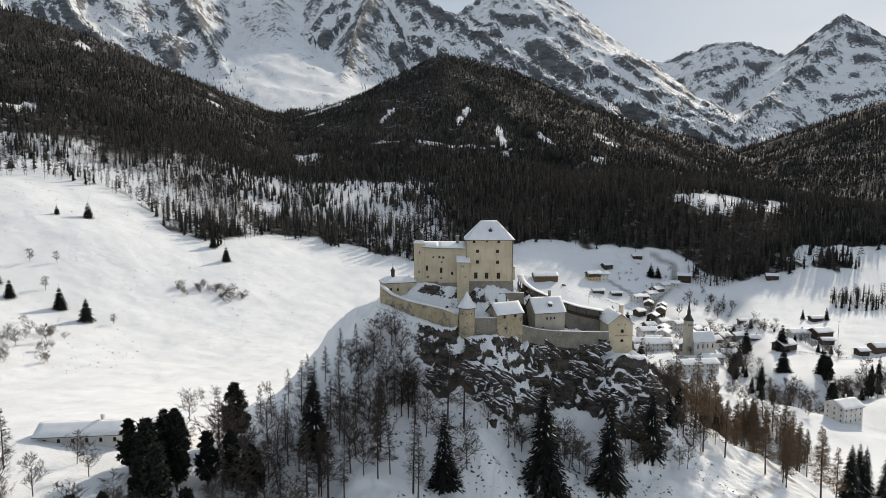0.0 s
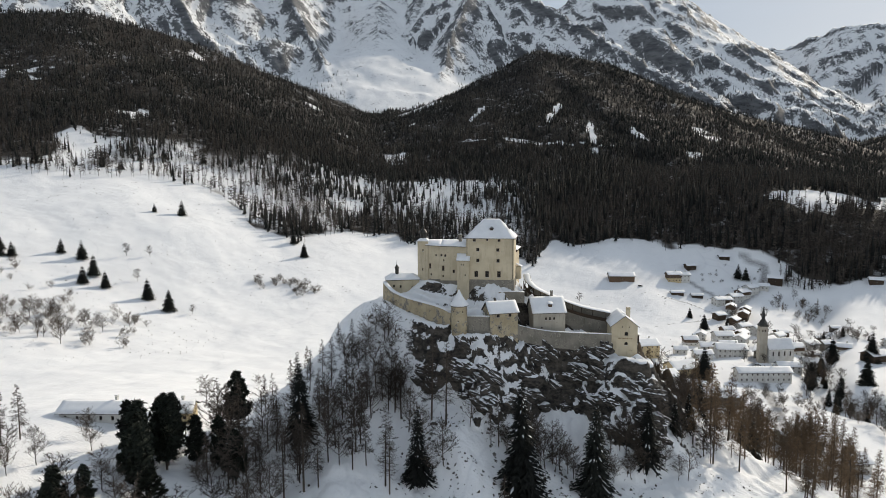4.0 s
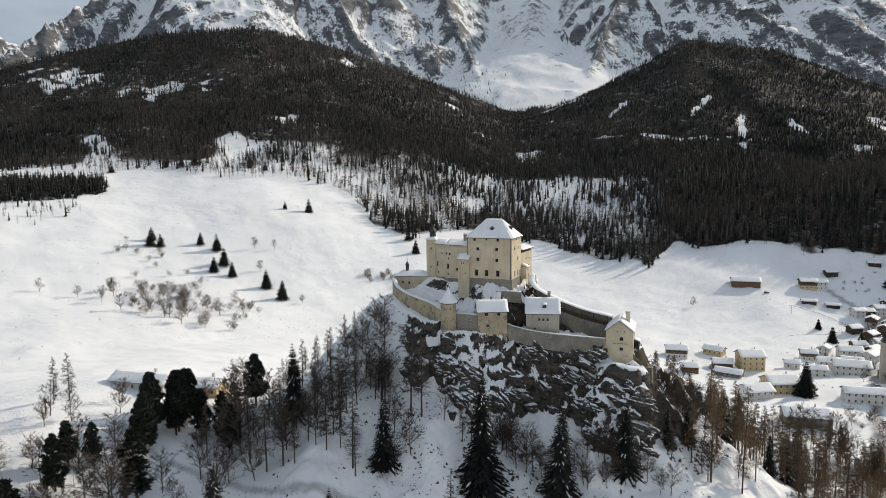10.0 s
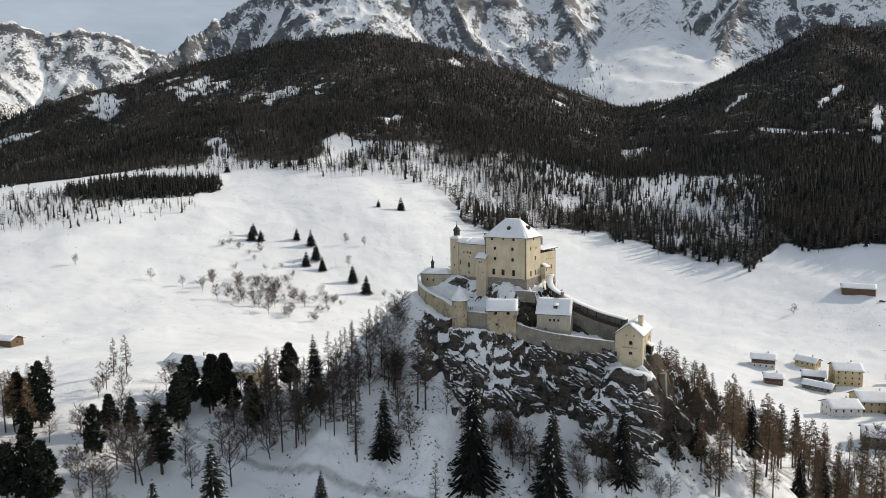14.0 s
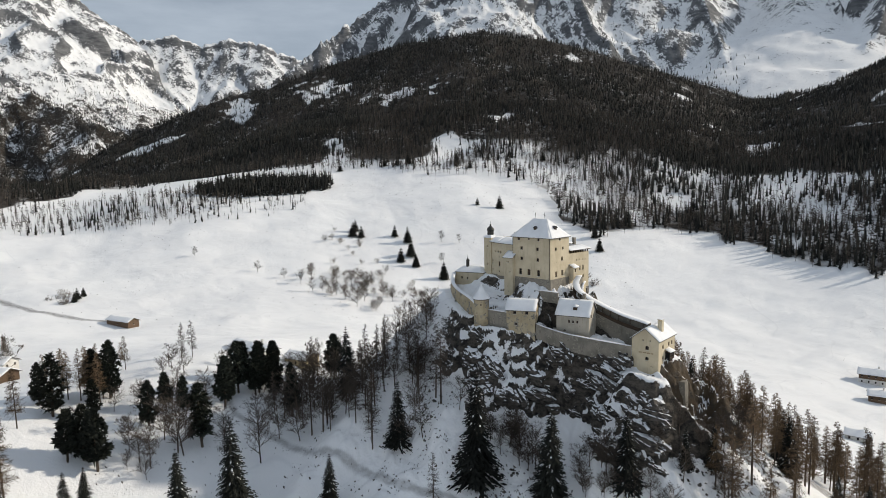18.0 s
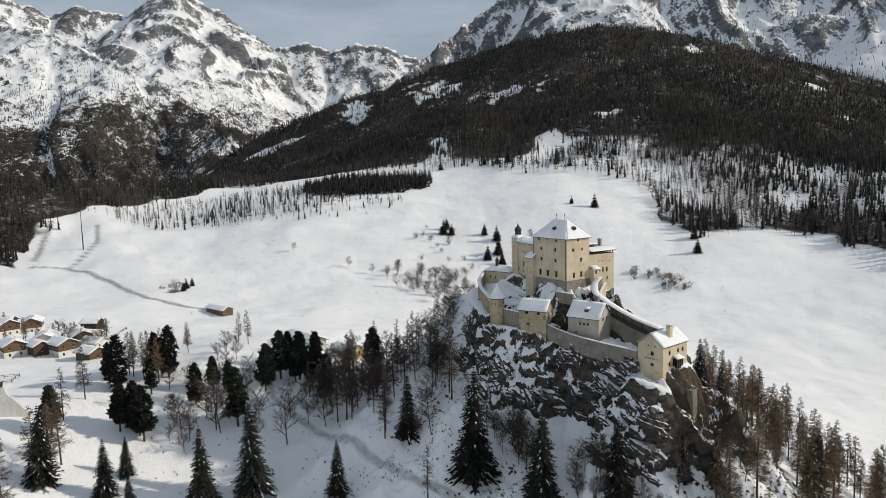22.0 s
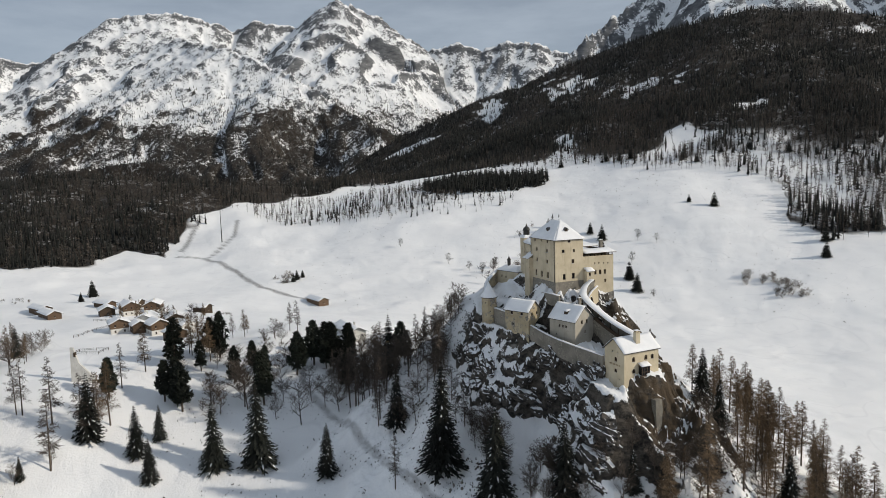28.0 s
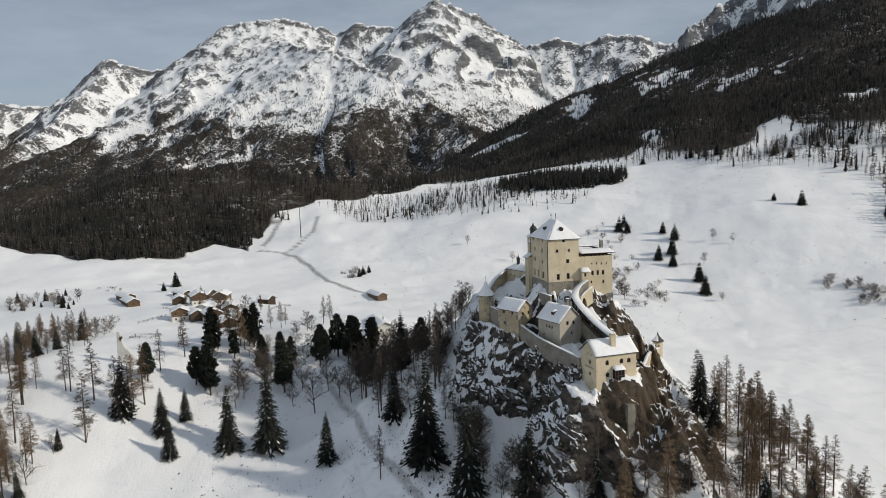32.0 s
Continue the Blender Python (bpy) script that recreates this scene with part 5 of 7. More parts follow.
def rubble_buttress():
    """Rough stone footing under the guard house, stone by stone."""
    t = thing("stone_buttress", (4.2, -24.2, 58), "rough rubble stone buttress built against the cliff", "buttress")
    bm = bmesh.new()
    prism(bm, [(2.3, -23.3), (6.0, -22.0), (6.2, -19.5), (2.3, -19.5)], 55, 67.5, bottom_ring=[(1.9, -25.4), (6.4, -24.0), (6.6, -20), (1.9, -20)])
    part("core", bm, "rubble", t)
    rnd = random.Random(4)
    protos = []
    for k in range(3):
        b2 = bmesh.new()
        bmesh.ops.create_icosphere(b2, subdivisions=1, radius=0.32)
        for v in b2.verts:
            v.co *= rnd.uniform(0.75, 1.2)
            v.co.z *= 0.65
        me = bpy.data.meshes.new("stone")
        b2.to_mesh(me), b2.free()
        me.materials.append(M["rubble"])
        protos.append(me)
    base = BASES[t.name]
    for row in range(22):
        z = 55.4 + row * 0.54
        f = (z - 55) / 12.5
        for col in range(9):
            s = (col + 0.5 * (row % 2) + rnd.uniform(-0.2, 0.2)) / 9
            x, y = 1.9 + 0.4 * f + s * (4.5 - 0.8 * f), -25.4 + 2.1 * f + s * 1.4
            o = new("stone", protos[rnd.randrange(3)])
            o.parent = t
            o.matrix_basis = base @ pose(x, y + rnd.uniform(-0.08, 0.05), z, rnd.uniform(-20, 20), rnd.uniform(-20, 20), rnd.uniform(0, 360))


rubble_buttress()


def crag_rocks():
    """Angular blocks standing out of the cliff under the castle."""
    t = thing("rock_outcrop", (20, -25, 55), "jagged dark rock outcrop on the cliff below the castle", "rock")
    rnd = random.Random(9)
    protos = []
    for k in range(5):
        bm = bmesh.new()
        bmesh.ops.create_icosphere(bm, subdivisions=3, radius=1.0)
        for v in bm.verts:
            p = v.co.copy()
            n = 0.35 * noise.noise(p * 1.3 + Vector((k * 7, 0, 0))) + 0.18 * noise.noise(p * 3.1 + Vector((0, k * 5, 0)))
            v.co = p * (1 + n)
            v.co.x = round(v.co.x * 2.6) / 2.6 * 0.55 + v.co.x * 0.45
            v.co.z = round(v.co.z * 2.2) / 2.2 * 0.6 + v.co.z * 0.4
        me = bpy.data.meshes.new("rock")
        bm.to_mesh(me), bm.free()
        me.materials.append(M["crag_rock"])
        protos.append(me)
    base = BASES[t.name]
    count = 0
    while count < 105:
        x, y = rnd.uniform(-36, 62), rnd.uniform(-40, 2)
        _, c = castle_rock(np.array([x]), np.array([y]))
        if c[0] < (0.5 if x > -12 else 0.25) or (y > -9 and x < 48) or (y > -28 and x < 11) or (y > -17 and x > 36):
            continue
        o = new("rock", protos[rnd.randrange(5)])
        o.parent = t
        s = rnd.uniform(0.8, 2.3) * (1.0 if x > -12 else 0.6)
        o.matrix_basis = base @ pose(x, y, ground_z(x, y) - 0.45 * s, rnd.uniform(-15, 30), rnd.uniform(8, 42), rnd.uniform(-40, 40)) @ Matrix.Diagonal((s * rnd.uniform(1.3, 2.4), s * rnd.uniform(0.9, 1.4), s * rnd.uniform(0.7, 1.2), 1))
        count += 1


crag_rocks()

# ---- trees ----


def tube(bm, pts, radii, n=5):
    """A tapering limb along points."""
    secs = []
    for i, p in enumerate(pts):
        d = (pts[min(i + 1, len(pts) - 1)] - pts[max(i - 1, 0)]).normalized()
        a = d.orthogonal().normalized()
        b = d.cross(a)
        secs.append([p + (a * math.cos(2 * math.pi * k / n) + b * math.sin(2 * math.pi * k / n)) * radii[i] for k in range(n)])
    rings(bm, secs, False)


def leaf(bm, p, d, side, length, width, droop=0.0):
    """A pointed spray, bent down its middle."""
    q = p + d * length * 0.5 - Vector((0, 0, droop * 0.35))
    e = p + d * length - Vector((0, 0, droop))
    v = [bm.verts.new(w) for w in (p, q + side * width, e, q - side * width)]
    bm.faces.new((v[0], v[1], v[2])), bm.faces.new((v[0], v[2], v[3]))


def make_spruce(name, h, spread, seed, snowy=0.3, whorls=22, label="", category="tree", dense=1.0):
    rnd = random.Random(seed)
    t = tagged(new(name), label, category)
    bm = bmesh.new()
    tube(bm, [Vector((0, 0, -1.5)), Vector((0.05, 0, h * 0.5)), Vector((0, 0.05, h))], [0.016 * h, 0.010 * h, 0.01], 6)
    link("trunk", bm, "bark", t)
    bm, bs = bmesh.new(), bmesh.new()
    for k in range(whorls):
        f = (k + rnd.uniform(0, 0.6)) / whorls
        z = h * (0.06 + 0.93 * f)
        reach = spread * (1 - f) ** 0.8 * rnd.uniform(0.8, 1.1) + 0.12
        m = max(5, int(9 * dense * (1 - 0.4 * f)))
        for i in range(m):
            a = 2 * math.pi * (i + rnd.uniform(-0.35, 0.35)) / m + k
            out = Vector((math.cos(a), math.sin(a), 0))
            side = Vector((-out.y, out.x, 0))
            length = reach * rnd.uniform(0.7, 1.12)
            droop = length * rnd.uniform(0.25, 0.5) * (1 - 0.6 * f)
            rise = length * 0.12
            p0 = Vector((0, 0, z))
            for s in (0.15, 0.4, 0.65, 0.88):
                base = p0 + out * length * s + Vector((0, 0, rise * math.sin(s * 3.1) - droop * s * s))
                w = length * (0.34 - 0.2 * s) + 0.12
                for sg in (-1, 1):
                    d = (out * 0.75 + side * sg * rnd.uniform(0.45, 0.9) - Vector((0, 0, rnd.uniform(0.1, 0.45)))).normalized()
                    leaf(bm, base, d, (out * -0.2 + Vector((0, 0, 0.5)) + side * 0.4 * sg).normalized(), w * rnd.uniform(0.9, 1.5), w * 0.24, w * 0.25)
            leaf(bm, p0 + out * length * 0.1, (out + Vector((0, 0, -droop / length * 0.6))).normalized(), side, length, length * 0.12 + 0.05, droop * 0.5)
            if rnd.random() < snowy and f < 0.93:
                s0, s1 = rnd.uniform(0.35, 0.55), rnd.uniform(0.7, 1.0)
                b0 = p0 + out * length * s0 + Vector((0, 0, rise - droop * s0 * s0 + 0.14))
                b1 = p0 + out * length * s1 + Vector((0, 0, rise * 0.5 - droop * s1 * s1 + 0.12))
                leaf(bs, b0, (b1 - b0).normalized(), side, (b1 - b0).length, 0.05 + 0.05 * length, 0)
    crown = link("crown", bm, "spruce", t)
    if len(bs.faces):
        tagged(link("branch_snow", bs, "snow", crown, "snow lying on the branches"), kind="stuff")
    else:
        bs.free()
    return t


def make_pine(name, h, seed, label):
    rnd = random.Random(seed)
    t = tagged(new(name), label, "tree")
    bm = bmesh.new()
    tube(bm, [Vector((0, 0, -1.5)), Vector((0.15, 0, h * 0.5)), Vector((0, 0.1, h * 0.93))], [0.022 * h, 0.015 * h, 0.03], 7)
    clumps = []
    low = rnd.uniform(0.1, 0.2)
    for k in range(78):
        f = low + (0.97 - low) * (k + rnd.random()) / 78
        g = (f - low) / (1 - low)
        width = h * 0.185 * (1 - g ** 2.2) ** 0.75 * (0.72 + 0.28 * min(1, g * 4)) + 0.1
        a, q = k * 2.4 + rnd.uniform(-0.5, 0.5), rnd.random() ** 0.4
        c = Vector((math.cos(a) * width * q, math.sin(a) * width * q, h * f))
        clumps.append((c, h * (0.085 - 0.035 * g) * rnd.uniform(0.85, 1.2)))
        if k % 3 == 0:
            tube(bm, [Vector((0, 0, c.z - 0.06 * h)), c * 0.5 + Vector((0, 0, c.z * 0.5 - 0.02 * h)), c], [0.09, 0.05, 0.02], 3)
    link("trunk", bm, "bark", t)
    bm = bmesh.new()
    for c, r in clumps:
        for _ in range(38):
            d = Vector((rnd.gauss(0, 1), rnd.gauss(0, 1), rnd.gauss(0.35, 0.8))).normalized()
            leaf(bm, c - d * r * 0.15, d, d.orthogonal().normalized(), r * rnd.uniform(0.9, 1.5), r * 0.2, 0)
    link("crown", bm, "pine", t)
    return t


def make_larch(name, h, seed, label, twig="larch_twig", limbs=130, spread=0.165):
    rnd = random.Random(seed)
    t = tagged(new(name), label, "tree")
    bm = bmesh.new()
    tube(bm, [Vector((0, 0, -1.5)), Vector((rnd.uniform(-0.2, 0.2), 0, h * 0.5)), Vector((0, 0, h))], [0.013 * h, 0.008 * h, 0.015], 6)
    link("trunk", bm, "bark", t)
    bm = bmesh.new()
    for k in range(limbs):
        f = 0.25 + 0.74 * (k + rnd.random()) / limbs
        a = rnd.uniform(0, 6.283)
        out = Vector((math.cos(a), math.sin(a), 0))
        length = h * spread * (1 - f) ** 0.7 * rnd.uniform(0.5, 1.15) + 0.3
        p = Vector((0, 0, h * f))
        q = p + out * length * 0.55 + Vector((0, 0, -0.06 * length))
        e = p + out * length + Vector((0, 0, rnd.uniform(-0.15, 0.12) * length))
        tube(bm, [p, q, e], [0.035 + 0.012 * length, 0.028, 0.012], 3)
        side = Vector((-out.y, out.x, 0))
        for _ in range(15):
            s = rnd.uniform(0.15, 1)
            b = p.lerp(e, s)
            d = (out * 0.6 + side * rnd.uniform(-1, 1) + Vector((0, 0, rnd.uniform(-0.9, 0.7)))).normalized()
            leaf(bm, b, d, d.orthogonal().normalized(), length * rnd.uniform(0.3, 0.7), 0.042, 0)
    link("crown", bm, twig, t)
    return t


def make_bare(name, h, seed, label, category="tree", twig="twig", stems=1, limbs=26):
    """A leafless broad tree or shrub with an oval crown, limb by limb."""
    rnd = random.Random(seed)
    t = tagged(new(name), label, category)
    wood, fine = bmesh.new(), bmesh.new()
    for k in range(stems):
        a = rnd.uniform(0, 6.283)
        lean = 0.05 if stems == 1 else rnd.uniform(0.15, 0.5)
        tip = Vector((math.cos(a) * lean * h, math.sin(a) * lean * h, h * (0.96 if stems == 1 else rnd.uniform(0.6, 0.95))))
        root = Vector((math.cos(a), math.sin(a), 0)) * (0.0 if stems == 1 else 0.3) + Vector((0, 0, -0.8))
        mid = root.lerp(tip, 0.5) + Vector((rnd.gauss(0, 0.03), rnd.gauss(0, 0.03), 0)) * h
        r = h * 0.015 / max(1, stems * 0.5)
        tube(wood, [root, mid, tip], [r, r * 0.6, 0.02], 5)
        for i in range(max(4, limbs // stems)):
            f = rnd.uniform(0.22, 0.97)
            p = root.lerp(mid, f * 2) if f < 0.5 else mid.lerp(tip, f * 2 - 1)
            b = i * 2.4 + rnd.uniform(-0.4, 0.4)
            d = Vector((math.cos(b), math.sin(b), rnd.uniform(0.5, 1.1))).normalized()
            length = h * 0.36 * math.sqrt(max(0.06, 1 - ((f - 0.42) / 0.62) ** 2)) * rnd.uniform(0.7, 1.1)
            e = p + d * length + Vector((0, 0, 0.08 * length))
            tube(wood, [p, p.lerp(e, 0.5) - Vector((0, 0, 0.05 * length)), e], [r * 0.42, r * 0.3, 0.015], 3)
            for _ in range(5):
                g = rnd.uniform(0.25, 1.0)
                q = p.lerp(e, g)
                d2 = (d + Vector((rnd.gauss(0, 0.6), rnd.gauss(0, 0.6), rnd.gauss(0.1, 0.4)))).normalized()
                l2 = length * rnd.uniform(0.3, 0.55)
                e2 = q + d2 * l2
                tube(fine, [q, e2], [0.02 + 0.0016 * h, 0.012], 3)
                for _ in range(6):
                    d3 = (d2 + Vector((rnd.gauss(0, 0.7), rnd.gauss(0, 0.7), rnd.gauss(0.1, 0.5)))).normalized()
                    leaf(fine, q.lerp(e2, rnd.uniform(0.2, 1)), d3, d3.orthogonal().normalized(), l2 * rnd.uniform(0.4, 0.9), 0.02 + 0.0022 * h if stems == 1 else 0.012, 0)
    link("trunk" if stems == 1 else "stem", wood, "bark", t)
    link("crown", fine, twig, t)
    return t


KINDS = dict(
    spruce=[make_spruce("spruce_tree", 24, 5.2, 1 + k, 0.26, 30, "tall dark spruce with snow on its drooping branches", dense=1.5) for k in range(3)],
    field_spruce=[make_spruce("spruce_tree", 12, 3.0, 11 + k, 0.0, 19, "small dark spruce standing in the snowfield", dense=2.2) for k in range(3)],
    pine=[make_pine("pine_tree", 17, 21 + k, "dense dark green pine on the snowy slope") for k in range(3)],
    larch=[make_larch("larch_tree", 20, 31 + k, "tall bare larch with brown twigs") for k in range(4)],
    bare=[make_bare("bare_tree", 12, 41 + k, "leafless broad tree on the snowy slope") for k in range(4)],
    grey_larch=[make_larch("larch_tree", 18, 51 + k, "slender bare grey larch on the snowy slope", "twig", 90, 0.15) for k in range(3)],
    shrub=[make_bare("bare_shrub", 4.5, 61 + k, "leafless grey shrub in the snow", "shrub", "shrub", 6, 36) for k in range(3)],
)
HEIGHTS = dict(spruce=24, field_spruce=12, pine=17, larch=20, bare=12, grey_larch=18, shrub=4.5)
GROUPS = dict(spruce="spruces below the castle", field_spruce="spruces in the snowfield", pine="pines beside the castle hill", larch="larches round the castle hill", bare="bare trees on the castle hill", grey_larch="grey larches", shrub="shrubs")
used = {}
tree_rnd = random.Random(77)


def plant(kind, x, y, h, wide=1.0):
    protos = KINDS[kind]
    k = tree_rnd.randrange(len(protos))
    s = h / HEIGHTS[kind]
    m = pose(x, y, ground_z(x, y), tree_rnd.uniform(-1.5, 1.5), tree_rnd.uniform(-1.5, 1.5), tree_rnd.uniform(0, 360))
    if (kind, k) not in used:
        used[kind, k] = ob = protos[k]
        tagged(ob, group=GROUPS[kind])
        ob.matrix_basis = m
    else:
        ob = copy_thing(protos[k], m)
    ob.scale = (s * wide, s * wide, s)


# tall spruces at the foot of the cliff: x, y, height
for x, y, h in ((11.5, -49.3, 33), (31, -41.8, 28), (47, -29.2, 22), (-15, -54.8, 21), (-18.7, -77.6, 18), (-36.5, -97, 30), (-40.3, -111, 24), (-50, -45.5, 24), (-40, -131, 15), (-52, -135, 18), (-47, -168, 8), (-60, -128, 13), (-61, -150, 24), (57, -16, 12), (62, -10, 13)):
    plant("spruce", x, y, h)
for x, y, h in ((-80, -76, 18), (-81, -62, 19), (-84, -60, 17), (-88, -52, 14), (-85, -100, 15), (-67, -91, 21), (-79, -126, 16), (-78, -122, 17), (-73, -120, 19), (-105, -122, 21), (-106, -104, 20), (-115, -123, 14), (-83, -145, 16), (-85, -68, 19), (-85, -73, 12), (-84, -54, 16), (-74, -60, 15),
                (-90, -92, 13), (-86, -88, 12), (-75, -33, 18), (-92, -62, 14), (-69, -56, 15), (-112, -107, 16), (-80, -64, 14), (-63, -60, 15), (-98, -112, 13)):
    plant("pine", x, y, h)
for x, y, h in ((-23, -58, 22), (-21.7, -59, 19), (-44, -61, 24), (-49, -62, 22), (-32, -57, 17), (8, -63, 17), (-14, -39, 24), (-9.5, -41.3, 24), (-23, -38, 17), (-29, -36, 15), (-33, -44, 17), (-56, -33, 16), (-77, -41, 19), (-72, -45, 20), (-69, -45, 21), (-57, -47, 15), (-40, -61, 15), (-47, -57, 16), (-25, -36, 18), (-33, -38, 14),
                (-45, -33, 15), (-39, -38, 14), (-32, -49, 19), (-118, -69, 15), (-121, -72, 14), (-78, -172, 21), (-71, -162, 24), (-62, -147, 24), (-50, -160, 26), (-60, -152, 24), (-89, -141, 18), (-84, -191, 20), (-79, -174, 20), (-50, -27, 11), (-56, -24, 11), (-62, -22, 11), (-66, -27, 12), (-46, -22, 9), (-41, -24, 9), (-70, -24, 12), (-53, -30, 13), (3, -41, 12), (5, -39, 13)):
    plant("grey_larch", x, y, h)
for x, y, h in ((-51, -80, 17), (-76, -110, 11), (-71, -109, 12), (-68, -107, 12), (-81, -109, 8), (-88, -91, 11), (-67, -97, 17), (-69, -98, 18), (-76, -99, 14), (-70, -113, 6), (-31, -41, 13), (-27, -37, 13), (-25, -37, 13), (-24, -34, 11), (-64, -60, 16), (-60, -59, 16), (-9, -50, 12), (-12, -54, 11), (-108, -85, 7), (-69, -49, 15), (-60, -46, 14), (-106, -60, 8),
                (-77, -43, 16), (-95, -15, 10), (-47, -55, 14), (-31, -35, 13), (-27, -35, 14), (-36, -42, 13), (-42, -46, 13), (-54, -42, 13), (-64, -40, 13), (-38, -52, 13), (-58, -54, 13), (-66, -52, 13), (-72, -50, 14), (-50, -66, 13), (-56, -70, 12), (-62, -74, 13), (20, -34.5, 12), (22, -35.5, 11), (16, -35, 11), (13, -36, 12), (18, -38, 11), (41, -29.5, 12), (26, -36, 9), (36, -33, 9), (-3, -40, 10), (52, -22, 8), (54, -14, 9), (58, -20, 10), (60, -4, 8), (63, 4, 10), (57, 8, 9),
                (48, 12, 8), (52, 18, 9), (58, 24, 9), (63, 14, 10), (-52, -160, 8), (-45, -169, 7), (-92, -120, 9), (-98, -106, 9), (-90, -100, 11), (-94, -86, 10), (-112, -80, 9), (-84, -48, 10), (-88, -79, 10), (-106, -78, 9), (-82, -82, 10), (-74, -88, 12), (-66, -84, 11), (-100, -66, 8), (-96, -98, 9), (-44, -40, 12), (-20, -42, 12), (-16, -46, 11), (-58, -88, 10), (-64, -110, 8)):
    plant("bare", x, y, h)
for x, y, h in ((-101, -133, 19), (-110, -112, 18), (-113, -115, 17), (-109, -110, 19), (-104, -108, 18), (-124, -92, 13), (-116, -116, 17), (-107, -106, 16), (-127, -97, 12), (-134, -90, 9), (-123, -106, 13), (-132, -186, 12), (-130, -199, 16), (-147, -190, 15), (-133, -180, 12), (-70, -144, 24), (-66, -147, 22), (-90, -197, 20), (-84, -186, 16), (-120, -120, 15), (-118, -104, 15), (-128, -112, 14), (-140, -196, 15), (-152, -200, 14), (-138, -206, 14), (-120, -204, 16), (-112, -200, 17), (-100, -204, 17), (-34, -182, 24), (-26, -178, 20), (-40, -186, 22)):
    plant("larch", x, y, h)
# the belt of larches down the hill's far side
for k in range(54):
    s = tree_rnd.random()
    plant("larch", 20 + 52 * s + tree_rnd.uniform(-9, 9), 44 - 6 * s + tree_rnd.uniform(-16, 26) * (0.5 + s), tree_rnd.uniform(14, 21))
for x, y, h in ((30, 31, 19), (38, 30, 15), (64, 40, 18), (72, 20, 19)):
    plant("spruce", x, y, h)
for k in range(62):
    plant("larch", tree_rnd.uniform(62, 124), tree_rnd.uniform(-18, 95), tree_rnd.uniform(16, 25))
# snowfield
for x, y, h in ((-366, 261, 11), (-349, 263, 15), (-327, 233, 13), (-328, 247, 15), (-312, 238, 12), (-280, 242, 15), (-257, 232, 15), (-457, 479, 12), (-475, 472, 11), (-460, 520, 11), (-409, 577, 14), (-602, 376, 12), (-352, 372, 8), (-332, 386, 14),
                (-229, 414, 13), (-210, 391, 13), (-450, 555, 13), (-531, 438, 16), (-480, 479, 15), (-394, 230, 14), (-388, 236, 11), (-402, 240, 12), (-545, 430, 13), (-560, 420, 12), (-405, -22, 10), (-398, -26, 9), (-410, -16, 8),
                (218, 470, 12), (211, 472, 14), (118, 205, 19), (170, 349, 10), (152, 351, 12), (146, 378, 9), (222, 277, 17), (185, 217, 15), (235, 250, 18), (230, 190, 16), (210, 200, 15), (-297, -150, 12), (-414, -185, 13), (-383, -190, 8)):
    plant("field_spruce", x, y, h * 1.08, 1.3)
for x, y in ((-444, 89), (-382, 115), (-355, 124), (-312, 298), (-327, 288), (-240, 235), (-254, 180), (52, 398), (-300, 260)):
    plant("bare", x, y, tree_rnd.uniform(7, 11))
for cx, cy, rx, ry, n in ((-285, 165, 56, 42, 52), (-330, 180, 36, 34, 12), (-200, 320, 28, 15, 36), (-390, 215, 30, 26, 14), (-410, -30, 18, 10, 8), (-160, -195, 40, 22, 20), (170, 160, 40, 40, 14), (-80, -60, 20, 12, 6), (-100, 60, 40, 30, 3)):
    for _ in range(n):
        a, q = tree_rnd.uniform(0, 6.283), math.sqrt(tree_rnd.random())
        plant("shrub", cx + rx * q * math.cos(a), cy + ry * q * math.sin(a), tree_rnd.uniform(4.5, 9))
for cx, cy, rx, ry, n in ((-290, 150, 34, 26, 16), (-320, 150, 40, 30, 12), (-150, -205, 50, 22, 26), (-230, -130, 50, 30, 10), (195, 330, 40, 60, 10)):
    for _ in range(n):
        a, q = tree_rnd.uniform(0, 6.283), math.sqrt(tree_rnd.random())
        plant("larch" if cy < 0 else "bare", cx + rx * q * math.cos(a), cy + ry * q * math.sin(a), tree_rnd.uniform(7, 13))


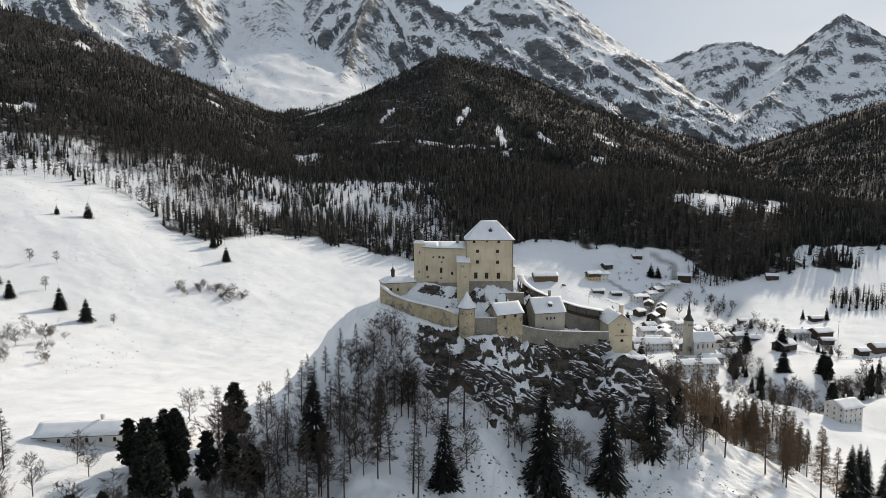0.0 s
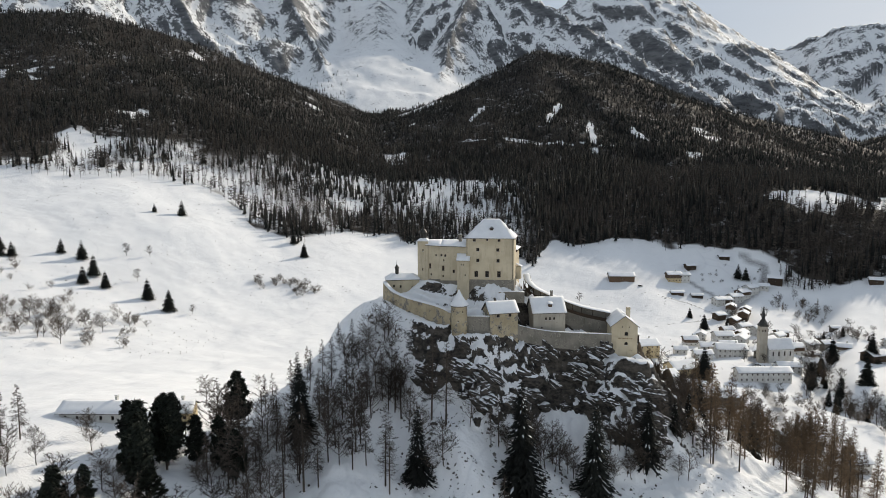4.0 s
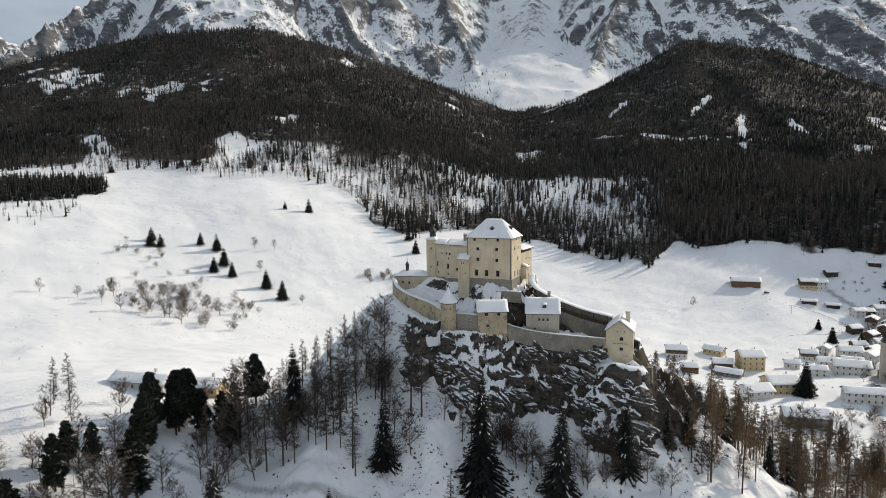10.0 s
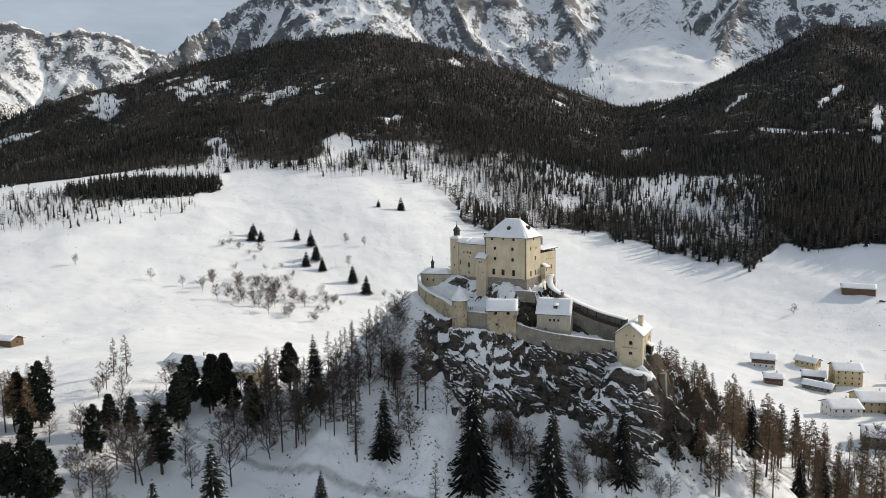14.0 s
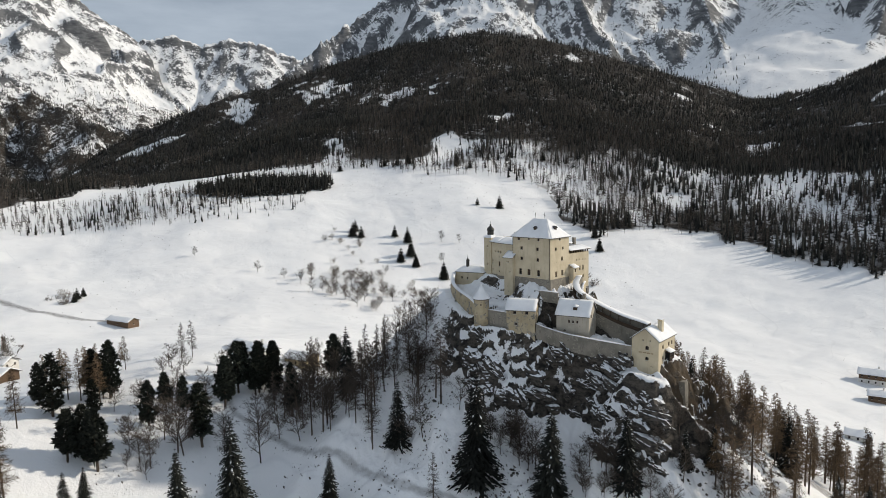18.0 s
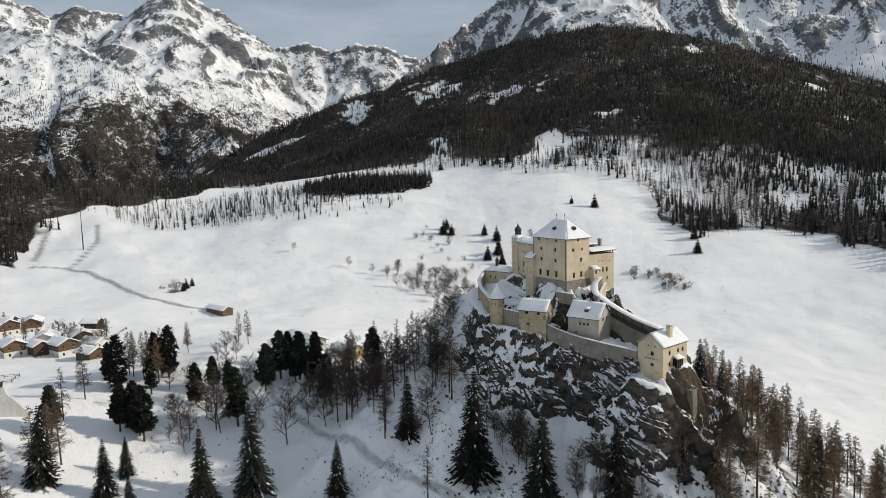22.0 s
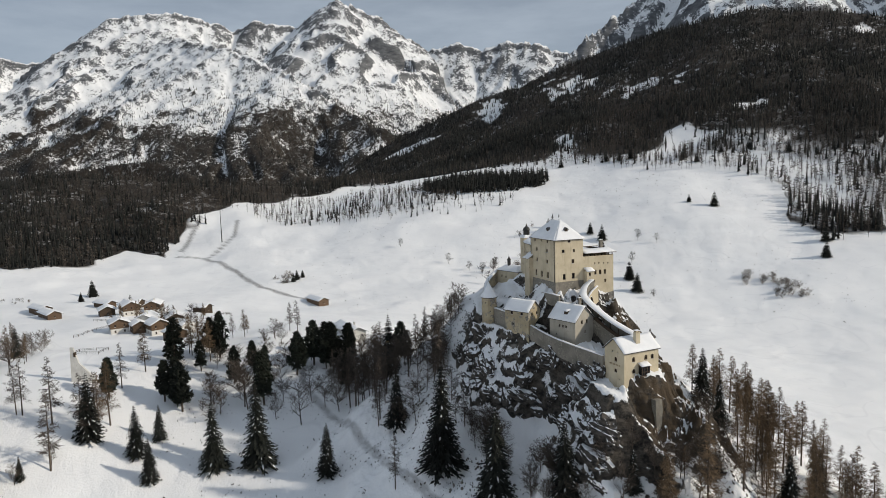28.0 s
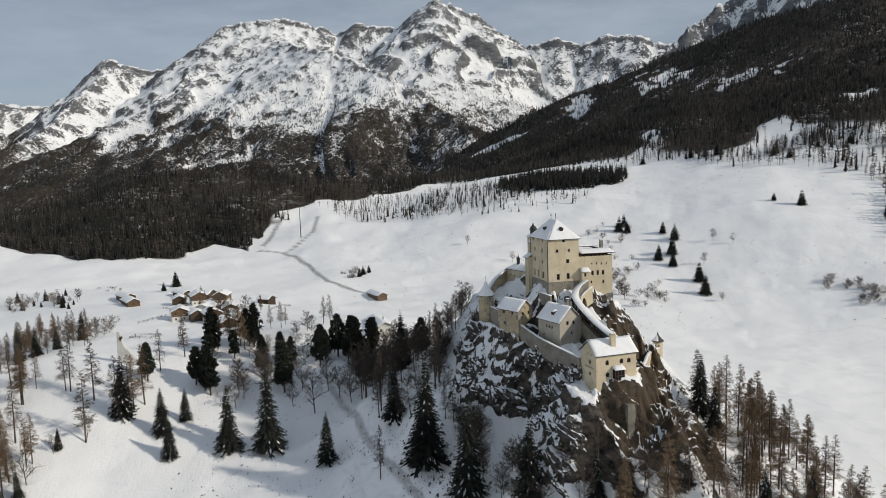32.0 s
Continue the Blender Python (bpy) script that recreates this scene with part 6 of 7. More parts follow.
# ---- far woods ----
def woodland(name, count, larch_share, region, label, seed, lo, hi, density=None, blades=14, broad=1.0):
    """Many small trees in one mesh each for conifers and larches, thrown over a region by its density."""
    rng = np.random.default_rng(seed)
    x, y = region(rng, count)
    z = height(x, y)
    if density or seed < 100:
        keepers = rng.random(len(x)) < (density or woods)(x, y, z)
        x, y, z = x[keepers], y[keepers], z[keepers]
    share = larch_share(x, y) if callable(larch_share) else larch_share
    larch = rng.random(len(x)) < np.clip(share + 0.35 * fbm(x / 90, y / 90, 3, 12), 0.02, 0.98)
    for bare in (False, True):
        px, py, pz = x[larch == bare], y[larch == bare], z[larch == bare]
        n = len(px)
        if not n:
            continue
        hgt, wid, turn = rng.uniform(lo, hi, n) * rng.uniform(0.75, 1.1, n) * np.interp(np.hypot(px, py), [560, 800, 1200, 1700], [1.0, 0.8, 0.55, 0.45]), broad * rng.uniform(0.8, 1.2, n), rng.uniform(0, 6.28, n)
        core = (0.013 if bare else 0.085) * (1.0 if blades > 8 else 1.5)
        rows = [np.stack([px + np.cos(turn + 2.094 * k) * core * hgt, py + np.sin(turn + 2.094 * k) * core * hgt, pz - 0.4 + (0 if bare else 0.06) * hgt], -1) for k in range(3)]
        rows.append(np.stack([px, py, pz + hgt], -1))
        tris = [(0, 1, 3), (1, 2, 3), (2, 0, 3)]
        for k in range(blades):
            f = (0.26 if bare else 0.03) + (0.68 if bare else 0.84) * (k + rng.random(n)) / blades
            a = turn + 2.4 * k + rng.uniform(-0.5, 0.5, n)
            reach = hgt * wid * (0.2 * (1.05 - f) ** 0.6 if bare else 0.17 * (1 - f) ** (0.8 / broad) + 0.012) * rng.uniform(0.75, 1.25, n)
            thick = hgt * (0.045 if bare else 0.12 * (1.1 - f)) * (1.0 if blades > 8 else 1.5)
            tip = rng.uniform(-0.25, 0.45, n) if bare else rng.uniform(-0.55, -0.1, n)
            cs, sn = np.cos(a), np.sin(a)
            rows += [np.stack([px - cs * 0.15 * reach, py - sn * 0.15 * reach, pz + f * hgt + thick], -1),
                     np.stack([px + cs * 0.3 * reach - sn * thick * 0.55, py + sn * 0.3 * reach + cs * thick * 0.55, pz + f * hgt - thick * 0.5], -1),
                     np.stack([px + cs * reach + sn * thick * 0.3, py + sn * reach - cs * thick * 0.3, pz + f * hgt + tip * reach], -1)]
            tris.append((4 + 3 * k, 5 + 3 * k, 6 + 3 * k))
        co = np.stack(rows, 1)
        per = co.shape[1]
        tris = np.array(tris)
        faces = (tris[None] + (np.arange(n) * per)[:, None, None]).reshape(-1, 3)
        me = bpy.data.meshes.new(name)
        me.vertices.add(n * per), me.loops.add(faces.size), me.polygons.add(len(faces))
        me.vertices.foreach_set("co", co.reshape(-1)), me.loops.foreach_set("vertex_index", faces.ravel())
        me.polygons.foreach_set("loop_start", np.arange(0, faces.size, 3))
        me.update(calc_edges=True)
        me.materials.append(M["far_larch" if bare else "far_spruce"])
        tagged(new(("larch_" if bare else "spruce_") + name, me), label + (", bare larches" if bare else ", dark spruces"), "forest", kind="stuff")


def sector(az0, az1, r0, r1, power=1.0):
    def throw(rng, n):
        a = np.radians(rng.uniform(az0, az1, n))
        r = np.sqrt(r0 * r0 + (r1 * r1 - r0 * r0) * rng.random(n) ** power)
        return r * np.sin(a), r * np.cos(a)
    return throw


def patch(cx, cy, rx, ry, turn):
    def throw(rng, n):
        a, q = rng.uniform(0, 6.283, n), np.sqrt(rng.random(n))
        u, v, c, s = rx * q * np.cos(a), ry * q * np.sin(a), math.cos(radians(turn)), math.sin(radians(turn))
        return cx + u * c - v * s, cy + u * s + v * c
    return throw


def larch_belt(x, y):
    """Bare larches along the lower edge of the woods, more spruces higher up and to the east."""
    az, r = np.degrees(np.arctan2(x, y)), np.hypot(x, y)
    return 0.42 + 0.5 * (1 - smooth(640, 900, r)) * (1 - smooth(-34, -20, az)) + 0.18 * (1 - smooth(560, 760, r)) * smooth(-34, -20, az)


def high_woods(x, y, z):
    """Thin woods that climb the flanks of the mountains."""
    az = np.degrees(np.arctan2(x, y))
    bowl = smooth(-20, -16.5, az) * (1 - smooth(-8.5, -6, az)) * smooth(1350, 1480, np.hypot(x, y))
    return smooth(640, 190, z + 150 * fbm(x / 170, y / 170, 5, 35, 0.62)) * (1 - bowl)


woodland("forest", 42000, larch_belt, sector(-84, 50, 440, 960, 1.0), "dense mountain forest on the slopes", 1, 12, 22)
woodland("upper_forest", 118000, 0.4, sector(-84, 50, 940, 1740, 0.95), "dense forest high on the slopes", 6, 12, 22, blades=5, broad=1.35)
woodland("far_forest", 26000, 0.4, sector(2, 50, 1700, 2600), "forest far up the valley", 4, 18, 28, blades=4)
woodland("mountain_wood", 46000, 0.2, sector(-124, -66, 1380, 3100), "thin wood on the mountain flanks", 8, 18, 30, high_woods, 3)
woodland("valley_head_wood", 42000, 0.2, sector(-50, 46, 1600, 3000), "thin wood below the northern peaks", 9, 18, 30, high_woods, 3)
woodland("hill_forest", 21000, 0.45, sector(-127, -84, 560, 1350, 1.2), "forest on the low hill", 2, 11, 19, blades=9)
woodland("valley_forest", 8500, 0.55, sector(-34, 52, 430, 900), "forest along the edge of the valley", 3, 13, 22)
woodland("grove", 1000, 0.04, patch(-592, 255, 82, 50, 60), "dark grove on the edge of the snowfield", 101, 8, 20, broad=1.5)
woodland("scattered_wood", 620, 0.93, patch(-640, 100, 150, 80, 60), "thin larch wood in the snow", 102, 8, 16)
woodland("edge_wood", 300, 0.9, patch(-570, 150, 130, 55, 60), "scattered larches above the snowfield", 103, 5, 12)

# ---- village ----


def cottage(x, y, w, d, h, turn, material, label, floors=2, rise=None, roofing="roofing", wood_top=False, category="house", group="village houses", chim=True, cols=None):
    """A snow-roofed valley house with rows of windows on each side."""
    z = min(ground_z(x + dx, y + dy) for dx in (-w / 3, w / 3) for dy in (-d / 3, d / 3))
    t = thing("village_house" if category == "house" else category.replace(" ", "_"), (x, y, z), label, category, group)
    c, s = math.cos(radians(turn)), math.sin(radians(turn))

    def at(u, v):
        return (x + u * c - v * s, y + u * s + v * c)

    q = [at(-w / 2, -d / 2), at(w / 2, -d / 2), at(w / 2, d / 2), at(-w / 2, d / 2)]
    rise = rise or d * 0.24
    bm = bmesh.new()
    split = z + h * 0.52 if wood_top else z + h
    upper = bmesh.new()
    for k in range(4):
        length = w if k % 2 == 0 else d
        n = cols or max(1, int(length / 3.2))
        spec = [((i + 0.5) * length / n, z + (f + 0.58) * h / floors, 0.85, min(1.25, h / floors * 0.5)) for f in range(floors) for i in range(n)]
        if (q[(k + 1) % 4][0] - q[k][0]) < -0.8 * length:
            spec = []
        low = [p for p in spec if p[1] < split]
        high = [p for p in spec if p[1] >= split]
        face_windows(t, bm, q[k], q[(k + 1) % 4], z - 3, split, low, 0.2, (z + h + rise) if k % 2 and not wood_top else None)
        if wood_top:
            face_windows(t, upper, q[k], q[(k + 1) % 4], split, z + h, high, 0.15, (z + h + rise) if k % 2 else None)
    part("wall", bm, material, t)
    if wood_top:
        part("timber_storey", upper, "brown_wood", t)
    else:
        upper.free()
    gable_roof(t, q, z + h, z + h + rise, True, 0.9, 0.4, int(x) % 37, roofing)
    if chim:
        p = at(w * 0.2, d * 0.1)
        chimney(t, *p, z + h + rise * 0.5, z + h + rise + 1.0, 0.7)
    return t


BIG = "large white house with a snow-covered roof"
OLD = "old white village house under a thick snow roof"
CHALET = "chalet with a timber upper storey and snowy roof"
BARN = "dark timber barn with a snow-covered roof"
for x, y, w, d, h, turn, mat, label, floors, top in (
        (95, 449, 24, 12, 5.5, 4, "brown_wood", BARN, 1, False), (146, 456, 13, 9, 8, 10, "ochre_plaster", "brown farmhouse with snowy roof", 2, True), (156, 458, 10, 9, 7.5, 10, "white_plaster", OLD, 2, False),
        (168, 486, 10, 7, 4.5, 20, "timber", BARN, 1, False), (243, 462, 13, 9, 7, -20, "timber", BARN, 1, False), (229, 452, 10, 8, 5, -20, "white_plaster", OLD, 1, False),
        (205, 434, 12, 9, 7, 35, "white_plaster", OLD, 2, True), (196, 425, 12, 9, 6.5, 25, "white_plaster", OLD, 2, False), (184, 415, 11, 8, 6, 20, "timber", BARN, 1, False), (186, 400, 11, 8, 6, 70, "white_plaster", CHALET, 2, True),
        (196, 392, 10, 8, 6.5, 65, "brown_wood", CHALET, 2, True), (191, 380, 9, 8, 7, 65, "timber", CHALET, 2, True), (144, 425, 11, 5, 3.2, 3, "timber", BARN, 1, False), (162, 425, 10, 5, 3.2, 3, "timber", BARN, 1, False),
        (92, 267, 15, 13, 10, 18, "ochre_plaster", "ochre guest house with rows of shuttered windows", 3, False), (75, 262, 12, 9, 5, 10, "brown_wood", CHALET, 1, True), (79, 246, 16, 8, 3.5, -15, "grey_plaster", "low shed under deep snow", 1, False),
        (106, 212, 18, 14, 7.5, 24, "ochre_plaster", "yellow apartment block with a flat snowy roof", 2, False), (92, 196, 15, 12, 7, 30, "white_plaster", BIG, 2, False), (152, 204, 32, 9, 6.5, 8, "white_plaster", "long white school building in the snow", 2, False),
        (178, 235, 14, 8, 5, 0, "white_plaster", OLD, 2, False), (151, 270, 20, 12, 7, 0, "white_plaster", BIG, 2, False), (170, 262, 16, 10, 6, 70, "grey_plaster", "grey house with a broad snowy roof", 2, False),
        (140, 285, 13, 9, 6, 5, "white_plaster", OLD, 2, False), (168, 305, 13, 9, 7, 60, "white_plaster", OLD, 2, False), (172, 320, 12, 9, 7, 55, "white_plaster", OLD, 2, True), (118, 277, 9, 7, 5, 0, "white_plaster", OLD, 1, False),
        (222, 318, 11, 9, 7, 30, "white_plaster", OLD, 2, False), (236, 322, 10, 8, 6, 20, "grey_plaster", OLD, 2, False), (238, 298, 10, 8, 5, -20, "white_plaster", CHALET, 2, True), (240, 345, 6, 5, 3, 0, "timber", BARN, 1, False),
        (134, 96, 17, 12, 7, 12, "grey_plaster", "grey flat house beside the road", 2, False), (147, 78, 16, 11, 6, 12, "white_plaster", BIG, 2, False), (128, 62, 12, 9, 5, 30, "white_plaster", OLD, 2, False), (112, 150, 21, 12, 6.5, 8, "grey_plaster", "broad grey house with a long snowy roof", 2, False),
        (205, 128, 14, 12, 9, 20, "white_plaster", BIG, 3, False), (238, 252, 14, 10, 5, 25, "timber", BARN, 1, False), (270, 291, 15, 9, 4.5, 0, "white_plaster", OLD, 1, False), (285, 287, 15, 10, 6, 15, "timber", BARN, 1, False), (281, 272, 9, 6, 4, 0, "timber", BARN, 1, False), (292, 247, 8, 6, 4, 10, "timber", BARN, 1, False), (311, 254, 16, 9, 5, 8, "brown_wood", BARN, 1, False), (310, 337, 10, 6, 3.5, 5, "timber", BARN, 1, False), (323, 439, 11, 8, 5, -15, "timber", BARN, 1, False), (254, 352, 7, 5, 3.5, 0, "timber", BARN, 1, False), (206, 268, 13, 9, 6, -10, "white_plaster", OLD, 2, False), (198, 284, 12, 9, 6.5, 15, "white_plaster", CHALET, 2, True), (130, 262, 12, 8, 5, 8, "white_plaster", OLD, 2, False), (186, 300, 11, 9, 6, 40, "white_plaster", OLD, 2, False), (212, 290, 11, 8, 6, 20, "grey_plaster", OLD, 2, False),
        (55, 240, 10, 8, 4.5, 12, "brown_wood", CHALET, 1, True),
        (181, 346, 10, 8, 6, 30, "white_plaster", OLD, 2, False), (178, 362, 10, 8, 6, 55, "timber", CHALET, 2, True), (190, 334, 11, 8, 6.5, 30, "white_plaster", OLD, 2, False), (157, 313, 14, 10, 7, 10, "white_plaster", BIG, 2, False),
        (155, 292, 12, 8, 6, 0, "white_plaster", OLD, 2, False), (198, 316, 9, 8, 6, 40, "white_plaster", OLD, 2, False), (45, 276, 14, 10, 6.5, 8, "white_plaster", CHALET, 2, True), (70, 292, 13, 9, 4.5, -20, "ochre_plaster", "low brown-fronted house under deep snow", 1, False),
        (131, 306, 10, 8, 5.5, 5, "white_plaster", CHALET, 2, True), (62, 160, 10, 7, 3.5, 5, "white_plaster", "small low shed under deep snow", 1, False), (206, 332, 9, 7, 5, 15, "timber", BARN, 1, False), (143, 322, 9, 7, 5, 70, "white_plaster", OLD, 2, False),
        (166, 336, 9, 8, 5.5, 20, "timber", CHALET, 2, True), (170, 376, 9, 7, 5, 30, "timber", BARN, 1, False), (178, 412, 9, 8, 6, 25, "white_plaster", OLD, 2, False), (215, 444, 12, 9, 7.5, 35, "white_plaster", OLD, 2, False), (205, 502, 10, 6, 3.5, 0, "timber", BARN, 1, False),
        (-111, -46, 21, 8, 4.2, 6, "white_plaster", "long low farmhouse under snow on the shoulder of the hill", 1, False), (-95, -34, 11, 8, 4.4, 14, "ochre_plaster", "small house with arched door and snowy roof", 1, False),
        (-324, -20, 22, 8, 4.5, 15, "brown_wood", BARN, 1, False), (-342, -210, 20, 8, 4.5, 30, "brown_wood", BARN, 1, False), (-291, -164, 12, 9, 5.5, 10, "timber", BARN, 1, False),
        (-202, -150, 11, 9, 6, 10, "white_plaster", CHALET, 2, True), (-195, -140, 8, 7, 5, 15, "timber", BARN, 1, False), (-206, -136, 12, 10, 7, -15, "white_plaster", OLD, 2, False), (-190, -131, 11, 9, 6.5, 20, "white_plaster", CHALET, 2, True),
        (-205, -122, 12, 9, 7, 5, "ochre_plaster", "ochre farmhouse with a snowy roof and timber gable", 2, True), (-188, -118, 10, 8, 6, 35, "white_plaster", OLD, 2, False), (-170, -122, 10, 8, 4.5, 25, "brown_wood", BARN, 1, False), (-282, -150, 14, 10, 7, 15, "white_plaster", CHALET, 2, True), (-300, -136, 13, 10, 7, -10, "white_plaster", CHALET, 2, True), (-301, -198, 20, 8, 4, 25, "brown_wood", BARN, 1, False),
        (-322, -150, 12, 9, 5, 60, "timber", BARN, 1, False), (-345, -170, 17, 7, 4, 35, "brown_wood", BARN, 1, False), (-300, -105, 10, 8, 5, 50, "timber", BARN, 1, False)):
    cottage(x, y, w, d, h, turn, mat, label, floors, None, wood_top=top, group="village houses", chim=label != BARN, cols=1 if label == BARN else None)


def church():
    x, y = 168, 248
    z = ground_z(x, y)
    t = thing("village_church", (x, y, z), "white village church with a snowy nave roof and slim tower", "church")
    q = rect((x, y - 6), (x + 17, y - 2), 10)
    bm = bmesh.new()
    for k in range(4):
        spec = [(s, z + 6.5, 1.1, 3.2) for s in ((3, 7, 11, 15) if k % 2 == 0 else ())]
        face_windows(t, bm, q[k], q[(k + 1) % 4], z - 4, z + 10, spec, 0.3, z + 16 if k % 2 else None)
    part("nave", bm, "white_plaster", t)
    gable_roof(t, q, z + 10, z + 16, True, 0.5, 0.35, 3)
    bm = bmesh.new()
    r = [(x - 6, y - 5.5), (x - 1, y - 5), (x - 1.4, y), (x - 6.4, y - 0.5)]
    for k in range(4):
        face_windows(t, bm, r[k], r[(k + 1) % 4], z - 4, z + 25, [(1.7, z + 22, 0.8, 1.8), (3.3, z + 22, 0.8, 1.8)], 0.3)
    tw = part("bell_tower", bm, "stone_plaster", t)
    bm = bmesh.new()
    cx, cy = x - 3.7, y - 2.75
    rings(bm, [circle(3.9, 4, z + 25, cx, cy, math.pi / 4 + 0.1), circle(2.2, 8, z + 28, cx, cy, 0)[::2], circle(1.3, 4, z + 31, cx, cy, 0.9), circle(0.05, 4, z + 39, cx, cy, 0.9)])
    part("spire", bm, "copper", tw, "dark pointed spire")


church()


def ruined_gable():
    """The pale ruined wall that stands alone on the shoulder of the hill."""
    x, y = -96, -158
    z = ground_z(x, y)
    t = thing("ruined_wall", (x, y, z), "pale ruined wall standing alone on a snowy knoll", "ruin")
    m = pose(x, y, 0, 0, 0, 75)
    bm = bmesh.new()
    a = [(-0.5, -0.7, z - 2), (9.5, -0.7, z - 2), (6.0, -0.5, z + 3.0), (2.6, -0.45, z + 7), (0.9, -0.4, z + 13), (-0.2, -0.4, z + 13.2)]
    f = [bm.verts.new(q) for q in a]
    b = [bm.verts.new((q[0], -q[1], q[2])) for q in a]
    bm.faces.new(f), bm.faces.new(b[::-1])
    for i in range(6):
        bm.faces.new((f[(i + 1) % 6], f[i], b[i], b[(i + 1) % 6]))
    bm.transform(m)
    part("masonry", bm, "white_plaster", t)
    bm = bmesh.new()
    add_box(bm, 1.0, 1.7, -0.6, 0.6, z + 9.5, z + 11.2)
    bm.transform(m)
    part("loophole", bm, "timber", t)


ruined_gable()


def mast():
    x, y = -585, -73
    z = ground_z(x, y)
    t = thing("radio_mast", (x, y, z), "slender steel mast beside the road in the snow", "mast")
    for k, (r0, r1, z0, z1) in enumerate(((0.6, 0.45, -1, 20), (0.42, 0.2, 20, 38))):
        bm = bmesh.new()
        rings(bm, [circle(r0, 6, z + z0, x, y), circle(r1, 6, z + z1, x, y)])
        part("pole", bm, "iron", t)
    bm = bmesh.new()
    add_box(bm, x - 2, x + 2, y - 0.1, y + 0.1, z + 36, z + 36.3)
    part("crossarm", bm, "iron", t)


mast()


def summit_cross():
    x, y = -114, -80
    z = ground_z(x, y)
    t = thing("wayside_cross", (x, y, z), "plain dark wooden wayside cross in the snow", "cross")
    bm = bmesh.new()
    add_box(bm, x - 0.12, x + 0.12, y - 0.12, y + 0.12, z - 0.5, z + 5)
    part("post", bm, "timber", t)
    bm = bmesh.new()
    add_box(bm, x - 1.4, x + 1.4, y - 0.1, y + 0.1, z + 3.6, z + 3.85)
    part("beam", bm, "timber", t)


summit_cross()


# ---- more trees, tufts, fences, cars and poles ----
def scatter(kinds, n, cx, cy, rx, ry, lo, hi, turn=0.0):
    c, s = math.cos(radians(turn)), math.sin(radians(turn))
    for _ in range(n):
        a, q = tree_rnd.uniform(0, 6.283), math.sqrt(tree_rnd.random())
        u, v = rx * q * math.cos(a), ry * q * math.sin(a)
        plant(tree_rnd.choice(kinds), cx + u * c - v * s, cy + u * s + v * c, tree_rnd.uniform(lo, hi))


# the gorge between the village and the terraces
for ax, ay, bx, by, n in ((216, 280, 180, 186, 20), (180, 186, 198, 148, 14), (198, 148, 262, 188, 20), (262, 188, 320, 205, 12)):
    for _ in range(n):
        f = tree_rnd.random()
        plant(tree_rnd.choice(("pine", "spruce", "larch", "bare", "bare")), ax + (bx - ax) * f + tree_rnd.uniform(-9, 9), ay + (by - ay) * f + tree_rnd.uniform(-9, 9), tree_rnd.uniform(9, 17))
for ax, ay, bx, by, n in ((236, 352, 260, 304, 24), (260, 304, 268, 238, 22), (203, 240, 190, 158, 22), (214, 300, 203, 240, 14), (222, 158, 268, 196, 26)):
    for _ in range(n):
        f = tree_rnd.random()
        plant(tree_rnd.choice(("shrub", "bare", "shrub", "field_spruce")), ax + (bx - ax) * f + tree_rnd.uniform(-6, 6), ay + (by - ay) * f + tree_rnd.uniform(-6, 6), tree_rnd.uniform(4, 9))
scatter(("larch",), 34, 134, 66, 18, 36, 16, 24, -15)
scatter(("larch", "larch", "bare"), 22, 112, 112, 16, 22, 12, 17)
for x, y, h in ((147, 25, 22), (153, 31, 20), (141, 20, 21), (160, 28, 20), (135, 12, 22), (150, 12, 20), (92, 24, 16), (86, 16, 14), (96, 36, 15), (301, 341, 10), (317, 333, 12)):
    plant("spruce", x, y, h)
scatter(("bare",), 18, 170, 275, 45, 40, 5, 8)
scatter(("bare", "larch", "shrub"), 26, 246, 405, 22, 26, 6, 11)
scatter(("shrub",), 20, 205, 470, 45, 25, 2, 4)
scatter(("shrub", "bare"), 16, 150, 170, 25, 16, 3, 7)
scatter(("bare", "shrub"), 14, 255, 330, 20, 20, 4, 8)
scatter(("bare",), 30, 30, -33, 30, 4, 6, 10, 12)
scatter(("bare", "shrub"), 9, 60, 6, 8, 20, 3, 6)
scatter(("larch", "bare"), 9, 68, -8, 10, 16, 8, 14)
scatter(("grey_larch", "bare"), 18, -50, -52, 24, 14, 10, 16, 15)
scatter(("bare",), 9, -35, -27, 9, 6, 7, 12)
scatter(("larch",), 16, -62, -192, 34, 9, 16, 24, 15)
scatter(("larch", "spruce", "bare"), 14, -28, -180, 16, 10, 8, 20)
scatter(("larch", "spruce", "bare"), 12, -130, -190, 30, 14, 9, 16)
scatter(("shrub",), 12, -411, -240, 24, 9, 1.5, 3, 30)
scatter(("shrub", "bare", "field_spruce"), 34, -345, -265, 45, 26, 4, 10, 20)
scatter(("larch", "bare"), 16, -205, -122, 22, 9, 8, 13, 20)
woodland("terrace_wood", 110, 0.5, patch(372, 365, 34, 18, 0), "wood on the far terrace", 104, 9, 15)
woodland("far_bank_wood", 260, 0.5, patch(292, 470, 45, 30, 20), "wood on the bank above the village", 105, 9, 16)


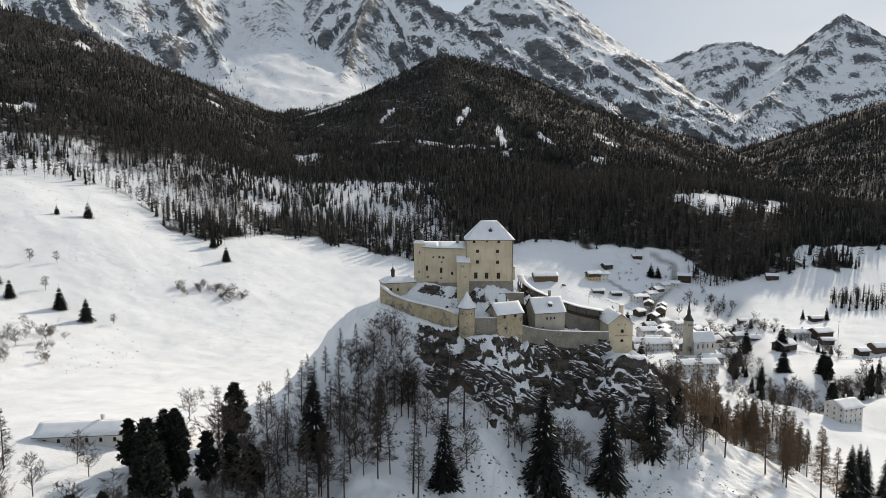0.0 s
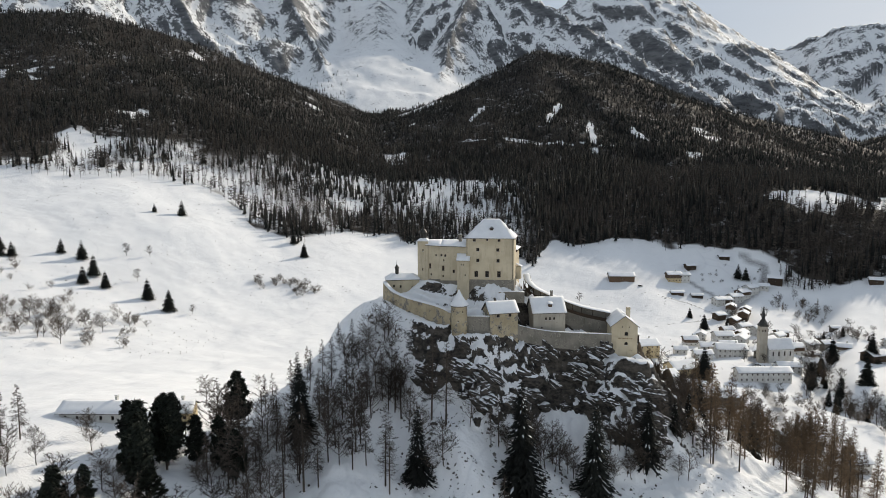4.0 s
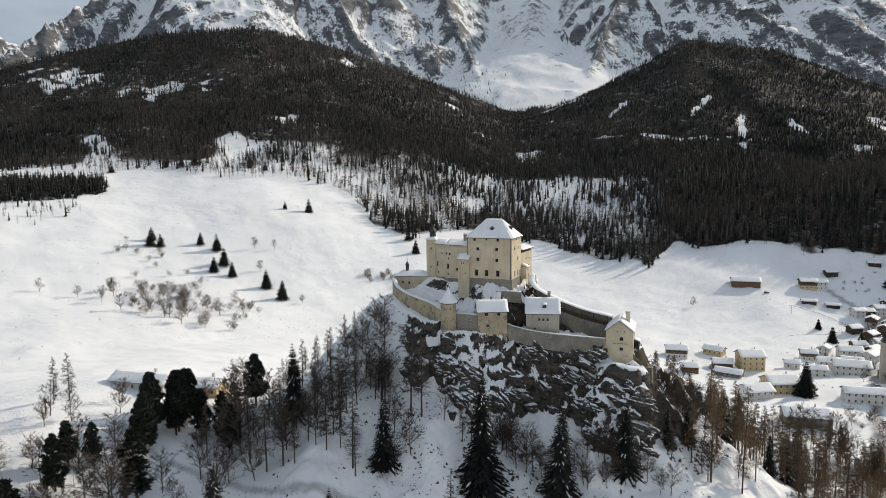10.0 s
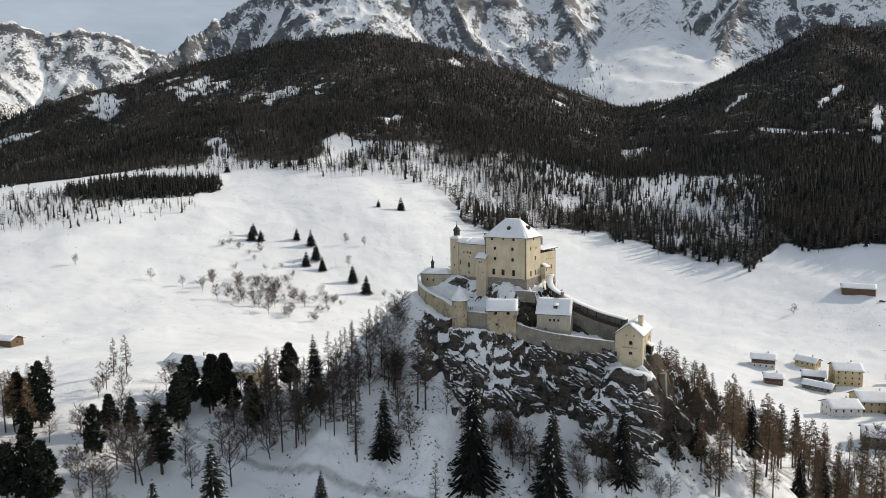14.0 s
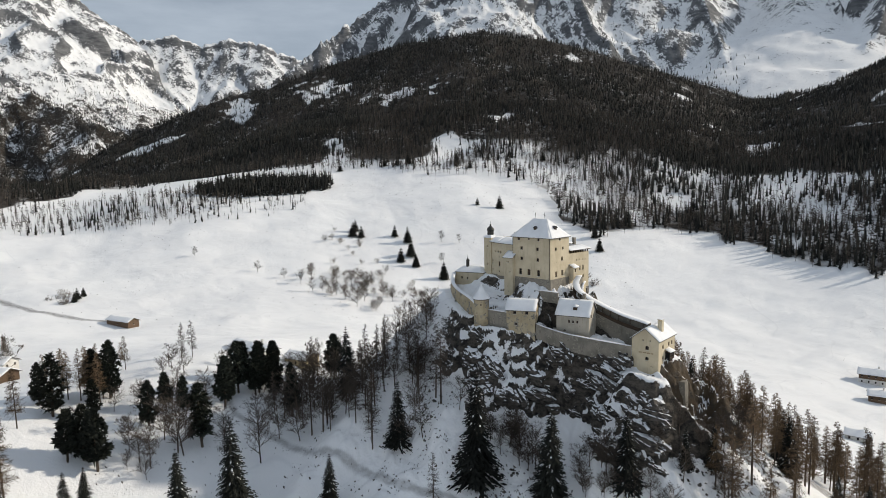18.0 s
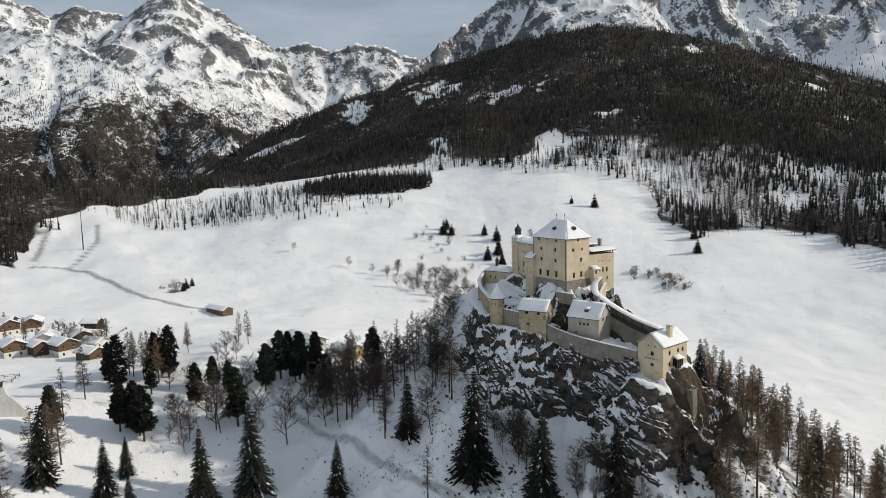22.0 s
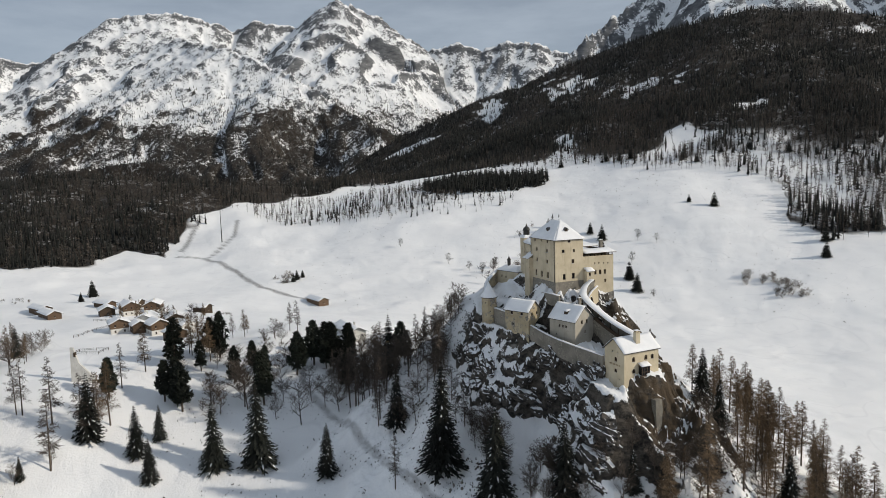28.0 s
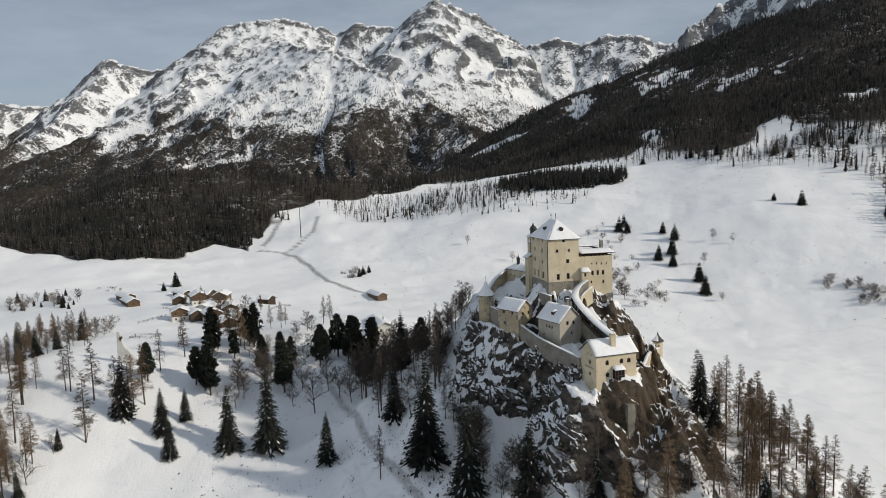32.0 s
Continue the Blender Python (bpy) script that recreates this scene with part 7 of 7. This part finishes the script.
def tufts(name, count, spots, label, seed, lo, hi, material):
    """Dry stalks and stones that poke through the snow, as many small jagged clumps in one mesh."""
    rng = np.random.default_rng(seed)
    px, py = [], []
    for cx, cy, rx, ry, share in spots:
        n = int(count * share)
        a, q = rng.uniform(0, 6.283, n), np.sqrt(rng.random(n))
        px.append(cx + rx * q * np.cos(a)), py.append(cy + ry * q * np.sin(a))
    px, py = np.concatenate(px), np.concatenate(py)
    keep_it = (fbm(px / 9, py / 9, 3, 21) > -0.25) & (castle_rock(px, py)[1] < 0.4)
    px, py = px[keep_it], py[keep_it]
    pz, n = height(px, py), len(px)
    size = rng.uniform(lo, hi, n) * rng.uniform(0.5, 1.3, n)
    rows = []
    for k in range(7):
        a, r = 2 * math.pi * k / 7 + rng.uniform(-0.4, 0.4, n), size * rng.uniform(0.5, 1.3, n)
        rows.append(np.stack([px + np.cos(a) * r * 1.3, py + np.sin(a) * r * 0.8, pz - 0.25 + 0 * a], -1))
    for k in range(3):
        a = rng.uniform(0, 6.283, n)
        rows.append(np.stack([px + np.cos(a) * size * 0.5, py + np.sin(a) * size * 0.4, pz + size * rng.uniform(0.25, 0.7, n)], -1))
    co = np.stack(rows, 1)
    tris = np.array([(0, 1, 7), (1, 2, 7), (2, 8, 7), (2, 3, 8), (3, 4, 8), (4, 9, 8), (4, 5, 9), (5, 6, 9), (6, 7, 9), (6, 0, 7), (7, 8, 9)])
    faces = (tris[None] + (np.arange(n) * 10)[:, None, None]).reshape(-1, 3)
    me = bpy.data.meshes.new(name)
    me.vertices.add(n * 10), me.loops.add(faces.size), me.polygons.add(len(faces))
    me.vertices.foreach_set("co", co.reshape(-1)), me.loops.foreach_set("vertex_index", faces.ravel())
    me.polygons.foreach_set("loop_start", np.arange(0, faces.size, 3))
    me.update(calc_edges=True)
    me.materials.append(M[material])
    tagged(new(name, me), label, "tufts", kind="stuff")


tufts("grass_tufts", 3200, [(0, -55, 62, 20, 0.42), (-40, -85, 60, 45, 0.3), (60, -30, 22, 25, 0.14), (62, 15, 14, 30, 0.14)], "dry grass tufts poking through the snow", 5, 0.18, 0.5, "twig")
tufts("slope_stones", 850, [(10, -42, 50, 9, 0.45), (60, 6, 14, 22, 0.45), (-30, -22, 14, 10, 0.1)], "dark stones on the snowy slope", 6, 0.25, 0.75, "rock")
tufts("field_tufts", 2600, [(-285, 170, 90, 75, 0.25), (-380, 300, 170, 150, 0.25), (-200, 330, 80, 50, 0.08), (-420, 60, 160, 120, 0.17), (-480, 430, 150, 120, 0.15), (120, 330, 110, 110, 0.1)], "weeds sticking out of the snowfield", 7, 0.2, 0.6, "shrub")


def fence(line, label, step=4.0, high=1.3):
    """Posts with two rails, following the ground."""
    x0, y0 = line[0]
    t = thing("field_fence", (x0, y0, ground_z(x0, y0)), label, "fence", "field fences")
    posts = []
    for (ax, ay), (bx, by) in zip(line, line[1:]):
        n = max(1, int(math.hypot(bx - ax, by - ay) / step))
        posts += [(ax + (bx - ax) * i / n, ay + (by - ay) * i / n) for i in range(n)]
    posts.append(line[-1])
    tops = [Vector((x, y, ground_z(x, y))) for x, y in posts]
    for p in tops:
        bm = bmesh.new()
        prism(bm, [(p.x - 0.09, p.y - 0.09), (p.x + 0.09, p.y - 0.09), (p.x + 0.09, p.y + 0.09), (p.x - 0.09, p.y + 0.09)], p.z - 0.5, p.z + high)
        part("post", bm, "timber", t)
    for f in (0.5, 0.9):
        for a, b in zip(tops, tops[1:]):
            bm = bmesh.new()
            up = Vector((0, 0, high * f))
            tube(bm, [a + up, b + up], [0.07, 0.07], 4)
            part("rail", bm, "timber", t)


for line in ([(112, 350), (135, 362), (158, 372), (178, 384)], [(168, 392), (150, 408), (128, 412)], [(-190, -170), (-215, -160), (-232, -140), (-222, -122)], [(-240, -100), (-262, -92), (-290, -88)], [(-148, -160), (-138, -163), (-133, -153), (-144, -150), (-148, -160)], [(-255, -168), (-242, -160), (-250, -152)], [(240, 244), (262, 238), (292, 236), (318, 243)]):
    fence(line, "weathered timber field fence standing in the snow")


def parked_car(x, y, turn, paint, label):
    z = ground_z(x, y)
    t = thing("parked_car", (x, y, z), label, "car", "parked cars")
    m = pose(x, y, z + 0.05, 0, 0, turn)
    bm = bmesh.new()
    side = [(-2.1, 0.35), (2.1, 0.35), (2.15, 0.75), (1.2, 0.95), (-2.0, 1.0), (-2.15, 0.7)]
    rings(bm, [[(u, -0.85, v) for u, v in side], [(u, 0.85, v) for u, v in side]])
    bm.transform(m)
    body = part("body", bm, paint, t)
    bm = bmesh.new()
    cab = [(-1.9, 1.0), (0.95, 0.97), (0.3, 1.42), (-1.5, 1.45)]
    rings(bm, [[(u, -0.74, v) for u, v in cab], [(u, 0.74, v) for u, v in cab]])
    bm.transform(m)
    part("cabin", bm, "glass", t)
    bm = bmesh.new()
    add_box(bm, -1.45, 0.28, -0.7, 0.7, 1.44, 1.58)
    bm.transform(m)
    part("roof_snow", bm, "snow", t)
    for u in (-1.3, 1.35):
        for v in (-0.86, 0.7):
            bm = bmesh.new()
            rings(bm, [[(u + 0.32 * math.cos(a), w, 0.32 + 0.32 * math.sin(a)) for a in [2 * math.pi * i / 10 for i in range(10)]] for w in (v, v + 0.18)])
            bm.transform(m)
            wheel = part("wheel", bm, "iron", t)


for x, y, turn, paint in ((112, 436, 10, "iron"), (158, 232, 30, "pale_trim"), (170, 218, 100, "iron"), (-276, -132, 40, "iron"), (142, 120, 60, "pale_trim")):
    parked_car(x, y, turn, paint, "small parked car with snow on its roof")


def power_pole(x, y, high):
    z = ground_z(x, y)
    t = thing("power_pole", (x, y, z), "wooden power pole with a short crossarm", "pole", "power poles")
    bm = bmesh.new()
    rings(bm, [circle(0.17, 7, z - 1, x, y), circle(0.11, 7, z + high, x, y)])
    part("pole", bm, "timber", t)
    bm = bmesh.new()
    add_box(bm, x - 1.1, x + 1.1, y - 0.07, y + 0.07, z + high - 0.8, z + high - 0.6)
    part("crossarm", bm, "timber", t)


for x, y, high in ((296, 282, 14), (128, 396, 9), (-240, -128, 9), (-210, -140, 9), (204, 300, 9)):
    power_pole(x, y, high)
